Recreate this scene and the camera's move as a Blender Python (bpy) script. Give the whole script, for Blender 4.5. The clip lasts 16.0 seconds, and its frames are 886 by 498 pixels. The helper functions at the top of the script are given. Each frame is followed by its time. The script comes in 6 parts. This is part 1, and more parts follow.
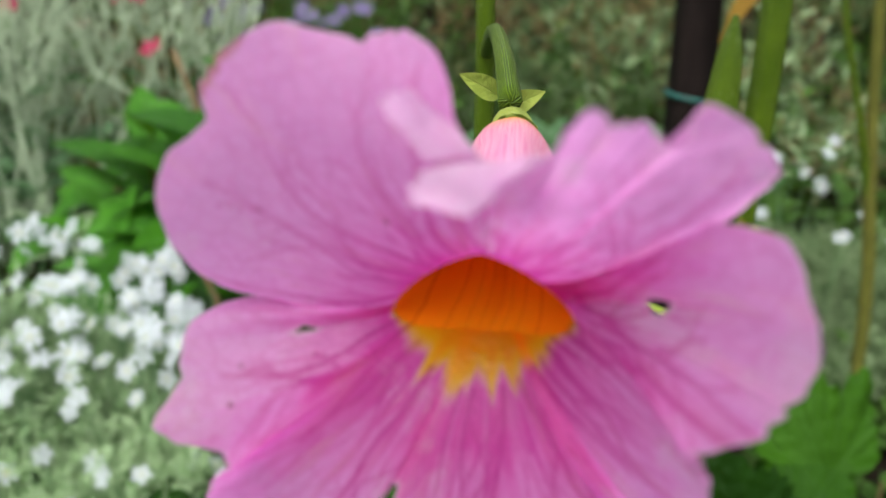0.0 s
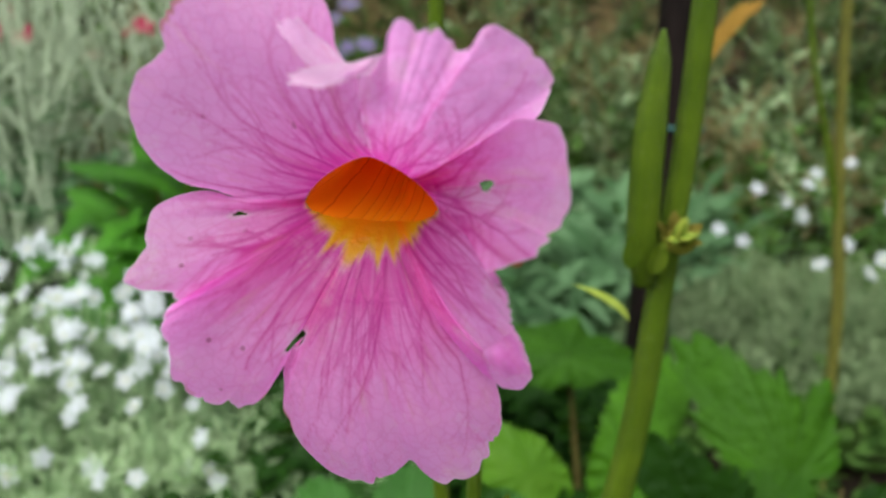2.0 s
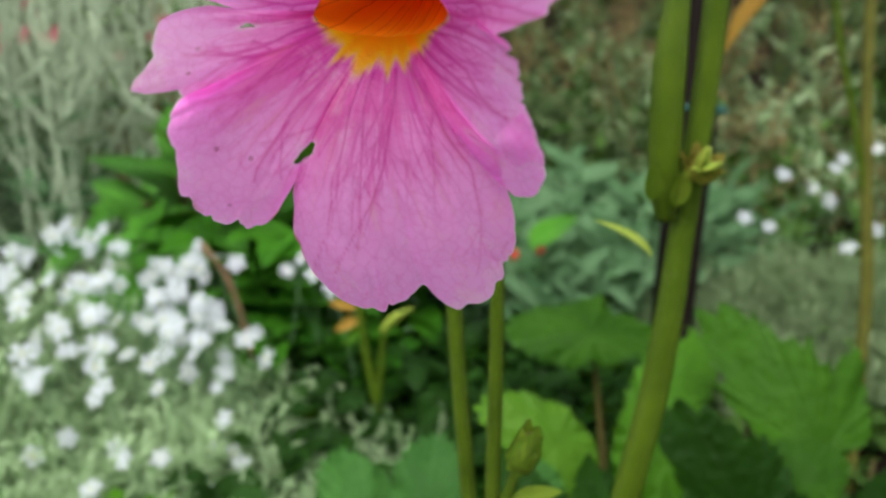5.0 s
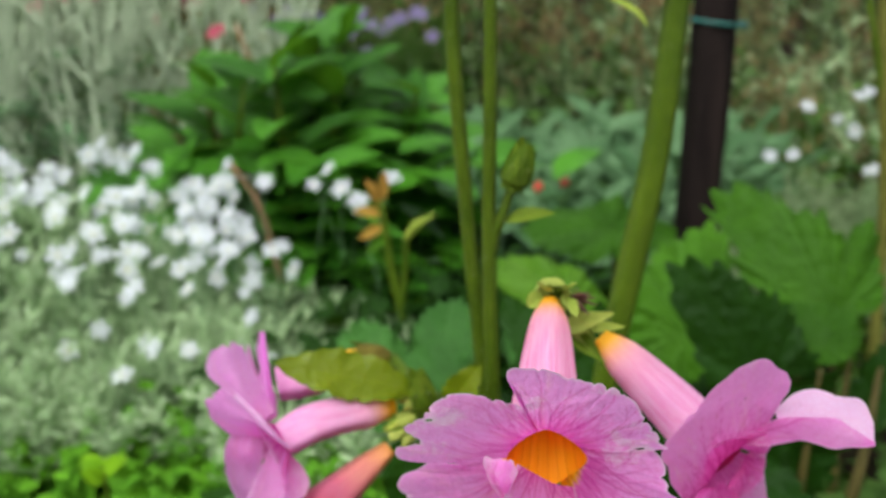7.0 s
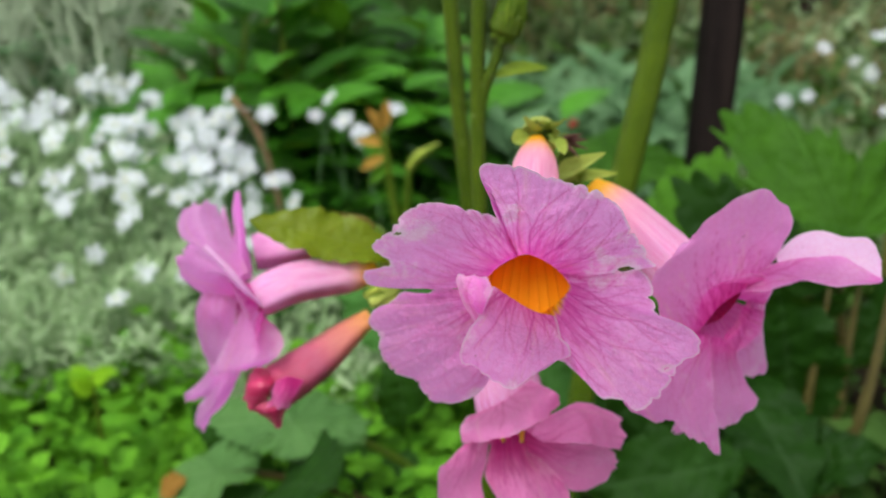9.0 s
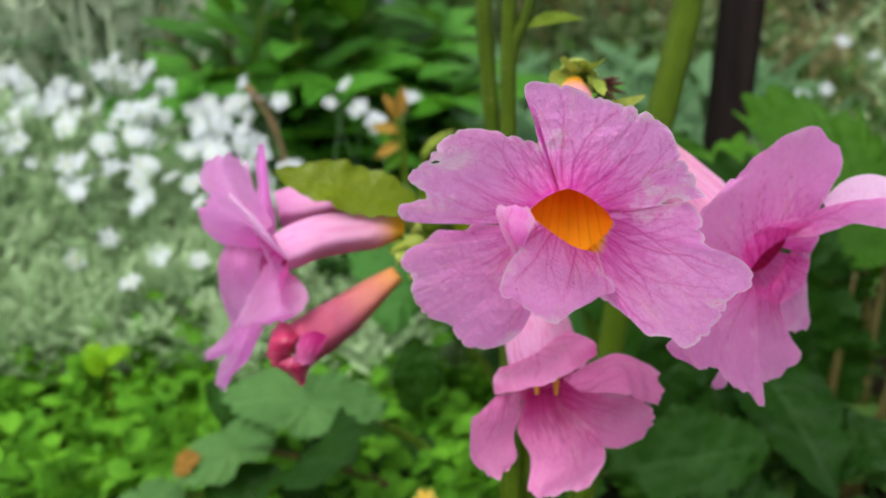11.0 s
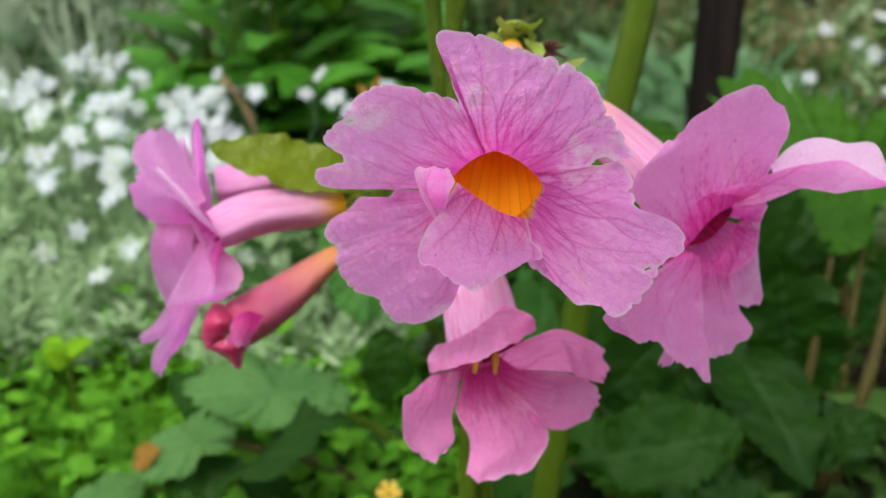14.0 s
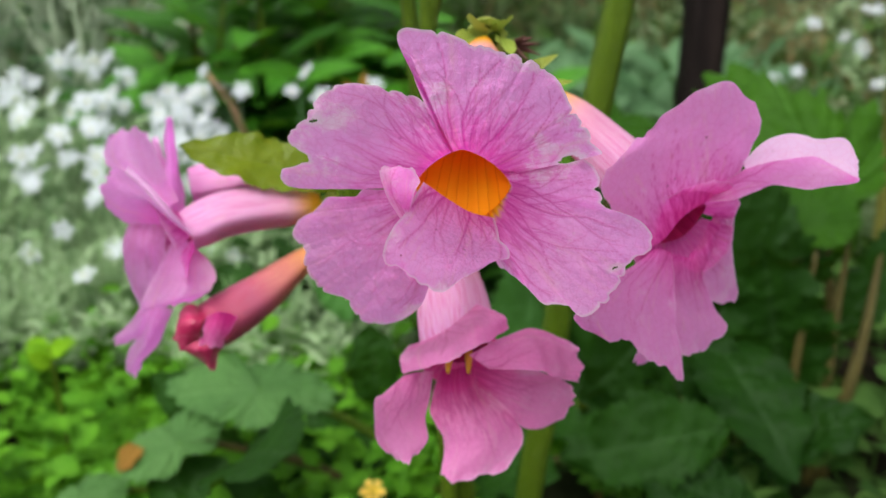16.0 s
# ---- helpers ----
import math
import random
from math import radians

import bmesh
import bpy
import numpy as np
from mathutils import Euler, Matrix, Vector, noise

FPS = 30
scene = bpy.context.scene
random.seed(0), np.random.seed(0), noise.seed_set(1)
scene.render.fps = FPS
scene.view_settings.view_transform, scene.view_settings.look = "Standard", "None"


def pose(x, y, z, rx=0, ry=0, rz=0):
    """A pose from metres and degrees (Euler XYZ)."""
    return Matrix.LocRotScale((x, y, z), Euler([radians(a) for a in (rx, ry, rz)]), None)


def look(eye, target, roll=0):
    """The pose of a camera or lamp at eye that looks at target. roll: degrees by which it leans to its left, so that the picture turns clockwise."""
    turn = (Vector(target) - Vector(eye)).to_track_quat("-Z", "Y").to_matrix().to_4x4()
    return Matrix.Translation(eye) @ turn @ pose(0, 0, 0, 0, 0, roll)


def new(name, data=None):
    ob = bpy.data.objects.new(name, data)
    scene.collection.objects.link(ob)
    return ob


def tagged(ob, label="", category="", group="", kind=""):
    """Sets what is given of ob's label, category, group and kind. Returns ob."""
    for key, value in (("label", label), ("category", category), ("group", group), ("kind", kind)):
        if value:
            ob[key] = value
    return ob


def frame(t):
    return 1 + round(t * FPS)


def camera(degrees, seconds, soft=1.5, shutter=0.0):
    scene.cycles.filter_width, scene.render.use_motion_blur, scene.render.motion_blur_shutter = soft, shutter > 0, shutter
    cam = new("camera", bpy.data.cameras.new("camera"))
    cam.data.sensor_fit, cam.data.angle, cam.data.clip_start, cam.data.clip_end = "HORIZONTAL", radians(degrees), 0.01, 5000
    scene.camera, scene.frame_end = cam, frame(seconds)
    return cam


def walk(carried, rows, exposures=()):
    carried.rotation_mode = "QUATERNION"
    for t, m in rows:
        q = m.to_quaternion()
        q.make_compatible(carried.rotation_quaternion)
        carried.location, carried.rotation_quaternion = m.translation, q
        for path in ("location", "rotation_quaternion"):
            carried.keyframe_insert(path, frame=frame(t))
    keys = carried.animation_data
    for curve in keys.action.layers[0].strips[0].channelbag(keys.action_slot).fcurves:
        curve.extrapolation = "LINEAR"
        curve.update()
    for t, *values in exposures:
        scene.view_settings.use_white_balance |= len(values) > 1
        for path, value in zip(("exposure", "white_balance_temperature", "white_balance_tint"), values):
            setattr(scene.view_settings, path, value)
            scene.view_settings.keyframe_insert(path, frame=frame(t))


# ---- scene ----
cam = camera(50.4, 16.0)
PATH = [
    (0, (0.0365, 0.0301, 0.4741), (0.0150, 1.8992, -0.2375), -1.17),
    (0.5, (0.0418, 0.0066, 0.4820), (0.0129, 1.8971, -0.1701), -0.80),
    (1, (0.0425, -0.0017, 0.4758), (0.0067, 1.8914, -0.1684), -0.14),
    (1.5, (0.0473, 0.0004, 0.4697), (0.0118, 1.8994, -0.1567), -0.22),
    (2, (0.0486, 0.0, 0.4696), (0.0155, 1.8972, -0.1623), -0.55),
    (2.5, (0.0473, 0.0001, 0.4708), (0.0068, 1.8972, -0.1611), -0.91),
    (3, (0.0482, -0.0002, 0.4703), (0.0106, 1.8966, -0.1627), -0.89),
    (3.2, (0.0468, -0.0010, 0.4701), (0.0089, 1.8969, -0.1596), -0.72),
    (5.5, (0.053, -0.008, 0.437), (-0.061, 1.902, -0.145), -1.9),
    (6, (0.0592, -0.046, 0.4250), (-0.0884, 1.866, -0.1353), -2.1),
    (6.5, (0.057, -0.044, 0.407), (-0.097, 1.869, -0.158), -2.2),
    (7, (0.059, -0.038, 0.382), (-0.101, 1.87, -0.195), -2.2),
    (7.5, (0.063, -0.037, 0.364), (-0.105, 1.865, -0.231), -2.3),
    (8, (0.063, -0.037, 0.35), (-0.109, 1.86, -0.26), -2.1),
    (8.2, (0.061, -0.037, 0.352), (-0.113, 1.857, -0.267), -2.0),
    (10.3, (0.072, -0.027, 0.346), (-0.135, 1.858, -0.288), -1.7),
    (10.5, (0.062, -0.036, 0.345), (-0.14, 1.852, -0.283), -2.0),
    (11, (0.059, -0.032, 0.337), (-0.144, 1.86, -0.281), -1.4),
    (11.5, (0.064, -0.037, 0.335), (-0.142, 1.855, -0.28), -0.4),
    (12, (0.072, -0.028, 0.332), (-0.131, 1.864, -0.284), -0.3),
    (12.5, (0.069, -0.03, 0.333), (-0.128, 1.862, -0.285), -0.6),
    (13, (0.072, -0.028, 0.333), (-0.124, 1.863, -0.287), -0.8),
    (13.5, (0.069, -0.029, 0.332), (-0.125, 1.862, -0.288), -1.2),
    (14, (0.07, -0.024, 0.329), (-0.122, 1.868, -0.291), -1.7),
    (14.5, (0.074, -0.019, 0.328), (-0.115, 1.872, -0.295), -1.6),
    (15, (0.072, -0.019, 0.327), (-0.114, 1.872, -0.298), -1.6),
    (15.5, (0.072, -0.024, 0.33), (-0.107, 1.866, -0.299), -1.8),
    (16, (0.074, -0.022, 0.329), (-0.105, 1.869, -0.3), -2.0),
]
walk(cam, [(t, look(eye, target, roll)) for t, eye, target, roll in PATH])

# focus on the near blossoms, with the small aperture of a pocket camera
cam.data.dof.use_dof = True
cam.data.dof.focus_distance = 0.13
cam.data.dof.aperture_fstop = 25

# ---- world, sun and exposure ----
world = bpy.data.worlds.new("overcast_sky")
scene.world = world
world.use_nodes = True
wn = world.node_tree.nodes
sky = wn.new("ShaderNodeTexSky")
sky.sky_type = "NISHITA"
sky.sun_disc = False
sky.sun_elevation = radians(58)
sky.sun_rotation = radians(200)
sky.air_density, sky.dust_density, sky.ozone_density = 1.0, 4.0, 1.0
soften = wn.new("ShaderNodeHueSaturation")
soften.inputs["Saturation"].default_value = 0.08
world.node_tree.links.new(sky.outputs[0], soften.inputs["Color"])
world.node_tree.links.new(soften.outputs[0], wn["Background"].inputs["Color"])
wn["Background"].inputs["Strength"].default_value = 0.212
sun = new("sun", bpy.data.lights.new("sun", "SUN"))
sun.data.energy, sun.data.angle, sun.data.color = 1.65, radians(36), (1.0, 0.965, 0.92)
sun.matrix_world = look((-0.55, -1.1, 2.7), (0.05, 0.3, 0.2))
scene.view_settings.exposure = 0.28


# ---- materials ----
class Nodes:
    """A short way to wire a material."""

    def __init__(self, name):
        self.mat = bpy.data.materials.new(name)
        self.mat.use_nodes = True
        self.tree = self.mat.node_tree
        self.bsdf = self.tree.nodes["Principled BSDF"]
        self.out = self.tree.nodes["Material Output"]

    def add(self, kind, **inputs):
        node = self.tree.nodes.new(kind)
        for key, value in inputs.items():
            self.put(node.inputs[int(key[1:])] if key[0] == "i" and key[1:].isdigit() else node.inputs[key.replace("_", " ")], value)
        return node

    def put(self, socket, value):
        if isinstance(value, bpy.types.NodeSocket):
            self.tree.links.new(value, socket)
        else:
            socket.default_value = value

    def attr(self, name):
        node = self.add("ShaderNodeAttribute")
        node.attribute_name = name
        return node.outputs["Fac"]

    def math(self, op, a, b=0.0):
        node = self.add("ShaderNodeMath", i0=a)
        node.operation = op
        self.put(node.inputs[1], b)
        return node.outputs[0]

    def mix(self, fac, a, b, blend="MIX"):
        node = self.add("ShaderNodeMix")
        node.data_type, node.blend_type = "RGBA", blend
        self.put(node.inputs[0], fac)
        self.put(node.inputs[6], a)
        self.put(node.inputs[7], b)
        return node.outputs[2]

    def noise(self, scale, detail=3.0, rough=0.5, vector=None, out=0):
        node = self.add("ShaderNodeTexNoise", Scale=scale, Detail=detail, Roughness=rough)
        self.put(node.inputs["Vector"], vector or self.place())
        return node.outputs[out]

    def place(self):
        return self.add("ShaderNodeTexCoord").outputs["Object"]

    def ramp(self, fac, *stops):
        node = self.add("ShaderNodeValToRGB", Fac=fac)
        while len(node.color_ramp.elements) < len(stops):
            node.color_ramp.elements.new(0.5)
        for e, (pos, col) in zip(node.color_ramp.elements, stops):
            e.position, e.color = pos, (*col, 1) if len(col) == 3 else col
        return node.outputs[0]

    def step(self, fac, lo, hi):
        node = self.add("ShaderNodeMapRange")
        node.interpolation_type = "SMOOTHSTEP"
        self.put(node.inputs[0], fac)
        node.inputs[1].default_value, node.inputs[2].default_value = lo, hi
        return node.outputs[0]

    def bump(self, height, strength, distance):
        node = self.add("ShaderNodeBump", Strength=strength, Distance=distance)
        self.put(node.inputs["Height"], height)
        return node.outputs[0]

    def cells(self, scale, feature="F1"):
        node = self.add("ShaderNodeTexVoronoi", Scale=scale)
        node.feature = feature
        self.put(node.inputs["Vector"], self.place())
        return node.outputs["Distance"]

    def done(self, colour, rough, normal=None, thin=0.0, glow_colour=None, spec=0.5):
        self.put(self.bsdf.inputs["Base Color"], colour)
        self.put(self.bsdf.inputs["Roughness"], rough)
        self.bsdf.inputs["Specular IOR Level"].default_value = spec
        if normal:
            self.put(self.bsdf.inputs["Normal"], normal)
        if thin:
            veil = self.add("ShaderNodeBsdfTranslucent")
            self.put(veil.inputs["Color"], glow_colour or colour)
            if normal:
                self.put(veil.inputs["Normal"], normal)
            both = self.add("ShaderNodeMixShader", Fac=thin)
            self.tree.links.new(self.bsdf.outputs[0], both.inputs[1])
            self.tree.links.new(veil.outputs[0], both.inputs[2])
            self.tree.links.new(both.outputs[0], self.out.inputs[0])
        return self.mat


def petal_material(name, light, deep, vein, thin=0.32, pale=1.0, crisp=1.0):
    """Thin crinkled petal: a deep halo at the throat, wandering veins, pale patches of wear and painted sheen, and a
    pale rim.
    """
    n = Nodes(name)
    far, lines, lip, fan, margin = (n.attr(k) for k in ("radial", "vein", "lip", "fan", "margin"))
    spun = n.add("ShaderNodeCombineXYZ", X=n.math("MULTIPLY", fan, 6.0), Y=n.math("MULTIPLY", far, 1.6), Z=n.math("MULTIPLY", lip, 0.2)).outputs[0]
    streak = n.noise(2.0, 3.0, 0.6, spun)
    reach = n.math("ADD", far, n.math("MULTIPLY", n.math("SUBTRACT", streak, 0.5), 0.6))
    half = tuple(0.45 * a + 0.55 * b for a, b in zip(deep, light))
    body = n.ramp(reach, (0.0, deep), (0.15, half), (0.36, light), (1.0, tuple(min(0.9, 0.93 * c + 0.07) for c in light)))
    soft = n.step(n.noise(55.0, 4.0, 0.6), 0.42, 0.72)
    body = n.mix(n.math("MULTIPLY", soft, 0.25 * pale), body, (0.88, 0.45, 0.78, 1))
    # whitish patches, denser at the edge: wear plus sheen put into the colour
    worn_sheen = n.step(n.math("ADD", n.noise(110.0, 6.0, 0.72), n.math("MULTIPLY", n.step(margin, 5.0, 0.0), 0.09)), 0.57, 0.71)
    body = n.mix(n.math("MULTIPLY", worn_sheen, 0.55 * pale), body, (0.97, 0.72, 0.93, 1))
    contour = n.math("ABSOLUTE", n.math("SUBTRACT", n.noise(4.2, 3.0, 0.55, spun), 0.5))
    hair = n.math("MULTIPLY", n.math("SUBTRACT", 1.0, n.step(contour, 0.0, 0.022)), n.step(n.noise(80.0, 3.0), 0.35, 0.65))
    body = n.mix(n.math("MULTIPLY", hair, 0.2), body, (*vein, 1))
    band = n.math("ABSOLUTE", n.math("SUBTRACT", n.noise(1.9, 2.0, 0.5, spun), 0.5))
    broad = n.math("MULTIPLY", n.math("SUBTRACT", 1.0, n.step(band, 0.0, 0.05)), n.step(far, 0.62, 0.08))
    body = n.mix(n.math("MULTIPLY", broad, 0.6), body, (*[0.9 * c for c in deep], 1))
    net = n.math("SUBTRACT", 1.0, n.step(n.cells(620.0, "DISTANCE_TO_EDGE"), 0.0, 0.1))
    body = n.mix(n.math("MULTIPLY", net, 0.13), body, (*vein, 1))
    body = n.mix(n.math("MULTIPLY", lines, n.math("SUBTRACT", 1.0, n.math("MULTIPLY", far, 0.35))), body, (*vein, 1))
    dots = n.cells(300.0)
    dot = n.math("MULTIPLY", n.math("LESS_THAN", dots, 0.09), n.step(n.noise(60.0, 2.0), 0.55, 0.65))
    body = n.mix(n.math("MULTIPLY", dot, 0.6), body, (0.35, 0.05, 0.16, 1))
    rim = n.step(n.math("ADD", margin, n.math("MULTIPLY", n.noise(300.0, 3.0), 0.35)), 0.5 if crisp == 1.0 else 0.8, 0.2)
    body = n.mix(n.math("MULTIPLY", rim, min(0.8, 0.75 * pale)), body, (0.9, 0.7, 0.87, 1))
    scorch = n.math("MULTIPLY", n.step(margin, 0.9, 0.2), n.step(n.noise(75.0, 4.0), 0.68, 0.72))
    body = n.mix(n.math("MULTIPLY", scorch, 0.7), body, (0.45, 0.16, 0.05, 1))
    throat = n.ramp(lip, (0.0, (0.98, 0.28, 0.001)), (0.3, (0.98, 0.36, 0.002)), (0.52, (0.98, 0.5, 0.004)), (0.7, (0.93, 0.54, 0.12)), (0.88, (0.9, 0.55, 0.66)))
    edge = n.math("ADD", lip, n.math("MULTIPLY", n.math("SUBTRACT", streak, 0.5), 0.9))
    inside = n.math("SUBTRACT", 1.0, n.step(edge, 0.5, 1.0))
    throat = n.mix(n.math("MULTIPLY", lines, 0.7), throat, (0.55, 0.06, 0.02, 1))
    body = n.mix(inside, body, throat)
    relief = n.math("ADD", n.math("MULTIPLY", n.noise(220.0, 4.0, 0.65), 0.45), n.math("MULTIPLY", lines, -0.1))
    relief = n.math("ADD", relief, n.math("MULTIPLY", n.noise(620.0, 3.0, 0.6), 0.4))
    relief = n.math("SUBTRACT", relief, n.math("MULTIPLY", hair, 0.06))
    relief = n.math("ADD", relief, n.math("MULTIPLY", n.noise(1700.0, 2.0), 0.14))
    return n.done(body, 0.36, n.bump(relief, 0.8, 0.0007 * crisp), thin, spec=0.6)


PETAL = petal_material("petal_pink", (0.97, 0.38, 0.86), (0.82, 0.06, 0.5), (0.66, 0.03, 0.36), 0.76, 0.6)
PETAL_OLD = petal_material("petal_pink_worn", (0.97, 0.38, 0.86), (0.82, 0.06, 0.5), (0.68, 0.045, 0.4), 0.76, 1.35, 2.3)
# paler petal back, whitened further as if the folds caught the sky
PETAL_LIT_BACK = petal_material("petal_lit_back", (0.92, 0.56, 0.88), (0.86, 0.3, 0.7), (0.76, 0.14, 0.5), 0.6, 0.8)
PETAL_MAUVE = petal_material("petal_mauve", (0.93, 0.29, 0.76), (0.76, 0.045, 0.42), (0.66, 0.03, 0.35), 0.74, 0.5)
PETAL_DEEP = petal_material("petal_rose", (0.93, 0.24, 0.62), (0.72, 0.03, 0.3), (0.55, 0.02, 0.24), 0.5, 0.35)
PETAL_BUD = petal_material("petal_bud", (0.46, 0.018, 0.1), (0.36, 0.012, 0.07), (0.3, 0.01, 0.05), 0.12, 0.1)


def throat_material(name, mouth_colour, mid_colour, end_colour, line_colour, floor_colour):
    n = Nodes(name)
    deep, around = n.attr("deep"), n.attr("around")
    wave = n.math("ABSOLUTE", n.math("SINE", n.math("ADD", n.math("MULTIPLY", around, 9.0), n.math("MULTIPLY", n.noise(120.0), 1.8))))
    line = n.math("SUBTRACT", 1.0, n.step(wave, 0.0, 0.2))
    col = n.ramp(deep, (0.0, mouth_colour), (0.3, mid_colour), (1.0, end_colour))
    floor_side = n.step(n.math("SINE", around), 0.15, -0.9)
    col = n.mix(n.math("MULTIPLY", floor_side, n.step(deep, 0.7, 0.0)), col, (*floor_colour, 1))
    col = n.mix(n.math("MULTIPLY", n.step(n.noise(140.0, 3.0), 0.4, 0.7), 0.4), col, (*mouth_colour, 1))
    col = n.mix(n.math("MULTIPLY", line, 0.4), col, (*line_colour, 1))
    return n.done(col, 0.45, n.bump(wave, 0.35, 0.0005), 0.62, spec=0.3)


THROAT = throat_material("throat_orange", (0.97, 0.36, 0.008), (0.95, 0.28, 0.005), (0.88, 0.18, 0.002), (0.4, 0.035, 0.004), (0.98, 0.5, 0.012))
THROAT_RED = throat_material("throat_crimson", (0.62, 0.06, 0.26), (0.6, 0.08, 0.06), (0.75, 0.3, 0.01), (0.25, 0.01, 0.02), (0.55, 0.04, 0.2))


def tube_material():
    n = Nodes("tube_peach")
    deep, around = n.attr("deep"), n.attr("around")
    streak = n.noise(9.0, 4.0, 0.6, n.add("ShaderNodeCombineXYZ", X=n.math("MULTIPLY", around, 2.4), Y=n.math("MULTIPLY", deep, 0.35)).outputs[0])
    col = n.ramp(deep, (0.0, (0.88, 0.42, 0.82)), (0.5, (0.88, 0.46, 0.76)), (0.66, (0.9, 0.46, 0.58)), (0.8, (0.97, 0.5, 0.2)), (0.9, (1.0, 0.56, 0.01)))
    col = n.mix(n.math("MULTIPLY", n.step(streak, 0.42, 0.6), 0.7), col, n.mix(n.step(deep, 0.6, 0.95), (0.72, 0.13, 0.42, 1), (0.97, 0.46, 0.02, 1)))
    fine = n.noise(22.0, 3.0, 0.6, n.add("ShaderNodeCombineXYZ", X=n.math("MULTIPLY", around, 2.4), Y=n.math("MULTIPLY", deep, 0.3)).outputs[0])
    col = n.mix(n.math("MULTIPLY", n.step(fine, 0.48, 0.62), 0.65), col, n.mix(n.step(deep, 0.6, 0.95), (0.9, 0.66, 0.8, 1), (0.99, 0.6, 0.05, 1)))
    return n.done(col, 0.48, n.bump(streak, 0.4, 0.0007), 0.42, spec=0.35)


TUBE = tube_material()


def bud_material():
    n = Nodes("bud_crimson")
    along = n.attr("deep")
    streak = n.noise(8.0, 4.0, 0.6, n.add("ShaderNodeCombineXYZ", X=n.math("MULTIPLY", n.attr("around"), 2.0), Y=along).outputs[0])
    col = n.ramp(along, (0.0, (0.85, 0.42, 0.06)), (0.22, (0.66, 0.24, 0.16)), (0.5, (0.46, 0.115, 0.19)), (0.75, (0.4, 0.06, 0.13)), (0.95, (0.36, 0.02, 0.08)))
    col = n.mix(n.math("MULTIPLY", n.step(streak, 0.4, 0.65), 0.45), col, (0.5, 0.05, 0.12, 1))
    return n.done(col, 0.42, n.bump(streak, 0.5, 0.0008), 0.15, spec=0.4)


BUD = bud_material()


def leaf_material(name, dark, bright, rough=0.5, thin=0.25, ribs=0.35, quilt=0.0, grain=160.0, spec=0.1):
    """Leaf green with a pale midrib and side ribs from the blade's own coordinates (lu across, lv along)."""
    n = Nodes(name)
    across, along = n.attr("lu"), n.attr("lv")
    side = n.math("ABSOLUTE", across)
    luck = n.add("ShaderNodeObjectInfo").outputs["Random"]
    island = n.add("ShaderNodeNewGeometry").outputs["Random Per Island"]
    vary = n.math("FRACT", n.math("ADD", luck, island))
    patch = n.noise(grain * 0.25, 4.0, 0.6)
    col = n.mix(n.math("ADD", n.math("MULTIPLY", vary, 0.65), n.math("MULTIPLY", n.step(patch, 0.35, 0.7), 0.35)), (*dark, 1), (*bright, 1))
    mid = n.math("SUBTRACT", 1.0, n.step(side, 0.02, 0.09))
    saw = n.math("ABSOLUTE", n.math("SUBTRACT", n.math("FRACT", n.math("SUBTRACT", n.math("MULTIPLY", along, 8.0), n.math("MULTIPLY", side, 2.2))), 0.5))
    rib = n.math("SUBTRACT", 1.0, n.step(saw, 0.0, 0.09))
    lines = n.math("MINIMUM", n.math("ADD", mid, n.math("MULTIPLY", rib, 0.6)), 1.0)
    pale = tuple(min(1, 1.5 * a + 0.05) for a in bright)
    col = n.mix(n.math("MULTIPLY", lines, ribs), col, (*pale, 1))
    col = n.mix(n.math("MULTIPLY", n.step(n.noise(grain * 2.2, 4.0, 0.7), 0.62, 0.74), 0.25), col, (*[0.6 * a + 0.02 for a in dark], 1))
    relief = n.math("ADD", n.math("MULTIPLY", n.noise(grain, 3.0), 0.6), n.math("MULTIPLY", lines, -0.5 * min(1.0, ribs * 3)))
    if quilt:
        cell = n.cells(quilt, "SMOOTH_F1")
        relief = n.math("SUBTRACT", relief, n.math("MULTIPLY", cell, 1.6))
    return n.done(col, rough, n.bump(relief, 0.7, 0.0022), thin, n.mix(0.5, col, (0.16, 0.36, 0.01, 1)), spec=spec)


# leaf green darkened in the colour itself, for leaves that lie in shade
BROAD_SHADE = leaf_material("broad_leaf_shade", (0.004, 0.02, 0.0015), (0.015, 0.06, 0.004), 0.55, 0.14, 0.1, 170.0)
MID = leaf_material("mid_leaf_green", (0.014, 0.062, 0.009), (0.05, 0.155, 0.028), 0.55, 0.18, 0.22, 170.0)
YOUNG = leaf_material("young_leaf_green", (0.018, 0.066, 0.003), (0.05, 0.155, 0.007), 0.55, 0.22, 0.25, 170.0)
# mid green lightened to paint in the sky's reflection on upturned leaves
SKY_LIT = leaf_material("sky_lit_leaf_green", (0.045, 0.12, 0.03), (0.11, 0.24, 0.065), 0.5, 0.2, 0.25, 170.0)
LIME = leaf_material("lime_leaf_green", (0.05, 0.15, 0.009), (0.11, 0.25, 0.018), 0.45, 0.35, 0.3, 150.0)
SPRIG = leaf_material("sprig_lime", (0.13, 0.32, 0.008), (0.25, 0.48, 0.015), 0.45, 0.35, 0.2)
BUSH = leaf_material("bush_leaf_green", (0.014, 0.078, 0.005), (0.075, 0.275, 0.016), 0.4, 0.3, 0.3, spec=0.25)
COVER = leaf_material("cover_leaf_green", (0.045, 0.17, 0.008), (0.15, 0.4, 0.023), 0.55, 0.32, 0.2)
SILVER = leaf_material("silver_leaf", (0.17, 0.31, 0.12), (0.54, 0.71, 0.42), 0.8, 0.2, 0.1)
DULL = leaf_material("dull_silver_leaf", (0.08, 0.14, 0.055), (0.28, 0.37, 0.2), 0.8, 0.2, 0.1)
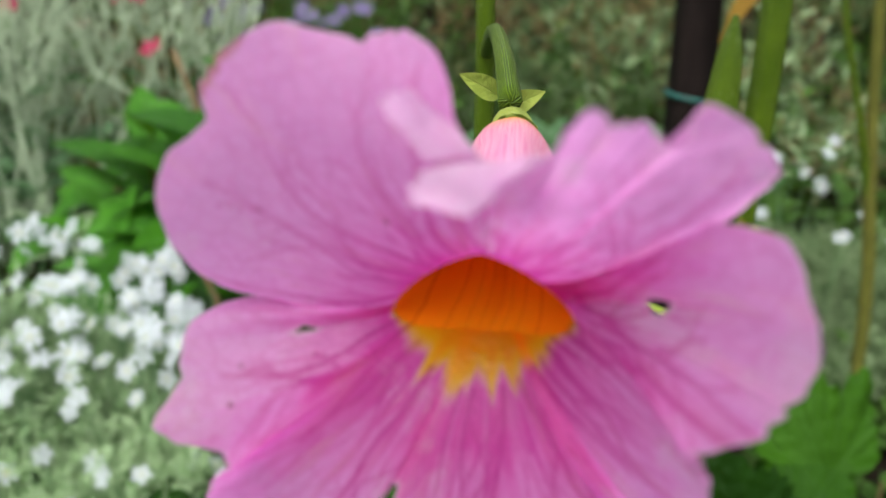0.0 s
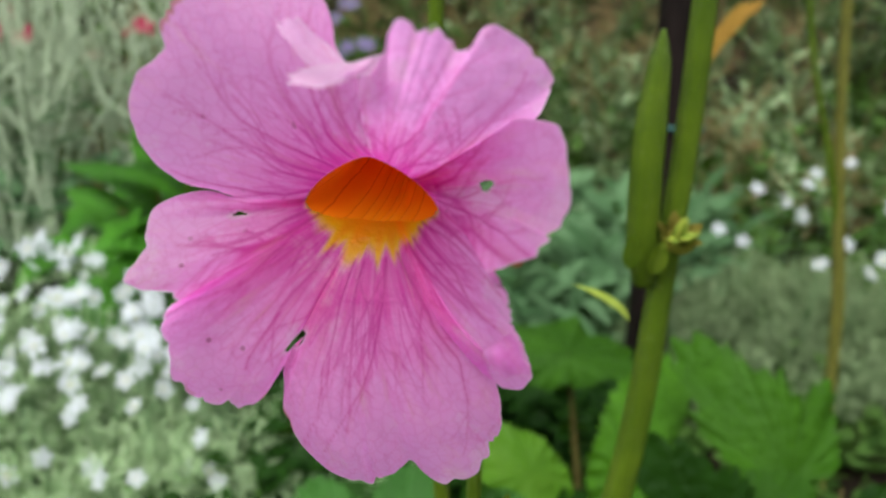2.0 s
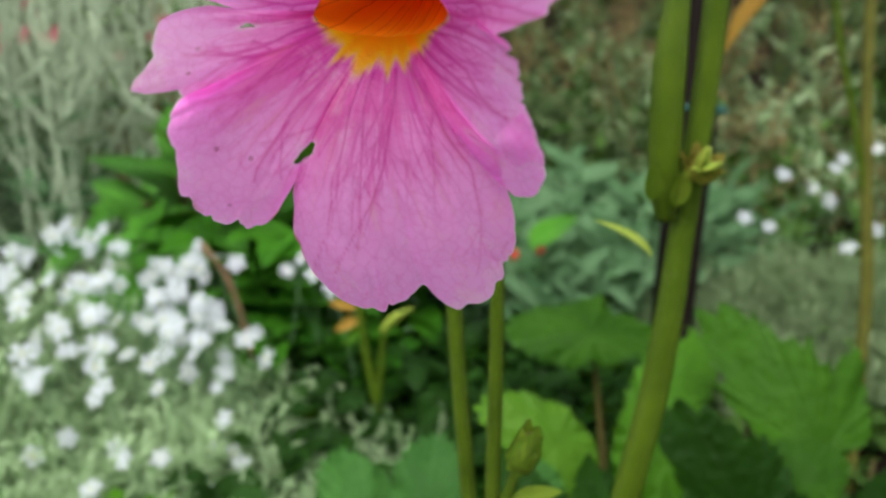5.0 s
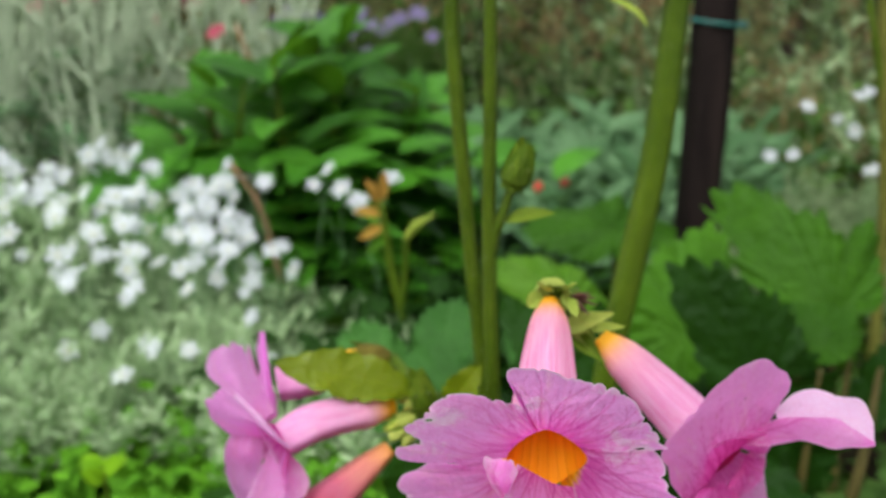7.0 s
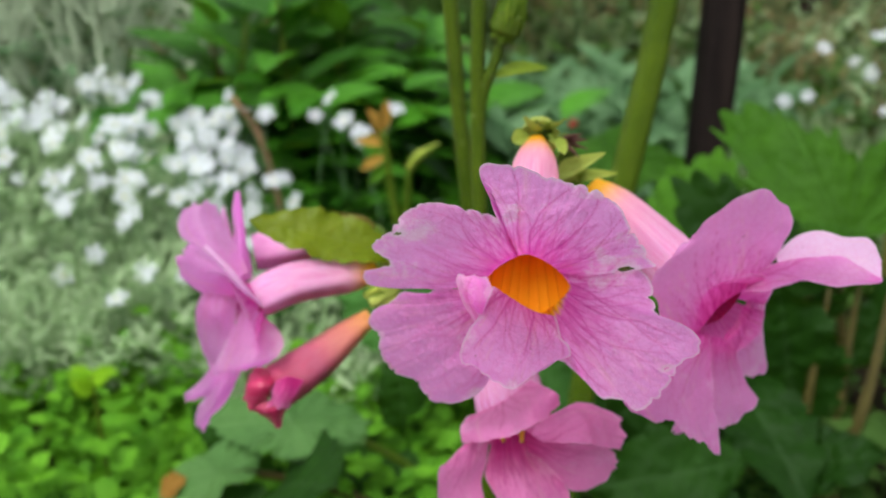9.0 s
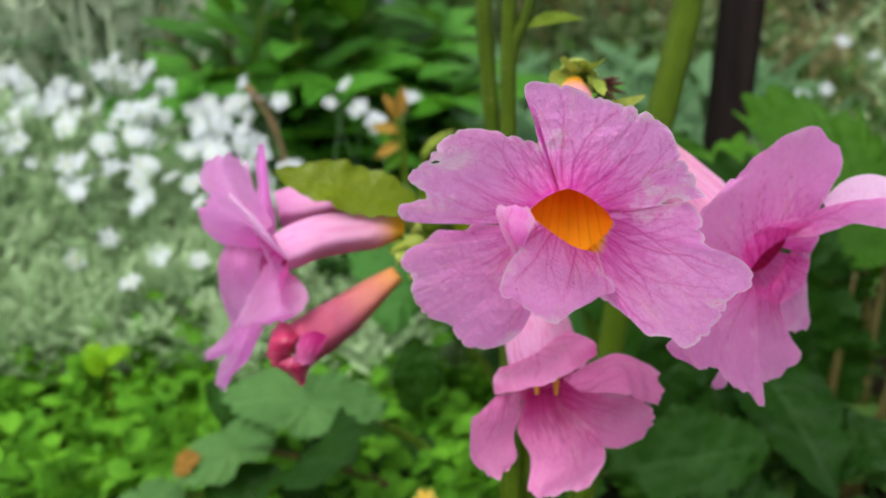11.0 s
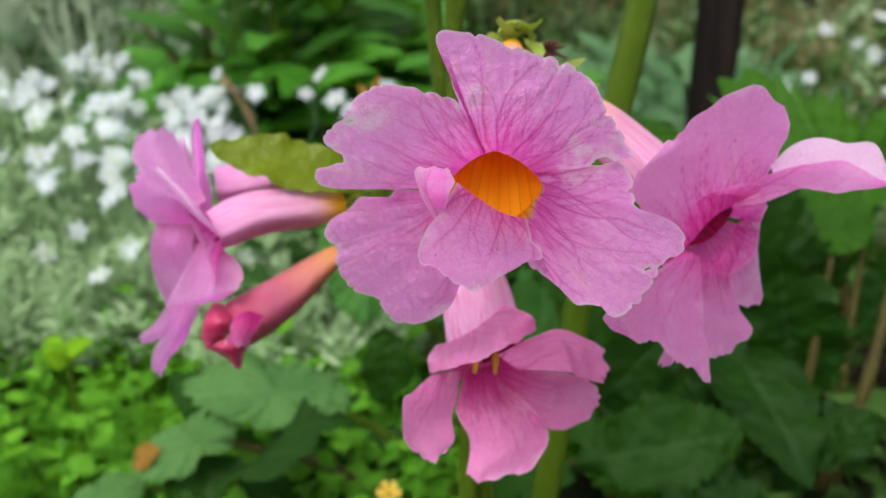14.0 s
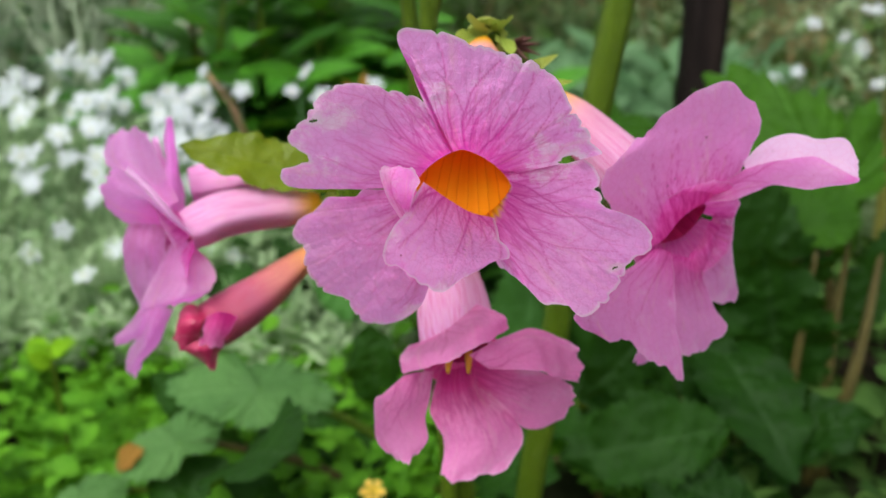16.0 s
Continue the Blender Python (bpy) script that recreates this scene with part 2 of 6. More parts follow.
SAGE = leaf_material("sage_leaf", (0.035, 0.1, 0.035), (0.16, 0.29, 0.145), 0.75, 0.22, 0.15)
MOSSY = leaf_material("bank_green", (0.015, 0.05, 0.007), (0.075, 0.15, 0.03), 0.75, 0.2, 0.1)
GREY = leaf_material("bank_grey", (0.036, 0.066, 0.023), (0.14, 0.2, 0.09), 0.85, 0.2, 0.05)
DRY = leaf_material("bank_dry", (0.1, 0.07, 0.027), (0.27, 0.2, 0.1), 0.8, 0.15, 0.1)
BRACT = leaf_material("bract_green", (0.07, 0.115, 0.002), (0.15, 0.205, 0.004), 0.4, 0.3, 0.05, 0.0, 300.0, 0.25)
CALYX = leaf_material("calyx_green", (0.28, 0.38, 0.055), (0.5, 0.56, 0.14), 0.45, 0.3, 0.15, 0.0, 500.0)
SEPAL = leaf_material("sepal_green", (0.07, 0.14, 0.01), (0.18, 0.26, 0.022), 0.45, 0.2, 0.2, 0.0, 500.0)
DUSKY = leaf_material("dusky_calyx", (0.12, 0.1, 0.018), (0.26, 0.23, 0.04), 0.5, 0.2, 0.1, 0.0, 500.0)
WITHERED = leaf_material("withered_leaf", (0.22, 0.11, 0.02), (0.4, 0.25, 0.045), 0.6, 0.25, 0.2)


def stem_material(name, dark, bright, stripes=26.0):
    n = Nodes(name)
    around, along = n.attr("around"), n.attr("deep")
    groove = n.math("SINE", n.math("ADD", n.math("MULTIPLY", around, stripes), n.math("MULTIPLY", n.noise(30.0), 2.0)))
    blotch = n.noise(60.0, 4.0, 0.6)
    col = n.mix(n.step(n.math("ADD", n.math("MULTIPLY", groove, 0.3), blotch), 0.2, 0.85), (*dark, 1), (*bright, 1))
    col = n.mix(n.math("MULTIPLY", n.step(n.noise(900.0, 2.0), 0.66, 0.72), 0.35), col, (0.3, 0.36, 0.16, 1))
    return n.done(col, 0.42, n.bump(n.math("ADD", groove, blotch), 0.5, 0.0006), 0.0, spec=0.18)


STEM = stem_material("stem_green", (0.035, 0.075, 0.004), (0.105, 0.17, 0.01))
CALYX_STEM = stem_material("bud_green", (0.12, 0.2, 0.02), (0.3, 0.36, 0.05), 5.0)
STEM_BROWN = stem_material("stem_brown", (0.035, 0.03, 0.008), (0.1, 0.085, 0.022), 12.0)
STEM_OLIVE = stem_material("stem_olive", (0.07, 0.075, 0.014), (0.17, 0.17, 0.035), 12.0)
STEM_SILVER = stem_material("stem_silver", (0.3, 0.4, 0.25), (0.5, 0.6, 0.42), 8.0)
TWIG = stem_material("twig_tan", (0.2, 0.12, 0.06), (0.36, 0.24, 0.14), 9.0)


def stake_material():
    n = Nodes("stake_dark_wood")
    grain = n.noise(40.0, 6.0, 0.65, n.add("ShaderNodeMapping", Vector=n.place(), Scale=(1.0, 1.0, 0.09)).outputs[0])
    fine = n.noise(300.0, 4.0, 0.6, n.add("ShaderNodeMapping", Vector=n.place(), Scale=(1.0, 1.0, 0.2)).outputs[0])
    col = n.ramp(grain, (0.3, (0.003, 0.002, 0.002)), (0.55, (0.008, 0.0055, 0.005)), (0.75, (0.022, 0.015, 0.013)))
    col = n.mix(n.math("MULTIPLY", n.step(fine, 0.6, 0.75), 0.4), col, (0.06, 0.045, 0.04, 1))
    return n.done(col, 0.62, n.bump(n.math("ADD", grain, fine), 0.6, 0.003), spec=0.08)


STAKE = stake_material()


def plain(name, colour, rough=0.5, thin=0.0, other=None, grain=200.0):
    n = Nodes(name)
    col = n.mix(n.step(n.noise(grain, 4.0, 0.6), 0.35, 0.7), (*colour, 1), (*(other or tuple(0.75 * c for c in colour)), 1))
    return n.done(col, rough, n.bump(n.noise(grain * 2, 3.0), 0.3, 0.001), thin)


WHITE = plain("white_petal", (0.64, 0.7, 0.72), 0.5, 0.35, (0.56, 0.62, 0.64))
EYE_GREEN = plain("flower_eye", (0.5, 0.52, 0.12), 0.6)
MAGENTA = plain("magenta_petal", (0.42, 0.004, 0.075), 0.5, 0.2, (0.32, 0.004, 0.06))
RED = plain("red_petal", (0.55, 0.03, 0.015), 0.5, 0.2)
BLUE = plain("blue_petal", (0.15, 0.12, 0.26), 0.5, 0.25)
YELLOW = plain("yellow_petal", (0.7, 0.45, 0.03), 0.5, 0.25)
TEAL = plain("teal_cord", (0.01, 0.1, 0.085), 0.45)
DARK_TIP = plain("withered_tip", (0.1, 0.035, 0.025), 0.7)


def soil_material():
    n = Nodes("soil")
    a, b = n.noise(9.0, 6.0, 0.65), n.noise(70.0, 6.0, 0.7)
    col = n.ramp(n.math("ADD", n.math("MULTIPLY", a, 0.5), n.math("MULTIPLY", b, 0.5)), (0.3, (0.008, 0.006, 0.004)), (0.5, (0.022, 0.016, 0.011)), (0.7, (0.06, 0.045, 0.03)))
    col = n.mix(n.step(n.noise(3.0, 4.0), 0.45, 0.65), col, (0.014, 0.022, 0.006, 1))
    return n.done(col, 0.95, n.bump(b, 0.9, 0.02), spec=0.05)


SOIL = soil_material()


# ---- mesh helpers ----
def vec(*a):
    return np.array(a, float)


def unit(v):
    v = np.asarray(v, float)
    return v / np.linalg.norm(v)


def axes(normal, up=(0, 0, 1)):
    """Right, up and out of a blossom that faces along normal."""
    n = unit(normal)
    x = unit(np.cross(up, n))
    return x, np.cross(n, x), n


def mesh(name, verts, faces, material, **marks):
    """A smooth mesh of quads or triangles (an index array), with float marks on its points."""
    verts, faces = np.asarray(verts, np.float32).reshape(-1, 3), np.asarray(faces, np.int32)
    me = bpy.data.meshes.new(name)
    n, k = faces.shape
    me.vertices.add(len(verts))
    me.vertices.foreach_set("co", verts.ravel())
    me.loops.add(n * k)
    me.loops.foreach_set("vertex_index", faces.ravel())
    me.polygons.add(n)
    me.polygons.foreach_set("loop_start", np.arange(0, n * k, k, dtype=np.int32))
    me.polygons.foreach_set("use_smooth", np.ones(n, bool))
    me.update(calc_edges=True)
    for key, values in marks.items():
        layer = me.attributes.new(key, "FLOAT", "POINT")
        layer.data.foreach_set("value", np.asarray(values, np.float32).ravel())
    me.materials.append(material)
    return me


def lattice(rows, cols, ring=False):
    """Quads of a grid of rows x cols points; ring closes it across."""
    i = np.arange(rows * cols).reshape(rows, cols)
    if ring:
        i = np.concatenate([i, i[:, :1]], 1)
    return np.stack([i[:-1, :-1], i[:-1, 1:], i[1:, 1:], i[1:, :-1]], -1).reshape(-1, 4)


def thing(name, label, category, at=(0, 0, 0), group="", kind=""):
    ob = new(name)
    ob.location = at
    return tagged(ob, label, category, group, kind)


def part(name, me, parent, label="", at=None):
    """Links a mesh as one part under its thing or under a part; at is its pose in the world."""
    ob = new(name, me)
    ob.parent = parent
    ob.matrix_parent_inverse = world_of(parent).inverted()
    if at is not None:
        ob.matrix_basis = at
    return tagged(ob, label)


def world_of(ob):
    m = ob.matrix_basis.copy()
    while ob.parent:
        m = ob.parent.matrix_basis @ ob.matrix_parent_inverse @ m
        ob = ob.parent
    return m


def curve_points(points, count):
    """Catmull-Rom through points, evenly in parameter."""
    p = np.asarray(points, float)
    p = np.concatenate([[2 * p[0] - p[1]], p, [2 * p[-1] - p[-2]]])
    t = np.linspace(0, len(p) - 3 - 1e-6, count)
    i = t.astype(int)
    f = (t - i)[:, None]
    a, b, c, d = p[i], p[i + 1], p[i + 2], p[i + 3]
    return 0.5 * (2 * b + (c - a) * f + (2 * a - 5 * b + 4 * c - d) * f ** 2 + (3 * b - a - 3 * c + d) * f ** 3)


def rod(name, points, radii, material, sides=12, count=24, knots=0.0, seed=0):
    """A round stem along points, its radius running through radii, closed at both ends."""
    c = curve_points(points, count)
    r = np.interp(np.linspace(0, 1, count), np.linspace(0, 1, len(radii)), radii)
    rng = np.random.default_rng(seed)
    if knots:
        r = r * (1 + knots * np.convolve(rng.normal(0, 1, count), np.ones(3) / 3, "same"))
    tan = np.gradient(c, axis=0)
    tan /= np.linalg.norm(tan, axis=1)[:, None]
    side = unit(np.cross(tan[0], (0.3, 1, 0.2)))
    v = []
    th = np.linspace(0, 2 * math.pi, sides, endpoint=False)
    for k in range(count):
        side = unit(side - tan[k] * (side @ tan[k]))
        other = np.cross(tan[k], side)
        rr = r[k] * (1 + 0.05 * np.cos(5 * th))
        v.append(c[k] + rr[:, None] * (np.cos(th)[:, None] * side + np.sin(th)[:, None] * other))
    v = np.array([np.repeat(c[:1], sides, 0)] + v + [np.repeat(c[-1:], sides, 0)])
    rows = count + 2
    return mesh(name, v, lattice(rows, sides, True), material, around=np.tile(th, rows), deep=np.repeat(np.linspace(0, 1, rows), sides))


# ---- petals and blossoms ----
def veins(rng, spread, reach, count, start=6.0):
    """Branching vein lines that fan outwards in the plane of a petal, in millimetres: (from, to, width, strength)."""
    lines = []

    def grow(p, heading, left, width, strength, level):
        while left > 0:
            step = rng.uniform(1.0, 2.0)
            heading += rng.normal(0, 0.15)
            q = p + step * vec(math.sin(heading), math.cos(heading))
            lines.append((p, q, width, strength))
            p, left = q, left - step
            width, strength = max(width * 0.93, 0.06), strength * 0.955
            if level < 3 and rng.random() < 0.36:
                turn = rng.choice([-1, 1]) * rng.uniform(0.3, 0.7)
                grow(p, heading + turn, left * rng.uniform(0.35, 0.75), width * 0.72, strength * 0.75, level + 1)

    for a in np.linspace(-spread, spread, count):
        a += rng.normal(0, spread / count * 0.5)
        grow(start * vec(math.sin(a), math.cos(a)), a * 1.05, reach * rng.uniform(0.55, 0.92), rng.uniform(0.12, 0.24), rng.uniform(0.4, 0.9), 0)
    return lines


def vein_mark(flat, lines):
    """How strongly each point of the petal's plane lies on a vein, 0 to 1."""
    flat = flat.reshape(-1, 2)
    mark = np.zeros(len(flat))
    for p, q, width, strength in lines:
        near = np.nonzero((np.abs(flat - (p + q) / 2) < 2.6).all(1))[0]
        if len(near) == 0:
            continue
        d = q - p
        f = np.clip(((flat[near] - p) @ d) / (d @ d), 0, 1)
        away = np.linalg.norm(flat[near] - p - f[:, None] * d, axis=1)
        mark[near] = np.maximum(mark[near], strength * np.exp(-(away / width) ** 2) + 0.22 * strength * np.exp(-(away / (3.0 * width)) ** 2))
    return np.clip(mark, 0, 1)


def mouth(angle, wide=7.7, high=5.8, drop=0.85):
    """The radius of the throat's opening, in millimetres: wider than high, with straight shoulders; drop draws its floor out downwards."""
    low = np.sin(angle) < 0
    c, s = np.abs(np.cos(angle)) / wide, np.abs(np.sin(angle)) / np.where(low, high * drop, high)
    p = np.where(low, 1.42 - 0.5 * (drop - 1), 1.42)
    return (c ** p + s ** p) ** (-1 / p)


def mouth_depth(angle):
    """How far the rim of the throat lies behind the petals, in millimetres: its floor runs out in a long slope."""
    return 3 + 2.4 * np.clip(-1.5 * np.sin(angle) - 0.2, 0, 1)


def blend_angle(angle, knots):
    """Values given at some angles (degrees), run smoothly all the way round."""
    ks = sorted((k[0] % 360, *k[1:]) for k in knots)
    pos = np.array([k[0] for k in ks])
    pos = np.concatenate([pos - 360, pos, pos + 360])
    return [np.interp(np.asarray(angle) % 360, pos, np.tile([k[m] for k in ks], 3)) for m in range(1, len(ks[0]))]


def wobble(rng, x, rough, parts=5):
    """A smooth random line over x, of about unit size."""
    return sum(np.sin(x * rough * rng.uniform(0.5, 1.6) + rng.uniform(0, 7)) for _ in range(parts)) / math.sqrt(parts)


def swells(rng, x, y, wave, parts=7):
    """Soft random bulges over a plane, of about unit size, some wave millimetres apart."""
    out = 0
    for _ in range(parts):
        a, k = rng.uniform(0, 6.3), 6.3 / (wave * rng.uniform(0.7, 1.6))
        out = out + np.sin(k * (x * math.cos(a) + y * math.sin(a)) + rng.uniform(0, 6.3))
    return out / math.sqrt(parts)


def lobe(name, centre, facing, rim, lift, curl, material, parent, seed, fine=110, ruffle=0.9, label="", up=(0, 0, 1), lipped=True, buckle=0.24, fused=(), opening=(7.7, 5.8), holes=(), sunk=3.0, tone=0.0, drop=1.22, behind=0.0, crumple=1.0):
    """A petal that spreads from the throat: rim is its outline as angle and reach (degrees, millimetres) about the blossom's axis,
    with, where it is given, its height in front of the throat."""
    rng = np.random.default_rng(seed)
    x, y, n = axes(facing, up)
    ang, reach, *tall = np.array(rim, float).T
    nu, ns = fine, int(fine * 0.9)
    u = np.linspace(0, 1, nu)
    th = np.interp(u, np.linspace(0, 1, len(ang)), ang)
    th = np.convolve(np.pad(th, 3, mode="edge"), np.ones(7) / 7, "valid")
    k = max(3, nu // 45) | 1
    R = np.interp(u, np.linspace(0, 1, len(ang)), reach)
    R = np.convolve(np.pad(R, k // 2, mode="edge"), np.ones(k) / k, "valid")
    edge = np.minimum(u, 1 - u) * 8
    R = R + np.clip(edge, 0, 1) * (0.18 * wobble(rng, th, 0.3) + 0.03 * wobble(rng, th, 1.3))
    for _ in range(int(len(ang) * 0.6)):
        at, wide, deep = rng.uniform(th[0] + 3, th[-1] - 3), rng.uniform(0.35, 1.2), rng.uniform(0.1, 0.75) ** 1.3
        R = R - deep * np.exp(-((th - at) / wide) ** 2)
    t = np.radians(th)
    r0 = mouth(t, *opening, drop if lipped else 1.0)
    s = np.linspace(0, 1, ns)[:, None]
    r = r0 + s * (R - r0)
    q = r - r0
    free = np.clip((r - 13.5) / 9, 0, 1)
    free = free * free * (3 - 2 * free)
    if fused:
        lift0, curl0 = blend_angle(th, fused)
        lift, curl = lift0 + (lift - lift0) * free, curl0 + (curl - curl0) * free
    h = lift * q + curl * (q / 20) ** 2
    if tall:
        H = np.convolve(np.pad(np.interp(u, np.linspace(0, 1, len(ang)), tall[0]), 4, mode="edge"), np.ones(9) / 9, "valid")
        h = lift0 * q + (H - lift0 * (R - r0)) * s ** 2.2 - behind
    h = h - (mouth_depth(t) if lipped else sunk) * np.exp(-q / 4)
    rimness = np.clip((r - 12) / np.maximum(R - 12, 6), 0, 1.2) ** 2
    h = h + ruffle * rimness * (0.9 * wobble(rng, th, 0.09) + 0.2 * wobble(rng, th, 0.2))[None]
    h = h + ruffle * np.clip((s - 0.8) / 0.2, 0, 1) ** 2 * (0.03 * wobble(rng, th, 0.9) - 0.8 + 0.8 * wobble(rng, th, 0.07))[None]
    fx, fy = r * np.cos(t), r * np.sin(t)
    margin = np.minimum((1 - s) * (R - r0), 0.4 + np.minimum(u, 1 - u)[None] * 60)
    gone = np.zeros(r.shape, bool)
    for angle, away, wide, high, slant in holes:
        a = math.radians(angle)
        px, py = fx - away * math.cos(a), fy - away * math.sin(a)
        ca, sa = math.cos(a + math.radians(slant)), math.sin(a + math.radians(slant))
        along, beside = (px * ca + py * sa) / high, (py * ca - px * sa) / wide
        bearing = np.arctan2(beside, along)
        e = np.hypot(along, beside) / (1 + 0.1 * np.sin(3 * bearing + angle) + 0.05 * np.sin(7 * bearing))
        push = np.where((e > 0.7) & (e < 1), 1 / np.maximum(e, 0.1), 1)
        fx, fy = fx + px * (push - 1), fy + py * (push - 1)
        gone |= e < 1
        margin = np.minimum(margin, np.abs(e - 1) * min(wide, high))
    h = h + 0.16 * ruffle * np.exp(-(R - r) / 0.8) * wobble(rng, th, 0.8)[None]
    h = h + ruffle * rimness * 0.2 * swells(rng, fx, fy, 6.0)
    shared = np.random.default_rng(int(abs(centre[0]) * 1e5))
    h = h + np.clip(q / 8, 0, 1) * (buckle * swells(shared, fx, fy, 13.0) + crumple * (0.07 * swells(shared, fx, fy, 4.5) + 0.028 * swells(shared, fx, fy, 1.9)))
    P = centre + (fx[..., None] * x + fy[..., None] * y + h[..., None] * n) * 0.001
    mid = math.radians(float(ang[0] + ang[-1]) / 2)
    flat = np.stack([-(fx * -math.sin(mid) + fy * math.cos(mid)), fx * math.cos(mid) + fy * math.sin(mid)], -1)
    spread = math.radians(float(ang[-1] - ang[0])) / 2
    lines = veins(rng, spread * 0.95, float(reach.max()) - 6, max(6, int(spread * 11)))
    low = np.clip((1.4 if drop > 1 else 1.75) - np.abs((np.degrees(t) - 270 + 180) % 360 - 180) / (66 if drop > 1 else 58), 0, 1) if lipped else 0.0
    low = np.maximum(low, (0.35 if drop > 1 else 0.5) * np.clip(-np.sin(t) * 2.5 + 0.4, 0, 1)) if lipped else low
    lip = np.clip((r - r0) / (4.2 if drop > 1 else 3.6) / (0.3 + 0.7 * low) + (1 - low) * 0.9 + 0.2 * np.sin(t * 14 + 1.2 * np.sin(t * 5)) * np.clip((r - r0) / 3, 0, 1), 0, 1)
    faces = lattice(ns, nu)
    if holes:
        faces = faces[~gone.ravel()[faces].all(1)]
    me = mesh(name, P, faces, material, radial=np.clip((r - 6) / 26 + tone, 0, 1), vein=vein_mark(flat, lines), lip=lip, fan=np.broadcast_to(t, r.shape), margin=margin)
    return part(name, me, parent, label)


def blade(name, base, tip, width, normal, material, parent, seed, root=0.35, bulge=0.0, cup=0.0, ruffle=0.8, fine=70, label="", blunt=0.62, fold=0.0, tone=0.0):
    """A petal seen on its own: from base to tip (metres), its greatest width, the way its face looks, and how it bends."""
    rng = np.random.default_rng(seed)
    base, tip = np.asarray(base, float), np.asarray(tip, float)
    along = tip - base
    length = np.linalg.norm(along) * 1000
    along = unit(along)
    n = unit(np.asarray(normal, float) - along * (np.asarray(normal, float) @ along))
    across = np.cross(along, n)
    v, u = np.linspace(0, 1, fine)[:, None], np.linspace(-1, 1, fine)[None]
    w = width * 500 * (root + (1 - root) * np.sin(np.clip(v / blunt, 0, 1) * math.pi / 2) ** 1.3)
    close = np.clip((v - blunt) / (1 - blunt), 0, 1)
    top = 1 - 0.34 * np.abs(u) ** 2.6 * np.clip(v, 0, 1)
    end = 1 + 0.04 * wobble(rng, u * 6, 1.0) + 0.012 * wobble(rng, u * 17, 1.0)
    fx = u * w * (1 - 0.12 * close ** 2) * (1 + 0.03 * wobble(rng, v * 9, 1.0))
    fy = length * v * np.where(v > 0.3, 1 + (top * end - 1) * (v - 0.3) / 0.7, 1)
    h = bulge * np.sin(v * math.pi * 0.9) + cup * u ** 2 * v + fold * np.abs(u) * v
    h = h + ruffle * (v ** 2) * (0.8 * wobble(rng, u * 3.5, 1.0) + 0.15 * wobble(rng, u * 9, 1.0)) - 0.8 * ruffle * np.clip((v - 0.85) / 0.15, 0, 1) ** 2 + np.clip(v * 2, 0, 1) * (0.3 * swells(rng, fx, fy, 9.0) + 0.05 * swells(rng, fx, fy, 4.0) + 0.02 * swells(rng, fx, fy, 1.9))
    P = base + (fx[..., None] * across + fy[..., None] * along + h[..., None] * n) * 0.001
    flat = np.stack([fx, fy + 6], -1)
    lines = veins(rng, 0.75, length, 9)
    radial = np.clip((fy + 1.5) / 22 + tone, 0, 1)
    margin = np.minimum((1 - v) * length * top, (1 - np.abs(u)) * w)
    me = mesh(name, P, lattice(fine, fine), material, radial=radial, vein=vein_mark(flat, lines) * (1.0 if tone < 0.3 else 0.4), lip=np.ones_like(radial), fan=np.broadcast_to(u * 0.9, radial.shape), margin=np.broadcast_to(margin, radial.shape))
    return part(name, me, parent, label)


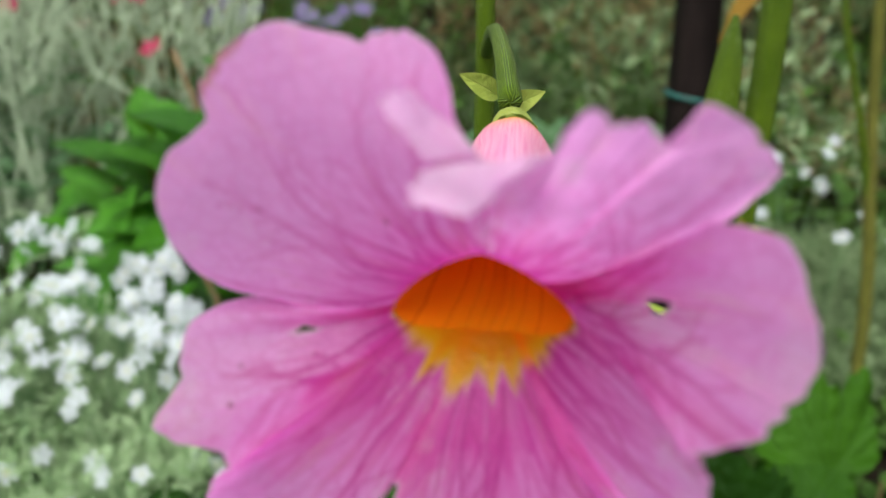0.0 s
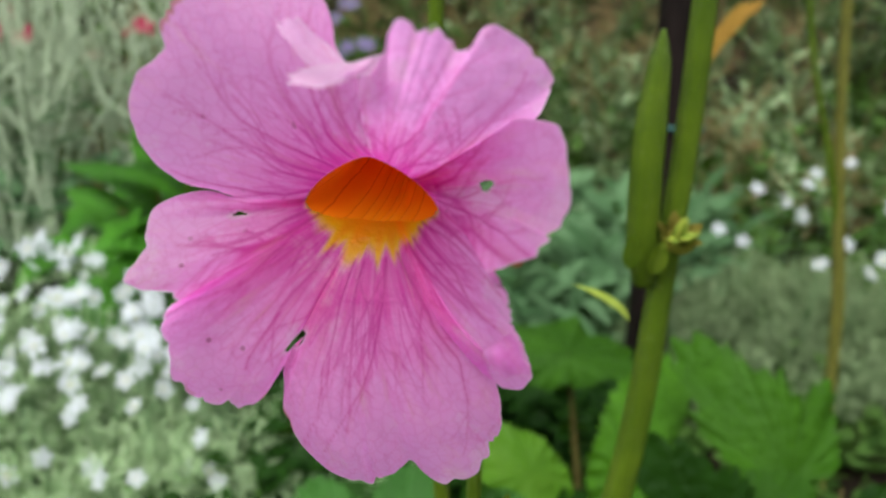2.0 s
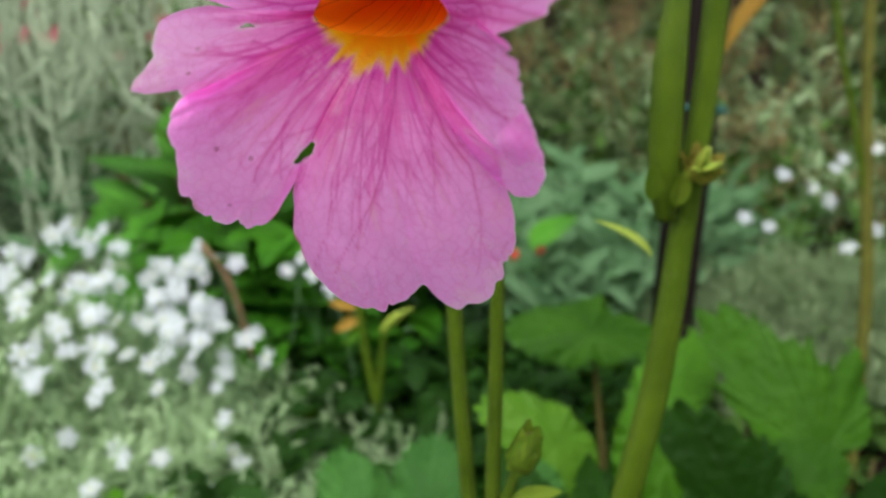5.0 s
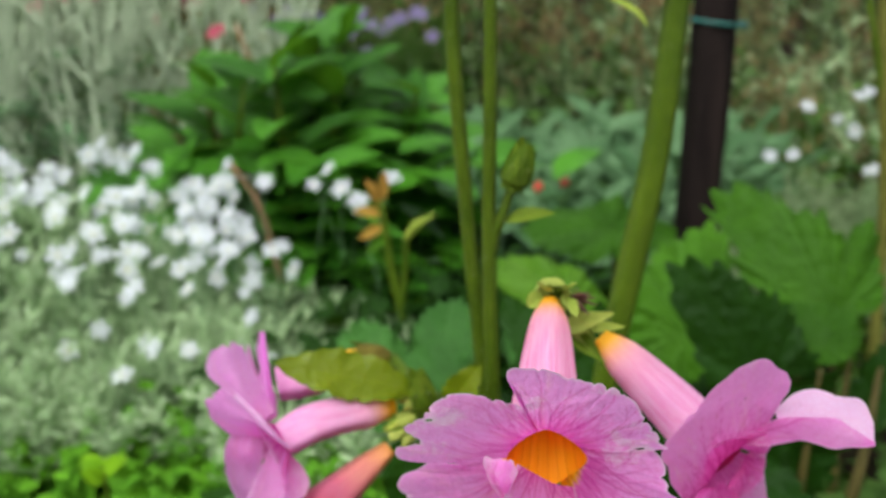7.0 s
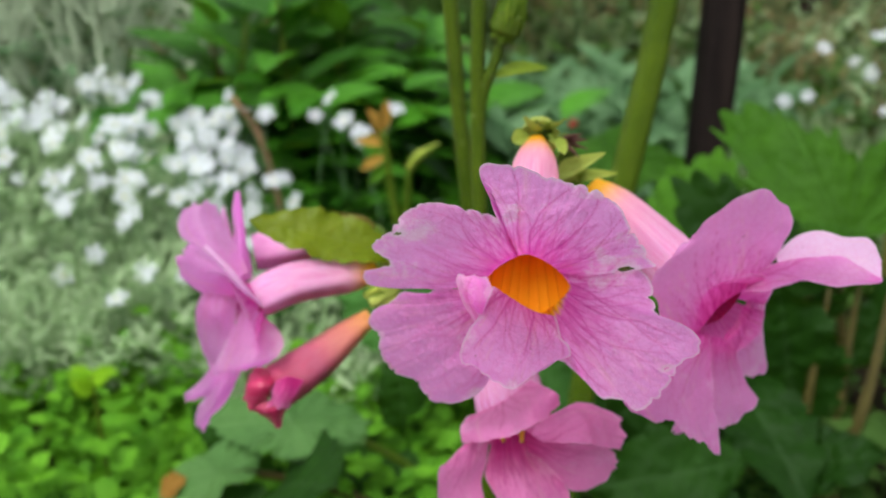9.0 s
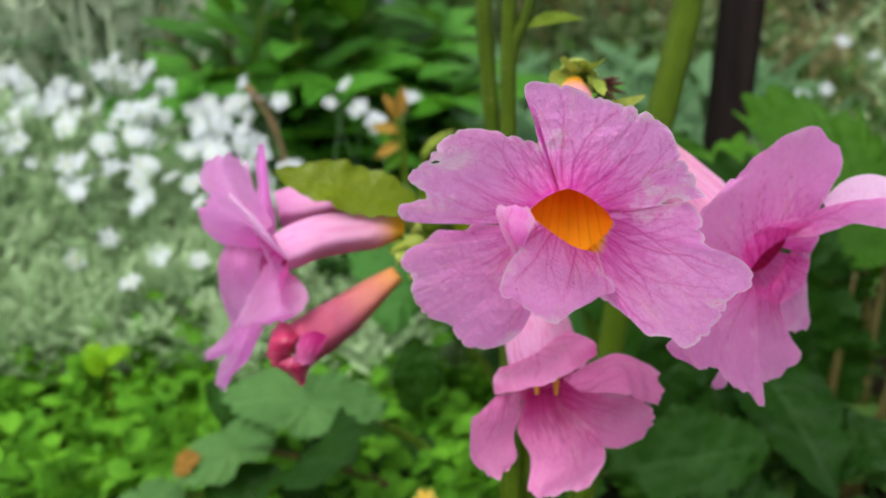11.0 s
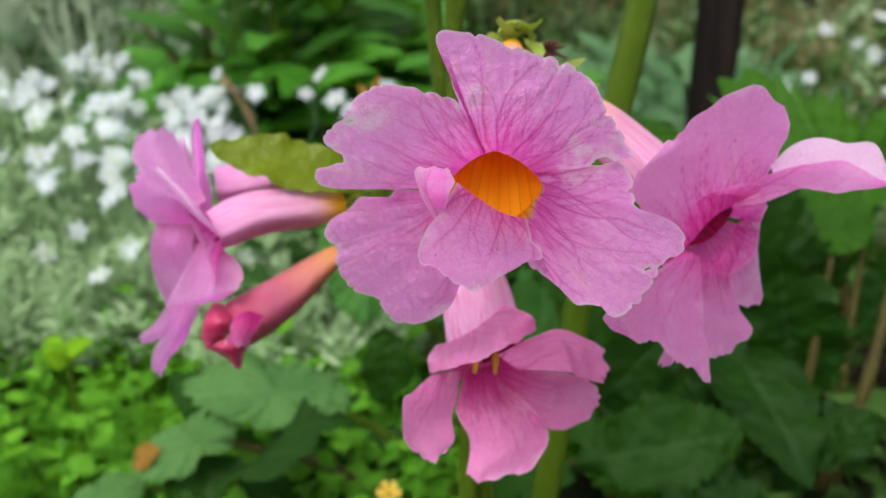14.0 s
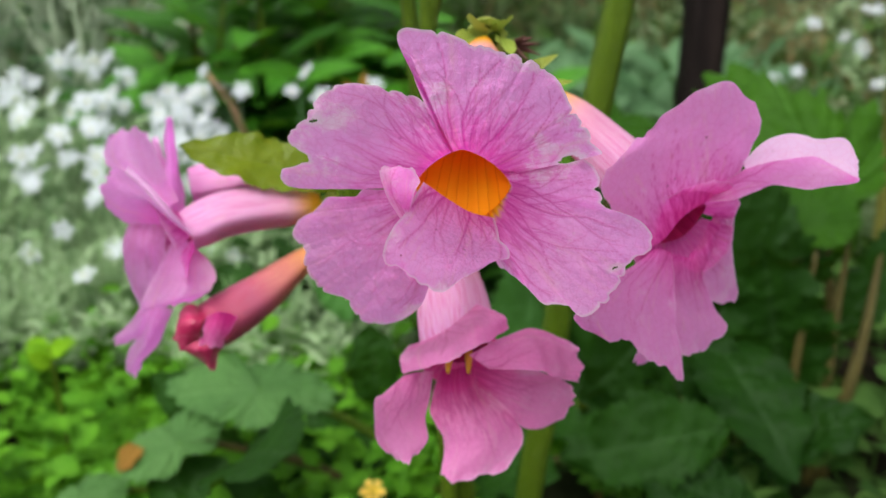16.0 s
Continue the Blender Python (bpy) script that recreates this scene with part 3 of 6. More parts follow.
def sheet(name, centre, rows, material, parent, seed, ruffle=0.35, fine=70, label="", tone=0.0, vein=1.0, rag=1.0):
    """A bent petal: rows of control points from its base to its tip, each across the petal, in millimetres from the blossom's centre."""
    rng = np.random.default_rng(seed)
    rows = np.array([curve_points(r, fine) for r in rows])
    grid = np.stack([curve_points(rows[:, k], fine) for k in range(fine)], 1)
    across, along = np.gradient(grid, axis=1), np.gradient(grid, axis=0)
    n = np.cross(across, along)
    n /= np.linalg.norm(n, axis=-1)[..., None] + 1e-9
    wide, long = np.linalg.norm(across, axis=-1), np.linalg.norm(along, axis=-1)
    fx = np.cumsum(wide, 1)
    fx = fx - fx.mean(1)[:, None]
    fy = np.cumsum(long, 0)
    fy = 0.5 * fy + 0.5 * fy.mean(1)[:, None]
    u, v = np.linspace(-1, 1, fine)[None], np.linspace(0, 1, fine)[:, None]
    edge = np.maximum(np.clip((v - 0.8) / 0.2, 0, 1), np.clip((np.abs(u) - 0.85) / 0.15, 0, 1) * np.clip(v * 3 - 0.5, 0, 1))
    tip = np.clip((v - 0.75) / 0.25, 0, 1) ** 2 * rag * (0.35 * wobble(rng, u * 7, 1.0) + 0.14 * wobble(rng, u * 21, 1.0))
    flank = rag * np.abs(u) ** 6 * np.sign(u) * (0.22 * wobble(rng, v * 9, 1.0) + 0.08 * wobble(rng, v * 25, 1.0)) * np.clip(v * 3 - 0.5, 0, 1)
    h = ruffle * edge ** 2 * (0.7 * wobble(rng, u * 4 + v * 3, 1.0) + 0.3 * wobble(rng, u * 13 - v * 11, 1.0))
    h = h + np.clip(v * 3, 0, 1) * (0.16 * swells(rng, fx, fy, 8.0) + 0.05 * swells(rng, fx, fy, 4.0) + 0.02 * swells(rng, fx, fy, 1.9))
    P = grid + h[..., None] * n + (tip / (long + 1e-6))[..., None] * along + (flank / (wide + 1e-6))[..., None] * across
    length = float(fy[-1].mean())
    lines = veins(rng, 0.75, length, 9)
    radial = np.clip((fy + 1.5) / 22 + tone, 0, 1)
    margin = np.minimum((1 - v) * length, (1 - np.abs(u)) * wide.sum(1)[:, None] / 2)
    me = mesh(name, np.asarray(centre) + P * 0.001, lattice(fine, fine), material, radial=radial, vein=vein_mark(np.stack([fx, fy + 6], -1), lines) * vein, lip=np.ones_like(radial), fan=np.broadcast_to(u * 0.9, radial.shape), margin=margin)
    return part(name, me, parent, label)


def tube_meshes(centre, facing, base, wide=7.7, high=5.8, neck=2.6, up=(0, 0, 1), swell=0.0, bend=0.014, rise=0.0, lining=None, lipped=False, sag=1.22, taper=(1.9, 0.8)):
    """The trumpet behind a blossom: its outer wall and its lining, from the mouth to the neck at base."""
    x, y, n = axes(facing, up)
    base = np.asarray(base, float)
    start = np.asarray(centre) - n * 0.003
    c = curve_points([start, start - n * bend + y * rise, base + unit(start - n * bend + y * rise - base) * 0.008, base], 26)
    tan = np.gradient(c, axis=0)
    tan /= np.linalg.norm(tan, axis=1)[:, None]
    th = np.linspace(0, 2 * math.pi, 48, endpoint=False)
    out = []
    for grow in (0.5, 0.0):
        rows = []
        for k in range(26):
            f = k / 25
            turn = min(1.0, k / 9)
            back = unit((1 - turn) * -n + turn * tan[k])
            side = unit(x - back * (x @ back))
            over = np.cross(side, back)
            over = over if over @ y > 0 else -over
            ease = (1 - f ** taper[0]) ** taper[1]
            a = neck + (wide - neck) * ease + swell * math.sin(f * math.pi) + grow * min(1.0, k / 3)
            b = neck + (high - neck) * ease + swell * math.sin(f * math.pi) + grow * min(1.0, k / 3)
            pleat = 1 + (0.025 * np.cos(5 * th + 0.6) + (0.0 if grow else 0.07) * np.cos(9 * th + 1.0)) * math.sin(min(1, f * 1.6) * math.pi / 2)
            rr = mouth(th, a, b, 1 + (sag - 1) * max(0.0, 1 - k / 14) if lipped else 1.0) * pleat if k < 16 else pleat / np.sqrt((np.cos(th) / a) ** 2 + (np.sin(th) / b) ** 2)
            drop = (mouth_depth(th) - 3) * max(0.0, 1 - k / 8) if lipped else 0 * th
            if lipped:
                rr = rr * (1 - 0.5 * np.clip(-1.5 * np.sin(th) - 0.2, 0, 1) * min(1.0, k / 14))
            rows.append(c[k] + 0.001 * rr[:, None] * (np.cos(th)[:, None] * side + np.sin(th)[:, None] * over) - 0.001 * drop[:, None] * n)
        out.append(np.array(rows))
    deep = np.repeat(np.linspace(0, 1, 26), 48)
    return (mesh("tube", out[0], lattice(26, 48, True), TUBE, deep=deep, around=np.tile(th, 26)),
            mesh("throat", out[1], lattice(26, 48, True), lining or THROAT, deep=deep, around=np.tile(th, 26)))


def cup_mesh(base, way, radius=0.0042, length=0.009, teeth=5, seed=0, flare=0.25, material=None):
    """A green calyx cup with pointed teeth, opening along way."""
    rng = np.random.default_rng(seed)
    w = unit(way)
    s = unit(np.cross(w, (0.2, 0.4, 1)))
    o = np.cross(w, s)
    th = np.linspace(0, 2 * math.pi, 60, endpoint=False)
    tooth = np.abs(((th * teeth / (2 * math.pi)) % 1) - 0.5) * 2
    rows = []
    for k in range(12):
        f = k / 11
        r = radius * (0.35 + 0.75 * math.sin(min(1, f * 2.2) * math.pi / 2)) * (1 + flare * f ** 3 * tooth + 0.04 * np.cos(th * 5))
        z = length * np.minimum(f, 0.62 * f + 0.38 * f * tooth * (1 + 0.3 * np.sin(th + seed)))
        rows.append(np.asarray(base) + r[:, None] * (np.cos(th)[:, None] * s + np.sin(th)[:, None] * o) + z[:, None] * w)
    along = np.repeat(np.linspace(0, 1, 12), 60)
    return mesh("calyx", np.array(rows), lattice(12, 60, True), material or CALYX, lu=np.tile(np.sin(th * 5), 12) * 0.9 + 0.0 * along, lv=along)


def collar(centre, facing, material, parent, seed, opening, reach=9.5, tone=0.0):
    """The flared rim of a trumpet on which its petals sit."""
    return lobe("rim", centre, facing, [(a, reach + 0.6 * math.sin(a * 0.05 + seed)) for a in range(0, 361, 30)], 0.35, 0.0, material, parent, seed, 72, 0.2, lipped=False, buckle=0.1, opening=opening, tone=tone)


def pointed_bud(parent, base, tip, radius, label, seed=0):
    """An egg-shaped bud wrapped in five pointed sepals with a reddish petal tip between them."""
    base, tip = np.asarray(base, float), np.asarray(tip, float)
    axis, long = unit(tip - base), float(np.linalg.norm(tip - base))
    body = part("bud", rod("bud", [base, base + axis * long * 0.25, base + axis * long * 0.55, base + axis * long * 0.8], [radius * 0.35, radius * 0.96, radius * 0.86, radius * 0.2], STEM, 18, 22), parent, label)
    x = unit(np.cross(axis, (0.2, 1, 0.1)))
    y = np.cross(axis, x)
    for k in range(5):
        a = k * 2 * math.pi / 5 + 0.5 + seed
        o = math.cos(a) * x + math.sin(a) * y
        part("sepal", leaf_mesh("sepal", SEPAL, 16, 9, length=long * (0.98 + 0.08 * math.sin(k * 2.0 + seed)), width=radius * 1.75, droop=0.1, fold=-0.42, belly=0.42, seed=k), body, "",
             turn_to(base + o * radius * 0.72 + axis * long * 0.03, base + o * radius * 0.98 + axis * long, o))
    part("petal_tip", rod("petal_tip", [base + axis * long * 0.7, base + axis * long * 0.82, base + axis * long * 0.9], [radius * 0.3, radius * 0.34, radius * 0.1], DARK_TIP, 8, 8), body)
    return body


# ---- leaves ----
def leaf_points(length, width, rows=9, cols=5, droop=0.25, fold=0.25, teeth=0, bite=0.0, belly=0.45, twist=0.0, waves=0.0, seed=0, lobes=0.0):
    """A leaf along +y with its face to +z: points, and its coordinates across and along."""
    rng = np.random.default_rng(seed)
    v, u = np.linspace(0, 1, rows)[:, None], np.linspace(-1, 1, cols)[None]
    p = math.log(0.5) / math.log(belly)
    w = np.sin(math.pi * np.clip(v, 0.0, 1) ** p) ** 0.8 * width / 2 + 0.012 * width
    edge = np.ones_like(v * u)
    if teeth:
        saw = np.abs(((v * teeth) % 1) - 0.35) * bite
        edge = edge - saw * np.abs(u) ** 4 * (1 + 0.4 * np.sign(u) * np.sin(v * 37))
    if lobes:
        edge = edge - lobes * (0.5 - 0.5 * np.cos(v * 2 * math.pi * 3.5 + np.sign(u) * 0.6)) * np.abs(u) ** 2
    x = u * w * edge
    y = length * (v - 0.0 * u)
    z = -droop * length * v ** 2 + fold * np.abs(x) + waves * width * np.abs(u) ** 1.5 * (np.sin(v * 17 + 3 * np.sign(u)) * 0.6 + 0.5 * wobble(rng, v * 25 + u, 1.0))
    z = z + twist * x * v
    return np.stack([x, y, z], -1).reshape(-1, 3), np.broadcast_to(u, (rows, cols)).ravel(), np.broadcast_to(v, (rows, cols)).ravel()


def leaf_mesh(name, material, rows=9, cols=5, **shape):
    p, lu, lv = leaf_points(rows=rows, cols=cols, **shape)
    return mesh(name, p, lattice(rows, cols), material, lu=lu, lv=lv)


def fan_leaf(name, material, rim, seed=0, rows=34, cols=240, wave=0.13):
    """A lobed leaf spread round the end of its stalk: rim is its outline as angle and reach (degrees, metres), its face to +z."""
    rng = np.random.default_rng(seed)
    ang, reach = np.array(rim, float).T
    th = np.interp(np.linspace(0, 1, cols), np.linspace(0, 1, len(ang)), ang)
    R = np.interp(th, ang, reach)
    R = np.convolve(np.pad(R, 2, mode="edge"), np.ones(5) / 5, "valid")
    R = R * (1 + 0.1 * np.abs(np.sin(th * 0.36)) + 0.01 * wobble(rng, th, 1.0))
    s = np.linspace(0.02, 1, rows)[:, None]
    t = np.radians(th)[None]
    r = s * R
    x, y = r * np.cos(t), r * np.sin(t)
    big = reach.max()
    z = wave * big * s ** 1.5 * (wobble(rng, th, 0.06)[None] + 0.5 * s * wobble(rng, th, 0.2)[None]) - 0.25 * r * r / big
    ribs = np.abs(((th - ang[0]) / 34.0) % 1 - 0.5)[None] * 2
    return mesh(name, np.stack([x, y, z], -1), lattice(rows, cols), material, lu=(1 - ribs) * np.ones_like(s), lv=s * np.ones_like(ribs))


def turn_to(base, tip, face):
    """The pose that lays a leaf's base at base, points it to tip and turns its face to face."""
    y = Vector(tip) - Vector(base)
    y.normalize()
    f = Vector(face)
    x = y.cross(f).normalized()
    z = x.cross(y)
    m = Matrix((x, y, z)).transposed().to_4x4()
    m.translation = base
    return m


def turn_many(base, way, face):
    """The same for many at once, as arrays of 3x3 turns and places."""
    y = way / np.linalg.norm(way, axis=1)[:, None]
    x = np.cross(y, face)
    x /= np.linalg.norm(x, axis=1)[:, None] + 1e-9
    z = np.cross(x, y)
    return np.stack([x, y, z], -1), base


class Heap:
    """Gathers many small pieces into one mesh of quads."""

    def __init__(self):
        self.v, self.f, self.lu, self.lv, self.n = [], [], [], [], 0

    def add(self, template, quads, turns, places, sizes):
        p, lu, lv = template
        v = np.einsum("nij,kj->nki", turns, p) * np.asarray(sizes)[:, None, None] + places[:, None]
        m, k = v.shape[:2]
        self.v.append(v.reshape(-1, 3))
        self.f.append((quads[None] + (np.arange(m) * k)[:, None, None] + self.n).reshape(-1, 4))
        self.lu.append(np.tile(lu, m))
        self.lv.append(np.tile(lv, m))
        self.n += m * k

    def mesh(self, name, material):
        return mesh(name, np.concatenate(self.v), np.concatenate(self.f), material, lu=np.concatenate(self.lu), lv=np.concatenate(self.lv))


def ground_height(x, y):
    """A flat bed that rises to a planted bank behind."""
    x, y = np.asarray(x, float), np.asarray(y, float)
    rise = np.clip((y - 1.25) / 2.2, 0, 1)
    rise = rise * rise * (3 - 2 * rise)
    dip = np.clip((np.hypot(x, y) - 4) / 8, 0, 1)
    bump = 0.012 * np.sin(x * 9 + 1.3) * np.sin(y * 7) + 0.006 * np.sin(x * 31) * np.sin(y * 27)
    return 0.075 + 1.0 * rise * (1 - 0.0 * dip) + bump


def sprigs(places, heights, rng, heap, leaf, quads, leaves=12, size=0.02, lean=0.35, stalk=True, open_angle=0.9, face_up=0.6):
    """Upright shoots set with small leaves, many at once."""
    m = len(places)
    way = np.stack([rng.normal(0, lean, m), rng.normal(0, lean, m), np.ones(m)], -1)
    way /= np.linalg.norm(way, axis=1)[:, None]
    for k in range(leaves):
        f = (k + rng.uniform(0, 1, m)) / leaves
        a = rng.uniform(0, 2 * math.pi, m)
        out = np.stack([np.cos(a), np.sin(a), np.full(m, 0.0)], -1)
        d = out * open_angle + way * rng.uniform(0.25, 0.9, m)[:, None]
        at = places + way * (heights * f)[:, None]
        t, b = turn_many(at, d, way * face_up + out * -0.2 + rng.normal(0, 0.15, (m, 3)))
        heap.add(leaf, quads, t, b, size * rng.uniform(0.6, 1.25, m) * (1.1 - 0.4 * f))
    if stalk:
        p = np.array([[-0.5, 0, 0], [0.5, 0, 0], [-0.4, 1, 0], [0.4, 1, 0]], float) * vec(0.02, 1, 1)
        for face in ((0, -1, 0.1), (1, 0.2, 0)):
            t, b = turn_many(places, way, np.tile(vec(*face), (m, 1)))
            heap.add((p, np.zeros(4), p[:, 1]), np.array([[0, 1, 3, 2]]), t, b, heights * 1.0)


# ---- ground: one sheet to the horizon ----
def build_ground():
    side = np.concatenate([-np.geomspace(300, 2.6, 24), np.linspace(-2.5, 2.5, 130), np.geomspace(2.6, 300, 24)])
    deep = np.concatenate([-np.geomspace(300, 0.9, 20), np.linspace(-0.8, 4.2, 130), np.geomspace(4.3, 400, 24)])
    gx, gy = np.meshgrid(side, deep)
    z = ground_height(gx, gy)
    v = np.stack([gx, gy, z], -1)
    ob = new("ground", mesh("ground", v, lattice(len(deep), len(side)), SOIL))
    tagged(ob, "dark crumbly garden soil rising to a bank", "soil", kind="structure")


build_ground()

# ---- the upper blossom on its stalk ----
upper = thing("trumpet_flower_plant", "tall stalk with one wide open pink trumpet blossom", "plant", (0.047, 0.232, 0.07))
part("stem", rod("stem", [(0.047, 0.232, 0.06), (0.05, 0.226, 0.2), (0.0475, 0.222, 0.268), (0.0447, 0.22, 0.31), (0.042, 0.22, 0.372), (0.0435, 0.22, 0.44), (0.0438, 0.219, 0.48), (0.044, 0.219, 0.53)],
                 [0.0026, 0.0024, 0.0022, 0.0021, 0.002, 0.0018, 0.0015], STEM, 16, 60), upper, "ribbed olive green stem")
part("pedicel", rod("pedicel", [(0.0438, 0.219, 0.444), (0.044, 0.19, 0.452), (0.0441, 0.166, 0.452), (0.0441, 0.15, 0.4485)], [0.0014, 0.0013, 0.0016], STEM, 10, 20), upper)
N1 = vec(-0.2, -1, -0.12)
F1 = vec(0.0390, 0.102, 0.4412) + 0.004 * unit(N1)
FUSE1 = ((3, 0.9, 0), (20, 0.0, 0), (50, 0.5, 0), (80, 0.9, 0), (110, 0.5, 0), (150, 0.15, 0), (182, 0.0, 0), (199, 0.9, 0), (215, 0.7, 0), (242, 0.75, 0), (270, 0.6, 0), (316, 0.45, 0), (340, 0.7, 0))
tube, lining = tube_meshes(F1, N1, (0.0440, 0.1435, 0.4462), bend=0.012, rise=0.0002, neck=1.5, lipped=True, sag=0.5, taper=(1.4, 1.0))
blossom = part("blossom", tube, upper, "pink and peach trumpet tube")
part("throat", lining, blossom, "orange streaked throat")
part("calyx", cup_mesh((0.0441, 0.1480, 0.4468), (0.0, -1, -0.15), 0.0022, 0.006, seed=3), blossom, "yellow-green toothed calyx")
lobe("petal", F1, N1, [(81, 14.3, 2.1), (84, 17.3, 4.9), (91, 19.2, 4.1), (92, 21.7, 2.9), (94, 23.5, 2.3), (96, 24.6, 1.8), (99, 25.4, 1.5), (108, 25.7, 1.4), (112, 26.8, 1.8), (117, 28.8, 2.2), (122, 29.3, 2.4), (128, 29.1, 2.8), (132, 28.2, 3.2), (134, 26.5, 3.4), (138, 26.8, 3.5), (143, 27.3, 3.8), (150, 26.8, 4.2), (155, 25.5, 4.5), (161, 24.5, 3.8), (167, 22.9, 2.5), (172, 21, 0.9), (174, 18.6, -0.5), (177, 17.1, -1.7), (181, 14.5, -3.4), (181, 13.1, -3.4)],
     0, 0, PETAL, blossom, 11, 215, 0.3, fused=FUSE1, holes=((182, 14.4, 0.28, 0.8, 0),), drop=0.5)
lobe("petal", F1, N1, [(15, 14.5, -4.2), (20, 14.4, -3.7), (23, 15.9, -3), (30, 18.3, -1.6), (31, 21.9, 0.1), (35, 24.1, 2.2), (38, 26.7, 4.7), (41, 27.3, 5.2), (44, 27.6, 5.7), (48, 27.7, 6.3), (52, 27.7, 7.1), (55, 27.5, 7.8), (56, 27.1, 8.8), (56, 26.6, 9.9), (55, 26, 11.6), (56, 25.7, 12.1), (58, 25.8, 12.8), (62, 26.1, 13.4), (66, 26, 14.4), (69, 26.2, 15.2), (70, 25.8, 15.3), (71, 24.5, 14.7), (71, 22.3, 13.1), (75, 20.3, 10.6), (81, 17.2, 6.8)],
     0, 0, PETAL, blossom, 12, 215, 0.3, fused=FUSE1, holes=((20, 14.9, 0.5, 0.85, 10),), drop=0.5)
lobe("petal", F1, N1, [(0, 16.3, 13.8), (3, 16.9, 14.6), (5, 17.6, 14.9), (7, 19.2, 14.7), (8, 21, 14.5), (11, 22.4, 14.1), (15, 23.6, 13.5), (18, 24.5, 13), (23, 25.3, 12.2), (25, 25.3, 10.1), (28, 25.4, 8), (31, 25, 6.6), (33, 23.4, 4.9), (35, 21.6, 3.3), (36, 20, 2.5), (31, 18.1, 1), (24, 16.7, -1.2), (20, 15.1, -2.8), (19, 13.6, -3.5)],
     0, 0, PETAL, blossom, 13, 215, 0.3, fused=FUSE1, behind=0.15, holes=((20, 14.9, 0.5, 0.85, 10),), drop=0.5, tone=-0.05)
lobe("petal", F1, N1, [(182, 13.2, -3.3), (182, 15.4, -2.9), (175, 18.3, -1.3), (176, 21.1, 0), (177, 22.6, 1.4), (179, 23.9, 2.8), (184, 23.9, 4.6), (189, 24.4, 6.4), (191, 25.6, 7.8), (193, 26.2, 8.5), (194, 23.7, 10), (195, 20.7, 11.4), (195, 18.4, 12.5), (197, 17.4, 13.3), (198, 18.3, 13.3), (202, 20.4, 12.7), (207, 22.2, 12), (214, 24.1, 10.3), (219, 26.5, 9.6), (224, 27.3, 8.9), (229, 27.8, 8.3), (232, 27.1, 7.5), (234, 26, 6.7), (237, 26.4, 6.7), (239, 25.7, 6.1), (241, 23.9, 5.2), (241, 22, 4.5), (242, 17.9, 3.7), (243, 16.5, 3.4), (242, 14.6, 2.5)],
     0, 0, PETAL, blossom, 14, 215, 0.3, fused=FUSE1, holes=((182, 14.4, 0.28, 0.8, 0), (242, 15.2, 0.5, 1.4, -14)), drop=0.5, tone=-0.08)
lobe("petal", F1, N1, [(242, 14.2, 2.4), (244, 15.3, 2.8), (242, 17.7, 3.6), (241, 20.2, 4.1), (244, 22.4, 4.4), (246, 25.4, 4.9), (249, 27.5, 5.1), (253, 29, 5.3), (258, 31, 5.4), (261, 32.2, 5.4), (266, 32.9, 5), (270, 33.3, 4.6), (271, 32.2, 4.2), (274, 31.7, 3.9), (276, 31.1, 3.6), (279, 29.9, 3.1), (281, 31.5, 3.4), (283, 33, 3.4), (285, 33.9, 3.2), (287, 33.4, 2.9), (291, 33.6, 2.6), (295, 32.4, 2.3), (299, 30.3, 2), (303, 28.5, 1.9), (306, 26, 1.5), (308, 23.5, 1.5), (310, 20.4, 0.4), (312, 18.2, -0.8), (316, 16.1, -1.2)],
     0, 0, PETAL, blossom, 15, 215, 0.3, fused=FUSE1, holes=((242, 15.2, 0.5, 1.4, -14), (316, 16.6, 0.28, 1.2, 4)), drop=0.5, tone=-0.12)
lobe("petal", F1, N1, [(-44, 16.6, -0.9), (-45, 17.5, 0.6), (-41, 17.7, 7), (-40, 19, 6.8), (-48, 21.4, 5.2), (-50, 24.1, 4.3), (-45, 25.4, 4.8), (-37, 24.2, 7.1), (-28, 21.2, 9.3), (-20, 19.2, 11.1), (-9, 18, 12.8), (-3, 17.7, 13.6), (2, 16.8, 14.1)],
     0, 0, PETAL, blossom, 16, 150, 0.3, fused=FUSE1, behind=0.15, holes=((316, 16.6, 0.28, 1.2, 4),), drop=0.5)
# edges that are rolled forwards, the pale ones with sky light in their colour
F1_BASE = vec(0.0390, 0.102, 0.4412)
sheet("petal_fold", F1_BASE, [[(-0.8, -12.0, 16.9), (-2.5, -14.0, 17.1), (-4.1, -15.5, 17.3)], [(-3.1, -12.0, 19.3), (-4.3, -13.7, 18.9), (-5.3, -15.2, 18.7)], [(-4.9, -13.5, 21.2), (-5.7, -14.0, 20.6), (-6.4, -14.5, 19.9)], [(-5.4, -13.7, 21.4), (-6.3, -14.0, 21.1), (-6.9, -14.2, 20.8)]],
      PETAL_LIT_BACK, blossom, 17, 0.15, 50, "forward-curled petal edge", tone=0.5, vein=0.3)
sheet("petal_fold", F1_BASE, [[(3.4, -20.5, 18.9), (3.1, -17.5, 17.5), (2.7, -14.0, 16.1)], [(0.8, -18.0, 18.1), (0.8, -20.0, 17.5), (0.6, -19.0, 16.6)], [(-1.5, -17.5, 17.7), (-1.5, -20.5, 17.0), (-1.5, -23.0, 16.3)], [(-3.6, -17.5, 17.3), (-3.5, -20.0, 17.0), (-3.2, -22.5, 16.4)], [(-4.3, -17.5, 17.1), (-4.7, -20.0, 16.9), (-5.2, -21.2, 16.6)]],
      PETAL_LIT_BACK, blossom, 18, 0.15, 50, "forward-curled petal edge", tone=0.5, vein=0.3)
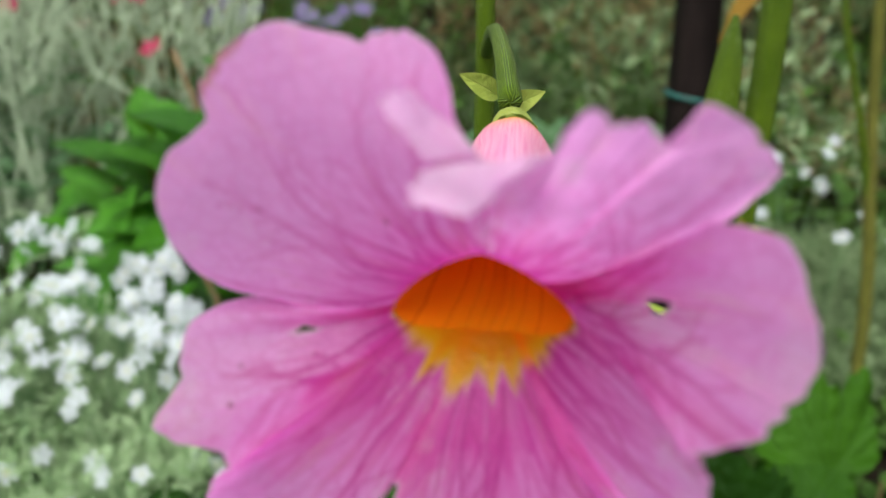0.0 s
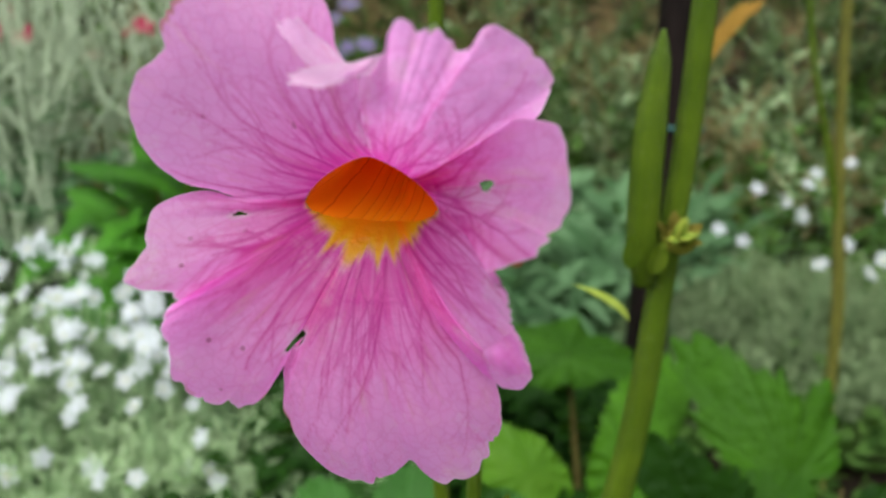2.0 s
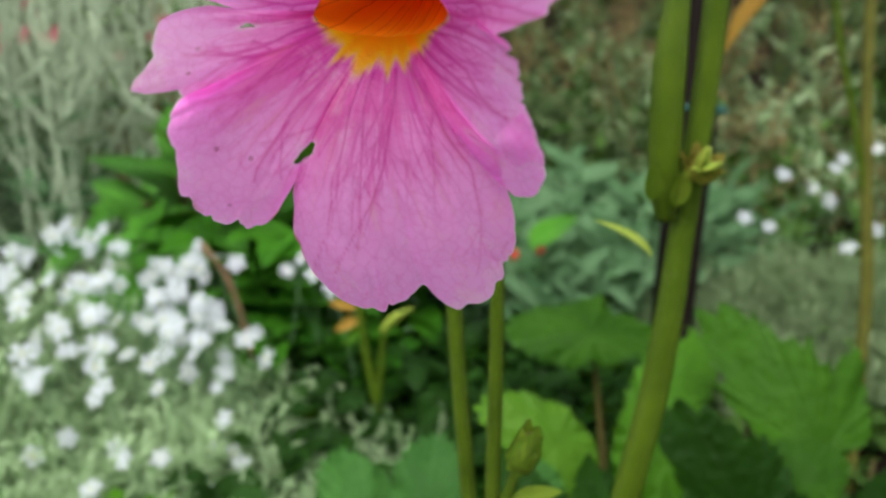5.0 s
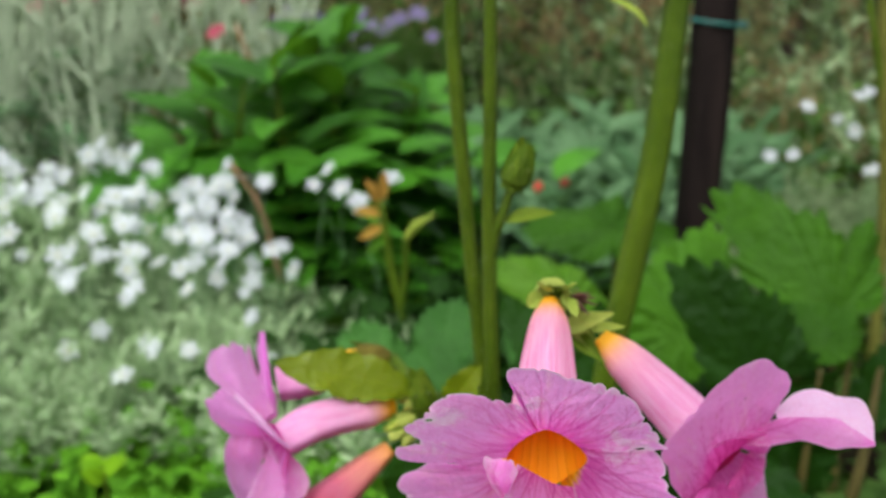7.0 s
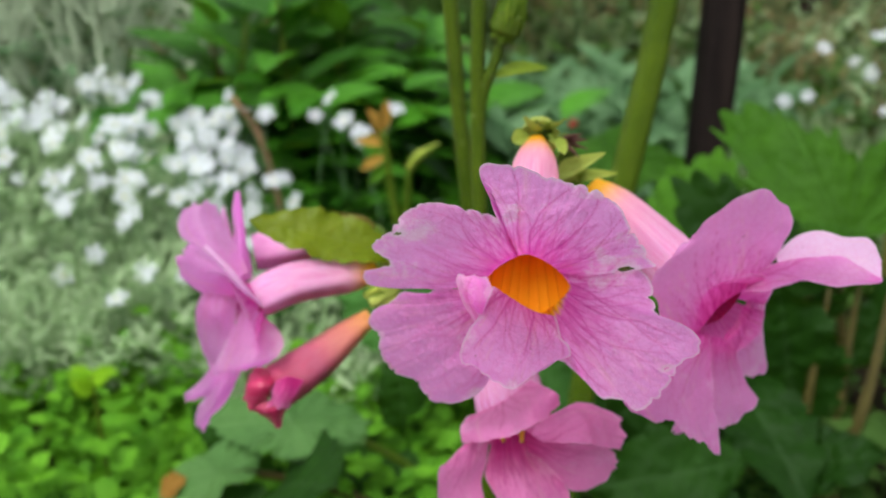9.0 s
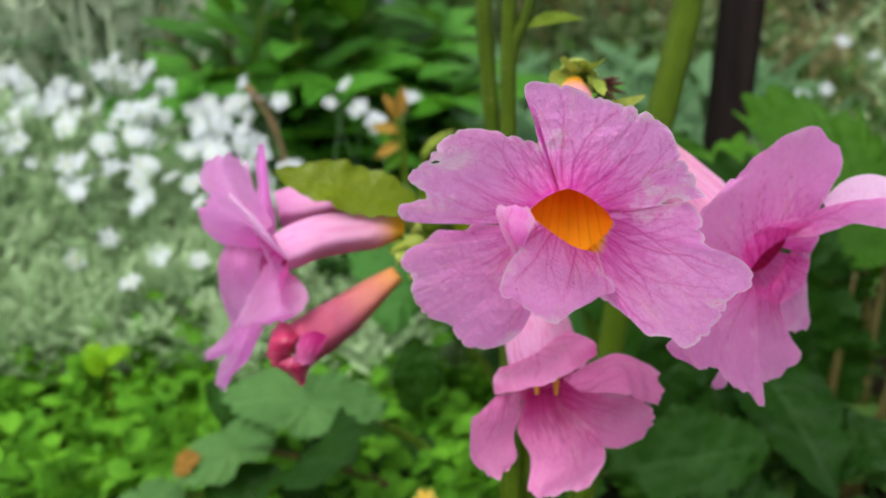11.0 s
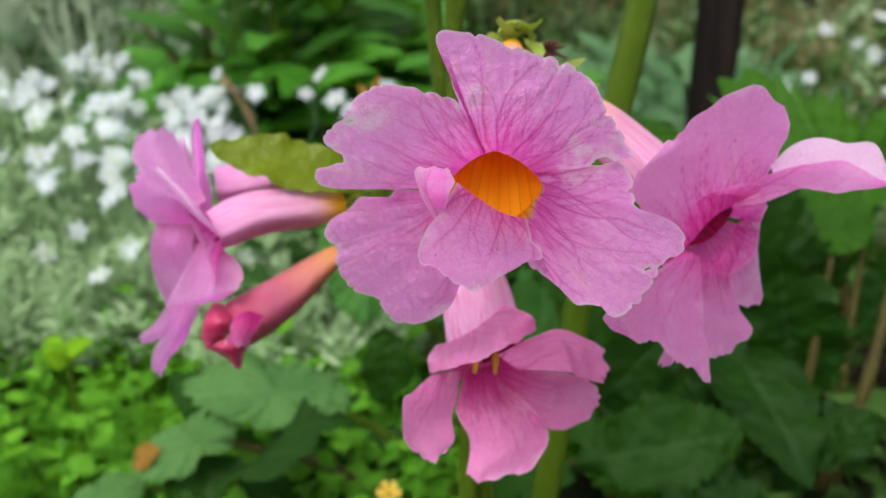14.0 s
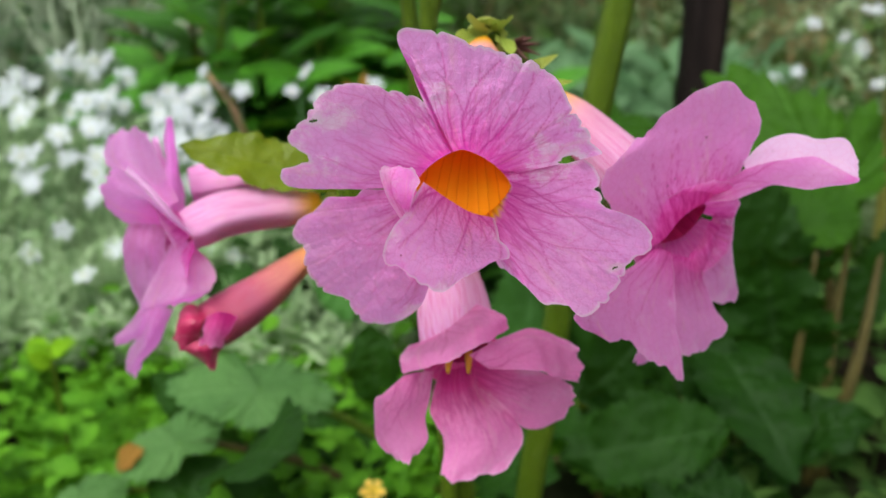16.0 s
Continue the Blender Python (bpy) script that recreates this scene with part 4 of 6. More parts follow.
sheet("petal_fold", F1_BASE, [[(14.8, -17.6, -8.3), (13.1, -16.5, -9.8), (12.0, -15.0, -11.5)], [(15.9, -16.5, -10.7), (13.9, -17.0, -11.4), (12.4, -15.5, -12.1)], [(17.0, -15.5, -13.7), (14.9, -16.0, -14.0), (13.2, -14.5, -13.9)]],
      PETAL, blossom, 19, 0.15, 50, "forward-curled petal edge", tone=0.5, vein=0.3)
# small bracts and spent buds by the calyx
for k, (b, t) in enumerate((((0.0437, 0.168, 0.4455), (0.0375, 0.163, 0.4505)), ((0.0437, 0.162, 0.4445), (0.049, 0.157, 0.4485)), ((0.0438, 0.218, 0.463), (0.0398, 0.21, 0.4735)))):
    part("bract", leaf_mesh("bract", CALYX, 12, 7, length=0.0075, width=0.0034, droop=0.2, fold=0.5, seed=k), upper, "", turn_to(b, t, (0, -1, 0.4)))

# ---- the lower cluster of blossoms ----
lower = thing("trumpet_flower_plant", "stalk with a cluster of pink trumpet blossoms and buds", "plant", (0.06, 0.215, 0.07))
part("stem", rod("stem", [(0.06, 0.215, 0.06), (0.057, 0.21, 0.16), (0.052, 0.203, 0.232), (0.046, 0.196, 0.262), (0.036, 0.192, 0.271)], [0.003, 0.0028, 0.0024, 0.0018], STEM, 14, 36), lower, "ribbed olive green stem")
part("branch", rod("branch", [(0.0535, 0.205, 0.22), (0.062, 0.194, 0.27), (0.07, 0.18, 0.296), (0.0728, 0.1705, 0.306)], [0.0022, 0.0019, 0.0016], STEM, 12, 26), lower)

N2 = vec(-0.02, -1, 0.12)
F2_BASE = vec(0.0638, 0.125, 0.2911)
F2 = F2_BASE + 0.005 * unit(N2)
FUSE2 = ((80, 0.9, 0), (106, 0.95, 0), (128, 0.85, 0), (150, 0.62, 0), (180, 0.15, 0), (200, -0.2, 0), (240, -0.2, 0), (270, 0.2, 0), (300, 0.5, 0), (330, 0.65, 0), (0, 0.55, 0), (15, 0.45, 0), (60, 0.8, 0))
tube, lining = tube_meshes(F2, N2, (0.0658, 0.1605, 0.3092), bend=0.011, neck=1.5, rise=0.0085, lipped=True, taper=(1.25, 1.0))
blossom = part("blossom", tube, lower, "pink trumpet tube with an orange neck")
part("throat", lining, blossom, "orange streaked throat")
calyx = part("calyx", cup_mesh((0.0665, 0.1655, 0.3124), (-0.09, -0.85, -0.5), 0.0030, 0.0056, seed=1, flare=0.45), blossom, "pale green calyx with out-curled teeth")
for k, (b, t, wide, face) in enumerate((((0.0642, 0.1605, 0.3107), (0.0604, 0.156, 0.3091), 0.0044, (-0.3, -0.9, 0.2)), ((0.0654, 0.1615, 0.3112), (0.0623, 0.155, 0.3139), 0.0044, (-0.2, -0.7, 0.7)), ((0.0668, 0.163, 0.3125), (0.0672, 0.154, 0.3125), 0.0042, (0.1, -0.3, 0.95)), ((0.0682, 0.162, 0.3115), (0.0724, 0.156, 0.3131), 0.004, (0.3, -0.6, 0.7)), ((0.069, 0.1605, 0.3108), (0.0702, 0.155, 0.3061), 0.0044, (0.5, -0.85, 0.1)))):
    part("calyx_tooth", leaf_mesh("calyx_tooth", CALYX, 14, 7, length=0.0068, width=wide, droop=-0.3, fold=0.45, belly=0.35, waves=0.06, seed=k), calyx, "", turn_to(b, t, face))
lobe("petal", F2, N2, [(106, 10.5, 4.3), (107, 13, 6.7), (108.5, 15, 8.9), (116, 16.7, 9), (121, 18.5, 9.2), (124, 19.8, 9.3), (128, 20.8, 9.1), (133, 22.7, 8.9), (136, 23.9, 8.9), (141, 24.7, 8.8), (146, 25.1, 8.5), (151, 25.2, 8), (155, 25.9, 6.9), (160, 27.5, 5.2), (163, 27.5, 4), (165, 26.3, 3.4), (166, 24.7, 2.8), (169, 24.6, 2.1), (172, 26.7, 1.5), (173, 28.6, 1), (176, 28.8, 0.6), (179, 27.7, 0.2), (180, 25, -0.5), (180, 21.8, -1), (179, 19, -1.5), (179, 16.4, -2.1)],
     0, 0, PETAL_OLD, blossom, 21, 215, 0.4, fused=FUSE2, crumple=1.9, behind=0.15, holes=((152, 24.0, 0.3, 0.7, 40), (167.5, 26.4, 1.4, 2.3, -8)))
lobe("petal", F2, N2, [(16, 16, 1.3), (18, 17.7, 1.8), (17, 19.4, 2.9), (15, 20.9, 5.3), (15, 22.4, 6.4), (20, 21, 7.6), (26, 21.3, 8.3), (33, 21.2, 9.6), (39, 21.5, 10.4), (45, 21.9, 11.7), (51, 22.3, 12.4), (57, 22.6, 13.1), (62, 22.4, 13.8), (68, 22, 14.4), (73, 21.9, 15), (79, 22.4, 15.7), (86, 22.6, 16.1), (92, 23.3, 16.5), (98, 24.1, 16.9), (103, 24.9, 17.2), (106, 24.5, 17.1), (107, 22.8, 16.7), (106, 21.5, 15.7), (104, 20.9, 14.7), (107, 18.5, 12.3), (108, 15.9, 9.6), (109, 12.8, 6.6), (110, 10.5, 4.3)],
     0, 0, PETAL_OLD, blossom, 22, 215, 0.4, fused=FUSE2, crumple=1.9, holes=((16, 17.2, 0.65, 1.6, 0),))
lobe("petal", F2, N2, [(-66, 13.2, -0.5), (-65, 13.8, 0.9), (-61, 14.5, 2.4), (-56, 16.1, 5.3), (-53, 18.7, 7.6), (-52, 20.9, 8.4), (-47, 22.1, 8.9), (-44, 24, 9.3), (-45, 25.7, 9.8), (-41, 26.5, 9.8), (-35, 27.2, 10.1), (-29, 26.9, 10.6), (-26, 26.9, 10.7), (-23, 26.8, 10.9), (-18, 27.5, 11.1), (-17, 29.1, 11.1), (-14, 29.7, 11), (-11, 29, 11.2), (-8, 27.5, 11.1), (-6, 25.3, 10.8), (-5, 22.8, 9.9), (-3, 21.6, 9), (1, 21, 7.7), (6, 21, 5.9), (11, 20.4, 4.1), (15, 19.4, 3.3), (12, 17.5, 2.2), (15, 15.6, 1), (19, 13, 0.5)],
     0, 0, PETAL_OLD, blossom, 23, 215, 0.4, fused=FUSE2, crumple=1.9, behind=0.15, holes=((16, 17.2, 0.65, 1.6, 0), (336, 25.5, 0.25, 0.6, 50)))
lobe("petal", F2, N2, [(181, 16.1, -2.7), (186, 17.5, -3.3), (186, 19.6, -4.4), (185, 22.8, -5.8), (190, 25.5, -7.5), (193, 29.9, -9.3), (197, 31.4, -9.7), (199, 31.1, -9.7), (203, 30.4, -9.4), (207, 31.9, -9.5), (211, 32.0, -9.5), (218, 31.5, -9.6), (223, 29.7, -9.5), (229, 30.1, -9.3), (234, 30.3, -9.4), (240, 29.0, -9.3), (246, 25.8, -8.6), (250, 22.4, -7.9), (250, 18.8, -7.0), (251, 16.1, -6.2), (251, 12.4, -5.3)],
     0, 0, PETAL_OLD, blossom, 24, 215, 0.4, fused=FUSE2, crumple=1.9)
# the middle lip petal stands in front of the throat's floor, its edge turned over
sheet("lip_petal", F2_BASE, [[(-5.6, -8.0, 2.5), (-2.3, -6.5, -0.5), (1.3, -5.5, -3.1), (5.0, -4.5, -4.4)], [(-7.7, -13.0, -0.4), (-3.8, -13.0, -3.8), (0.6, -11.5, -5.6), (6.0, -8.5, -6.5)], [(-10.4, -17.0, -3.9), (-5.3, -17.5, -6.5), (-0.5, -17.0, -7.0), (7.5, -12.0, -8.4)], [(-10.6, -18.0, -7.3), (-6.5, -19.0, -9.0), (-1.5, -19.7, -10.6), (4.0, -16.0, -7.6)]],
      PETAL_OLD, blossom, 25, 0.4, 90, tone=0.1)
sheet("petal_fold", F2_BASE, [[(-8.3, -12.0, -3.1), (-7.8, -12.5, -1.8), (-7.2, -13.0, -0.6)], [(-10.4, -12.5, 0.9), (-8.5, -14.5, 1.7), (-6.2, -14.5, 2.6)], [(-11.7, -11.5, 4.7), (-8.7, -13.5, 5.5), (-5.6, -13.0, 4.0)], [(-11.6, -11.0, 5.5), (-8.6, -12.5, 6.1), (-6.3, -12.5, 5.5)]],
      PETAL_OLD, blossom, 26, 0.15, 60, "turned-over petal edge", tone=0.15, vein=0.6, rag=0.5)

F3 = vec(0.1031, 0.142, 0.2789)
N3 = vec(0.4, -0.85, -0.3)
tube, lining = tube_meshes(F3 + vec(-0.0004, 0.0025, -0.0022), N3, (0.0775, 0.1662, 0.2987), 6.4, 4.0, 1.4, up=(-0.5, 0, 0.85), bend=0.012, swell=0.6, lining=THROAT_RED, taper=(1.5, 1.0))
blossom = part("blossom", tube, lower, "pink trumpet tube with an orange neck")
part("throat", lining, blossom, "dark red throat")
calyx = part("calyx", cup_mesh((0.0706, 0.1712, 0.3004), (0.75, -0.55, -0.2), 0.0026, 0.0075, seed=5, flare=0.1), blossom, "long pointed yellow-green calyx")
for k, (b, t, wide, long) in enumerate((((0.0706, 0.1675, 0.3005), (0.0813, 0.159, 0.3066), 0.0048, 0.0148), ((0.0755, 0.17, 0.2993), (0.0834, 0.166, 0.3006), 0.003, 0.0092), ((0.0712, 0.169, 0.2985), (0.0792, 0.163, 0.2930), 0.0042, 0.0112))):
    part("calyx_tooth", leaf_mesh("calyx_tooth", CALYX if k < 2 else SEPAL, 18, 9, length=long, width=wide, droop=-0.12, fold=0.5, belly=0.22, seed=k), calyx, "", turn_to(b, t, (0.1, -0.75, 0.6) if k < 2 else (0.2, -0.9, 0.1)))
collar(F3 + vec(-0.0004, 0.0045, -0.0022), N3, PETAL_MAUVE, blossom, 36, (6.0, 3.8), 11.0, 0.05)
sheet("petal", F3, [[(-11.7, -10.0, -2.3), (-5.4, -2.0, -2.6), (-1.4, 1.0, 0.9), (3.1, 3.0, 3.5), (7.6, 5.5, 5.4)], [(-14.7, -12.0, 3.5), (-9.2, -6.0, 6.0), (-3.9, -2.0, 10.2), (3.1, 1.5, 12.5), (10.2, 7.0, 9.2)], [(-16.9, -14.5, 9.8), (-12.0, -10.0, 13.2), (-5.3, -5.0, 17.1), (3.1, -1.0, 19.8), (11.5, 4.0, 16.0)], [(-16.7, -15.0, 13.4), (-12.1, -12.5, 18.1), (-6.7, -8.0, 19.9), (2.7, -3.0, 25.8), (10.0, -0.2, 21.9)]],
      PETAL_MAUVE, blossom, 31, 0.6, rag=2.2)
sheet("petal", F3, [[(5.2, 5.0, 5.7), (4.4, 4.0, 4.5), (3.6, 3.0, 3.3)], [(10.0, 4.0, 9.2), (9.0, 2.5, 6.9), (8.2, 1.0, 4.3)], [(14.8, 0.0, 11.6), (14.0, -2.0, 9.7), (12.8, -3.5, 7.7)], [(19.4, -4.0, 13.0), (18.6, -6.0, 10.6), (18.1, -7.0, 8.1)], [(25.3, -8.0, 9.8), (25.0, -8.5, 9.8), (24.7, -8.7, 9.6)]],
      PETAL_MAUVE, blossom, 32, 0.4)
sheet("petal_fold", F3, [[(9.7, 6.0, 9.8), (9.8, 5.0, 9.1), (10.2, 4.5, 7.9)], [(13.4, 7.0, 13.2), (13.4, 4.0, 11.2), (13.8, 2.0, 9.0)], [(18.1, 6.0, 15.0), (17.4, 3.0, 13.2), (17.0, -0.2, 10.8)], [(21.4, 4.0, 14.3), (21.1, 1.0, 12.9), (20.4, -2.8, 11.3)], [(25.2, 1.0, 15.1), (24.3, -2.0, 13.1), (23.3, -5.2, 10.5)], [(26.4, -4.0, 12.0), (26.0, -5.7, 10.4), (25.4, -7.5, 9.5)]],
      PETAL_LIT_BACK, blossom, 37, 0.4, 70, "petal half turned over backwards", tone=0.45, vein=0.3, rag=0.4)
sheet("petal", F3, [[(1.5, 8.0, -8.4), (3.9, 8.5, -5.0), (6.1, 8.0, 0.9)], [(0.7, 5.0, -10.2), (4.9, 8.0, -8.3), (9.5, 10.0, 0.4)], [(4.0, 9.0, -15.8), (7.8, 12.0, -14.5), (10.5, 15.0, -10.1)], [(7.1, 13.0, -19.8), (10.7, 16.0, -21.9), (13.1, 18.0, -20.2)]],
      PETAL_MAUVE, blossom, 33, 0.4)
sheet("petal", F3, [[(-2.7, 3.0, -6.7), (0.5, 6.0, -8.3), (3.4, 8.0, -10.1)], [(-4.4, 0.0, -7.9), (0.5, 3.5, -10.3), (4.0, 7.0, -12.7)], [(-4.2, -1.0, -15.5), (2.2, 4.0, -18.7), (5.9, 8.0, -17.8)], [(-3.6, -3.0, -24.2), (4.2, 4.0, -26.8), (9.6, 9.0, -23.9)]],
      PETAL_MAUVE, blossom, 35, 0.4)
sheet("petal", F3, [[(-7.2, -3.0, -3.8), (-5.1, -1.0, -4.4), (-2.7, 2.0, -6.1)], [(-9.2, -6.5, -4.4), (-6.3, -4.0, -4.3), (-3.1, -0.7, -6.5)], [(-15.9, -14.0, -6.2), (-9.8, -9.0, -9.1), (-2.7, -2.5, -12.6)], [(-20.9, -17.5, -10.2), (-12.0, -13.0, -13.5), (-2.0, -6.0, -20.3)], [(-20.0, -17.5, -13.1), (-10.4, -14.0, -18.1), (-1.3, -9.0, -26.9)]],
      PETAL_MAUVE, blossom, 34, 0.5, rag=1.8)
sheet("petal_fold", F3, [[(-7.7, 4.0, -25.5), (-6.6, 4.0, -25.9), (-5.1, 4.0, -26.7)], [(-8.8, 5.0, -29.4), (-7.6, 5.0, -30.0), (-6.5, 5.0, -29.7)]],
      PETAL_MAUVE, blossom, 38, 0.2, tone=0.45, vein=0.3)

F4 = vec(-0.0035, 0.1695, 0.2685)
N4 = vec(-0.8, -0.5, -0.25)
tube, lining = tube_meshes(F4, N4, (0.0253, 0.187, 0.2710), 5.6, 4.6, 1.9, bend=0.01, swell=0.5, lining=THROAT_RED)
blossom = part("blossom", tube, lower, "pink trumpet tube with an orange neck")
part("throat", lining, blossom, "deep pink throat")
part("calyx", cup_mesh((0.0322, 0.1897, 0.2724), (-1, -0.35, -0.15), 0.003, 0.0065, seed=7, flare=0.25), blossom, "yellow-green toothed calyx")
collar(F4, N4, PETAL, blossom, 49, (5.6, 4.6), 12.0)
sheet("petal", F4, [[(-7.3, 2.5, 3.6), (-3.1, 2.5, 5.3), (0.4, 4.5, 6.8)], [(-12.0, 6.5, 10.9), (-7.3, 6.5, 10.9), (-3.1, 9.5, 10.4)], [(-17.6, 10.5, 13.9), (-11.2, 9.5, 15.5), (-7.0, 13.5, 15.3)], [(-18.9, 12.5, 16.9), (-13.0, 11.5, 18.9), (-9.2, 16.5, 17.8)], [(-16.9, 13.5, 20.1), (-13.0, 13.5, 21.7), (-10.9, 17.5, 20.1)]],
      PETAL, blossom, 41, 0.9, 70, tone=0.6, vein=0.3, rag=1.8)
sheet("petal", F4, [[(-7.5, 8.5, 2.8), (-2.3, 4.5, 3.6), (-0.3, 9.5, 3.3)], [(-7.1, 11.5, 7.5), (-2.4, 7.5, 8.6), (-1.1, 12.5, 7.3)], [(-5.9, 14.5, 13.0), (-3.3, 11.5, 13.7), (-2.9, 15.5, 12.8)], [(-6.6, 17.5, 17.6), (-4.2, 14.5, 18.5), (-4.1, 17.5, 17.6)], [(-6.5, 20.5, 22.2), (-5.1, 18.5, 23.0), (-5.2, 20.5, 22.2)]],
      PETAL, blossom, 43, 0.3, 70, tone=0.6, vein=0.3)
sheet("petal", F4, [[(-0.8, -1.5, 3.3), (2.0, -2.5, 2.5), (6.0, -4.5, 1.6)], [(-6.1, -1.5, 3.2), (-1.5, -6.5, 8.9), (2.4, -7.5, 7.9)], [(-11.6, 0.5, 3.5), (-7.3, -5.5, 11.4), (-1.8, -7.5, 13.2)], [(-15.5, 2.5, 5.7), (-11.7, -2.5, 12.5), (-6.2, -5.5, 16.5)], [(-17.2, 5.5, 8.4), (-15.1, 2.5, 12.1), (-10.8, -0.5, 15.9)]],
      PETAL, blossom, 42, 0.8, 70, tone=0.55, vein=0.3, rag=1.8)
sheet("petal_fold", F4, [[(6.0, -5.0, 1.4), (6.5, -6.0, 2.3), (6.1, -5.0, 2.7)], [(2.5, -8.0, 6.9), (3.3, -9.0, 8.0), (3.1, -7.5, 8.3)], [(-1.7, -8.0, 12.5), (-0.8, -9.0, 13.4), (-0.9, -7.5, 13.6)], [(-6.2, -6.0, 16.1), (-5.6, -6.5, 16.9), (-5.7, -5.5, 17.1)]],
      PETAL_LIT_BACK, blossom, 40, 0.1, 40, "turned-over petal edge", tone=0.5, vein=0.2, rag=0.3)
sheet("petal", F4, [[(-10.2, 1.5, 3.1), (-6.3, 1.5, 2.6), (-1.7, 0.5, 1.2)], [(-12.5, 1.5, -2.0), (-6.4, -1.5, -1.6), (-2.8, 0.5, -4.3)], [(-13.4, 2.5, -8.6), (-7.3, -0.5, -7.4), (-4.2, 0.5, -8.7)], [(-12.6, 3.5, -14.6), (-8.2, 0.5, -14.1), (-5.0, -0.5, -13.0)], [(-11.5, 4.5, -18.4), (-8.8, 2.5, -18.5), (-5.8, 0.5, -17.2)]],
      PETAL, blossom, 45, 0.7, 70, tone=0.4, vein=0.4, rag=1.8)
sheet("petal", F4, [[(-1.0, 0.5, -1.9), (1.3, 1.5, -1.1), (3.5, 3.5, -4.0)], [(-3.6, -2.5, -7.0), (2.2, -4.5, -5.2), (8.1, -1.5, -5.5)], [(-5.2, -5.5, -10.5), (2.2, -7.5, -8.8), (10.4, -4.5, -8.1)], [(-6.1, -7.5, -13.9), (1.6, -9.5, -11.6), (8.5, -6.5, -10.5)], [(-5.7, -6.5, -15.2), (0.3, -8.5, -13.2), (4.1, -6.5, -12.8)]],
      PETAL, blossom, 44, 0.7, 70, tone=0.6, vein=0.3, rag=1.8)
sheet("petal", F4, [[(-8.6, 0.5, -16.2), (-5.1, -0.5, -16.1), (-2.3, 0.5, -17.4)], [(-11.4, 1.5, -22.8), (-7.4, -1.5, -21.4), (-5.1, 0.5, -22.2)], [(-14.0, 1.5, -28.0), (-10.1, -1.5, -26.9), (-8.7, 1.5, -28.0)], [(-16.6, 2.5, -32.0), (-13.5, 0.5, -31.2), (-12.0, 2.5, -31.6)], [(-16.9, 3.5, -35.4), (-14.5, 1.5, -34.6), (-13.6, 3.5, -34.5)]],
      PETAL, blossom, 46, 0.6, 60, tone=0.6, vein=0.3, rag=1.8)
sheet("petal_flap", F4, [[(-9.7, 1.5, -16.1), (-6.6, 0.5, -17.1), (-3.9, 1.5, -18.8)], [(-13.8, 2.5, -21.1), (-11.4, 0.5, -22.2), (-9.1, 1.5, -23.8)], [(-17.5, 3.5, -24.6), (-15.7, 1.5, -24.8), (-14.9, 2.5, -26.5)], [(-19.8, 4.5, -27.2), (-18.8, 3.5, -27.3), (-18.3, 4.5, -28.3)]],
      PETAL, blossom, 39, 0.5, 40, tone=0.6, vein=0.3, rag=1.8)

# a second trumpet half hidden behind it
tube, lining = tube_meshes((-0.0108, 0.195, 0.2726), (-0.95, -0.3, -0.1), (0.0131, 0.206, 0.2762), 5.4, 4.8, 2.2, bend=0.01, swell=0.4, lining=TUBE)
blossom = part("blossom", tube, lower, "pink trumpet tube seen from behind")
part("throat", lining, blossom)
part("calyx", cup_mesh((0.0225, 0.2085, 0.2752), (-1, -0.25, 0.15), 0.0033, 0.0125, seed=8, flare=0.2, material=DUSKY), blossom)
blade("petal", (-0.0118, 0.193, 0.2736), (-0.0133, 0.189, 0.2865), 0.015, (-0.95, -0.3, 0.0), PETAL, blossom, 47, 0.6, 0.4, 0.3, 0.5, 50)
blade("petal", (-0.0118, 0.193, 0.2716), (-0.0148, 0.191, 0.2556), 0.015, (-0.95, -0.3, 0.0), PETAL, blossom, 48, 0.6, 0.4, 0.3, 0.5, 50)

F5 = vec(0.0625, 0.1345, 0.2545)
N5 = vec(0.15, -0.85, -0.5)
tube, lining = tube_meshes(F5 + vec(-0.0015, 0.0085, -0.0035), N5, (0.0555, 0.169, 0.2665), 6.8, 4.2, 3.0, bend=0.008, swell=0.8, lining=THROAT_RED)
blossom = part("blossom", tube, lower, "pale pink trumpet tube")
part("throat", lining, blossom, "dark red throat with yellow stripes")
part("calyx", cup_mesh((0.0545, 0.172, 0.268), (0.15, -1, -0.2), 0.0036, 0.008, seed=9), blossom)
collar(F5 + vec(-0.0015, 0.0105, -0.0035), N5, PETAL_DEEP, blossom, 56, (6.4, 4.2), 8.5, -0.3)
sheet("petal", F5, [[(-11.2, 6.5, 0.9), (-8.0, 8.5, 1.3), (-4.1, 8.5, 3.4), (-0.1, 7.5, 7.1), (2.1, 6.5, 9.5)], [(-12.5, 2.5, 0.1), (-7.7, 0.5, 2.1), (-2.9, -1.5, 5.1), (1.8, -2.5, 8.5), (6.5, 2.5, 9.2)], [(-11.8, 1.5, -2.7), (-6.3, -4.5, 1.4), (-1.3, -7.5, 4.9), (2.5, -8.5, 7.2), (8.4, 3.5, 5.8)]],
      PETAL_DEEP, blossom, 51, 0.6, tone=0.7)
sheet("petal", F5, [[(1.2, -5.5, 4.6), (3.0, -4.5, 2.6), (4.5, -3.5, 1.0)], [(7.6, 2.5, 4.9), (7.9, -1.5, 3.0), (8.2, -2.5, 0.4)], [(12.6, 7.5, 4.4), (13.5, 2.5, 1.9), (13.5, -0.5, -0.9)], [(18.4, 11.5, 0.1), (18.3, 8.5, -2.6), (18.2, 5.5, -5.4)], [(20.8, 13.5, -2.3), (21.7, 12.5, -4.7), (21.3, 10.5, -8.5)]],
      PETAL_DEEP, blossom, 52, 0.6, tone=0.6)
